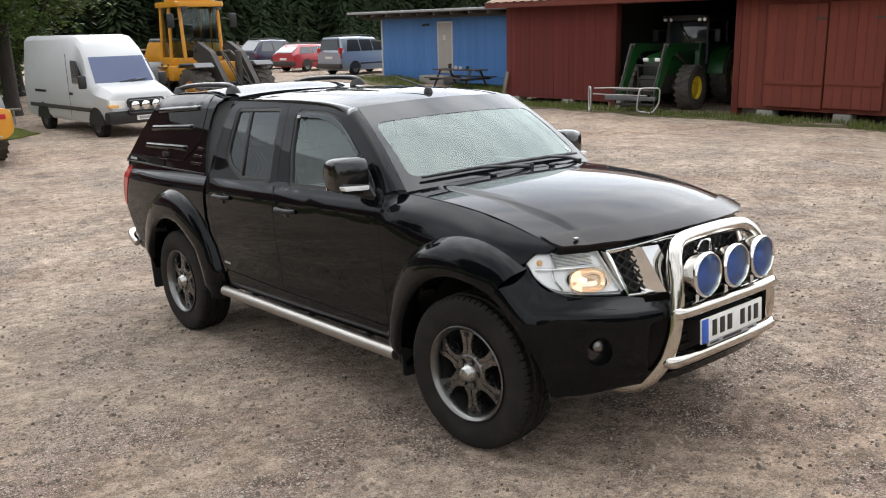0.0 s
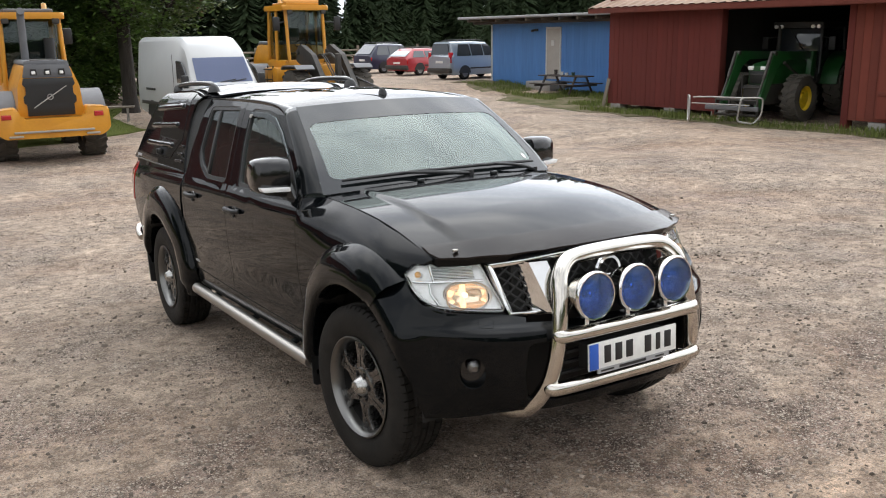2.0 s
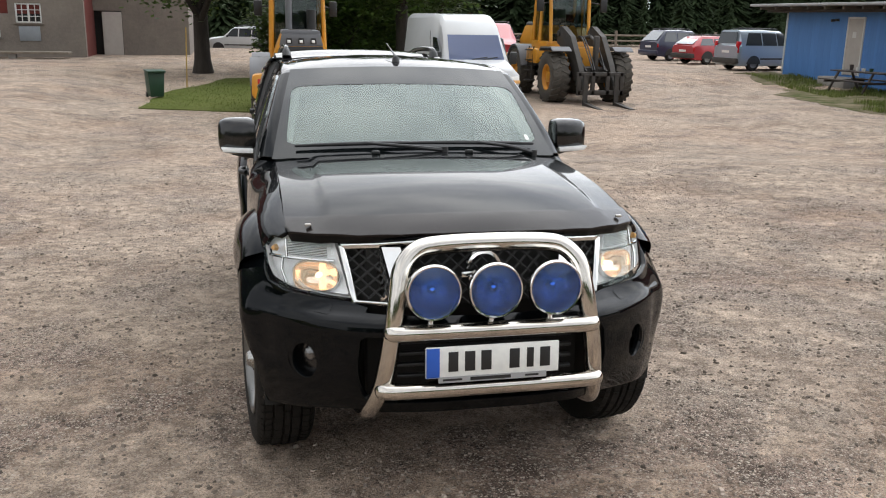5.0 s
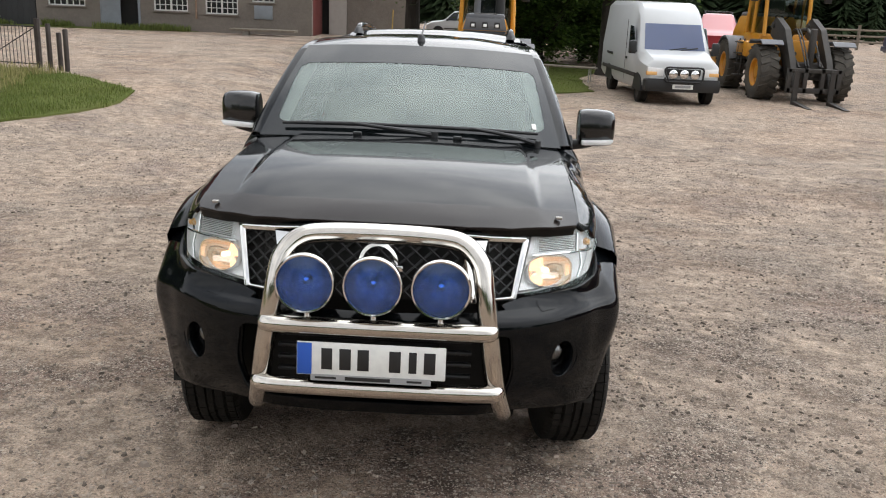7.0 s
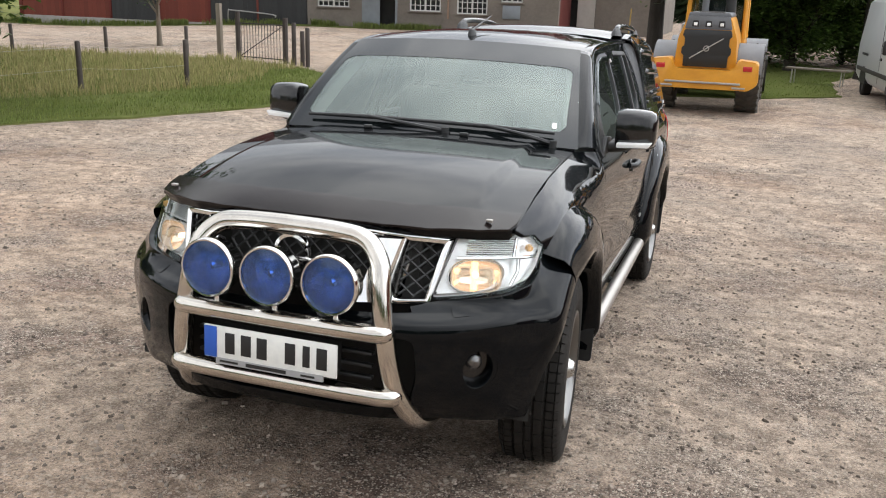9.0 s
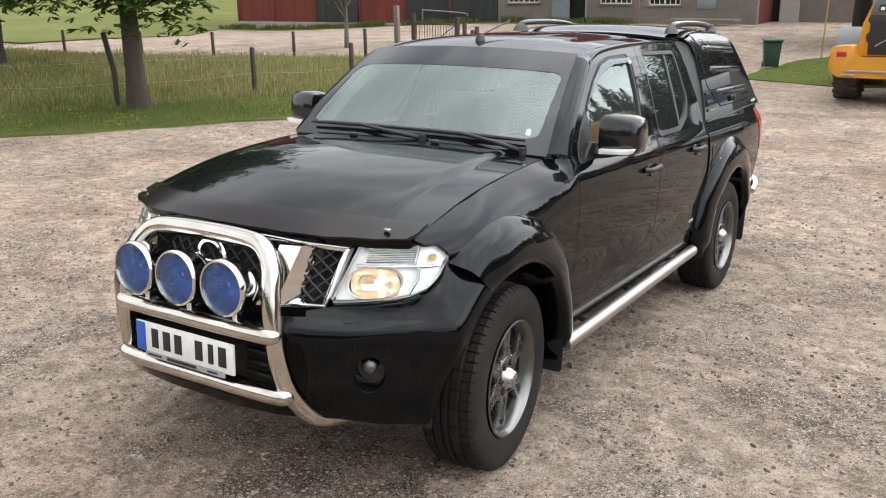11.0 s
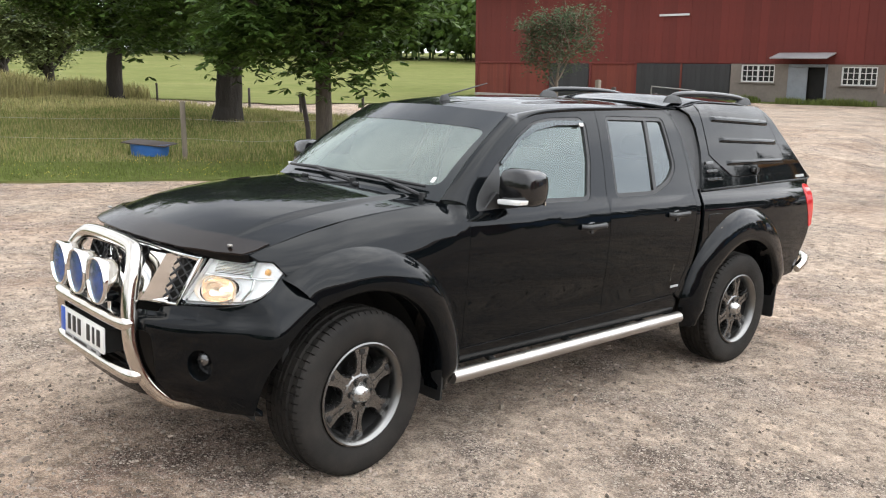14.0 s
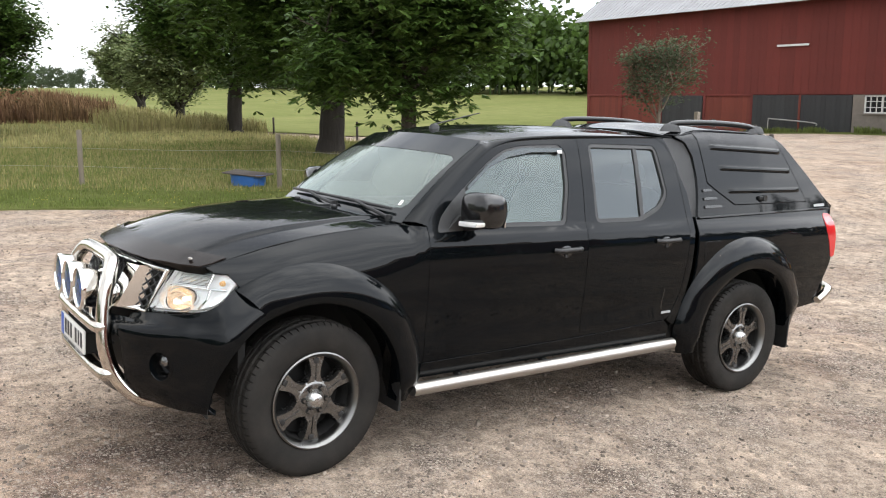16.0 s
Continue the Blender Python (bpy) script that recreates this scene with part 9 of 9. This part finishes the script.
for h in (0.45, 0.85):
    for (a, b) in zip(line, line[1:]):
        tube(wire, [(a[0], a[1], ground_z(*a) + h), ((a[0] + b[0]) / 2, (a[1] + b[1]) / 2, ground_z(*a) + h - 0.05), (b[0], b[1], ground_z(*b) + h)], 0.003, 4)
tagged(part("fence_wire", wire, M_GALV), "thin fence wires strung between meadow posts", "fence wire")
GATE = thing("field_gate", pose(-12.1, 18.9, ground_z(-12.1, 18.9), 0, 0, -14), "old thin-barred iron field gate between posts", "gate")
part("gate_post", tube(B(), [(0, 0, -0.2), (0, 0, 1.3)], 0.07, 8), M_DARKWOOD, GATE)
part("gate_post", tube(B(), [(1.75, 0, -0.2), (1.75, 0, 1.2)], 0.07, 8), M_DARKWOOD, GATE)
bm = B()
for z in (0.1, 1.0):
    tube(bm, [(0.05, 0, z), (1.7, 0, z)], 0.016, 6)
tube(bm, [(0.05, 0, 0.1), (1.7, 0, 1.0)], 0.012, 6)
part("gate_frame", bm, M_MDARK, GATE)
for k in range(15):
    part("gate_bar", tube(B(), [(0.12 + 0.11 * k, 0, 0.05), (0.12 + 0.11 * k, 0, 1.0 + 0.04 * (k % 2))], 0.009, 5), M_MDARK, GATE)
for x, y, h in ((-10.0, 18.2, 1.1), (-9.7, 18.1, 0.9), (-9.45, 17.9, 1.0)):
    post(x, y, h, 0.06, M_DARKWOOD)

TROUGH = thing("water_trough", pose(-14.2, 5.8, ground_z(-14.2, 5.8) + 0.02, 0, 0, 28) @ Matrix.Scale(0.82, 4), "blue plastic water trough with a dark lid in grass", "trough")
bm = lathe(B(), [(0.001, 0.02), (0.42, 0.02), (0.45, 0.3), (0.48, 0.32), (0.44, 0.32), (0.40, 0.06), (0.001, 0.05)], Matrix.Diagonal((1.25, 0.7, 1, 1)), 28)
part("tub", bm, M_TROUGH, TROUGH)
part("lid", box(B(), (-0.62, -0.34, 0), (0.62, 0.34, 0.03), 0.01, pose(0, 0, 0.33, 3, 4, 6)), M_DARKWOOD, TROUGH)

BIN = thing("wheeled_bin", pose(-3.2, 23.7, ground_z(-3.2, 23.7) + 0.02, 0, 0, 18) @ Matrix.Scale(0.78, 4), "dark green wheeled rubbish bin on the lawn", "bin")
part("body", prism(B(), rounded([(-0.24, 0.05), (0.24, 0.05), (0.30, 0.95), (-0.30, 0.95)], 0.03), -0.30, 0.30, "xz", 0.02), M_BIN, BIN)
part("lid", box(B(), (-0.33, -0.36, 0.95), (0.33, 0.34, 1.02), 0.02, pose(0, 0, 0, 3, 0, 0)), M_BIN, BIN)
for s in (-1, 1):
    part("wheel", cyl(B(), (s * 0.20, 0.28, 0.1), (s * 0.28, 0.28, 0.1), 0.1, seg=16), M_BLACK, BIN)
part("handle", tube(B(), [(-0.25, 0.38, 0.95), (0.25, 0.38, 0.95)], 0.02, 8), M_BIN, BIN)
y_pole = tagged(part("marker_pole", tube(B(), [(-2.5, 27.6, ground_z(-2.5, 27.6)), (-2.44, 27.6, 1.4)], 0.022, 8), M_POLE), "thin yellow wooden pole standing in the lawn", "pole")
BENCH = thing("garden_bench", pose(3.4, 25.3, ground_z(3.4, 25.3) + 0.02, 0, 0, 70), "simple grey plank bench on the lawn", "bench")
part("seat_plank", boxed((-0.18, -0.9, 0.42), (0.18, 0.9, 0.47), 0.008), M_WOOD, BENCH)
for y in (-0.7, 0.7):
    part("leg", tube(B(), [(-0.15, y, 0), (-0.13, y, 0.42), (0.13, y, 0.42), (0.15, y, 0)], 0.02, 6), M_GALV, BENCH)
# long rail fence behind the parked machines
FENCE = thing("rail_fence", Matrix(), "long grey pole fence at the yard's far side", "fence")
for k in range(24):
    x = 8 + k * 2.6
    y = 50 + 0.35 * k
    part("post", boxed((x - 0.07, y - 0.07, G - 0.2), (x + 0.07, y + 0.07, 1.25)), M_WOOD, FENCE)
for z in (0.25, 0.6, 0.95):
    part("rail", tube(B(), [(8, 50, z), (8 + 23 * 2.6, 50 + 0.35 * 23, z)], 0.06, 6), M_WOOD, FENCE)
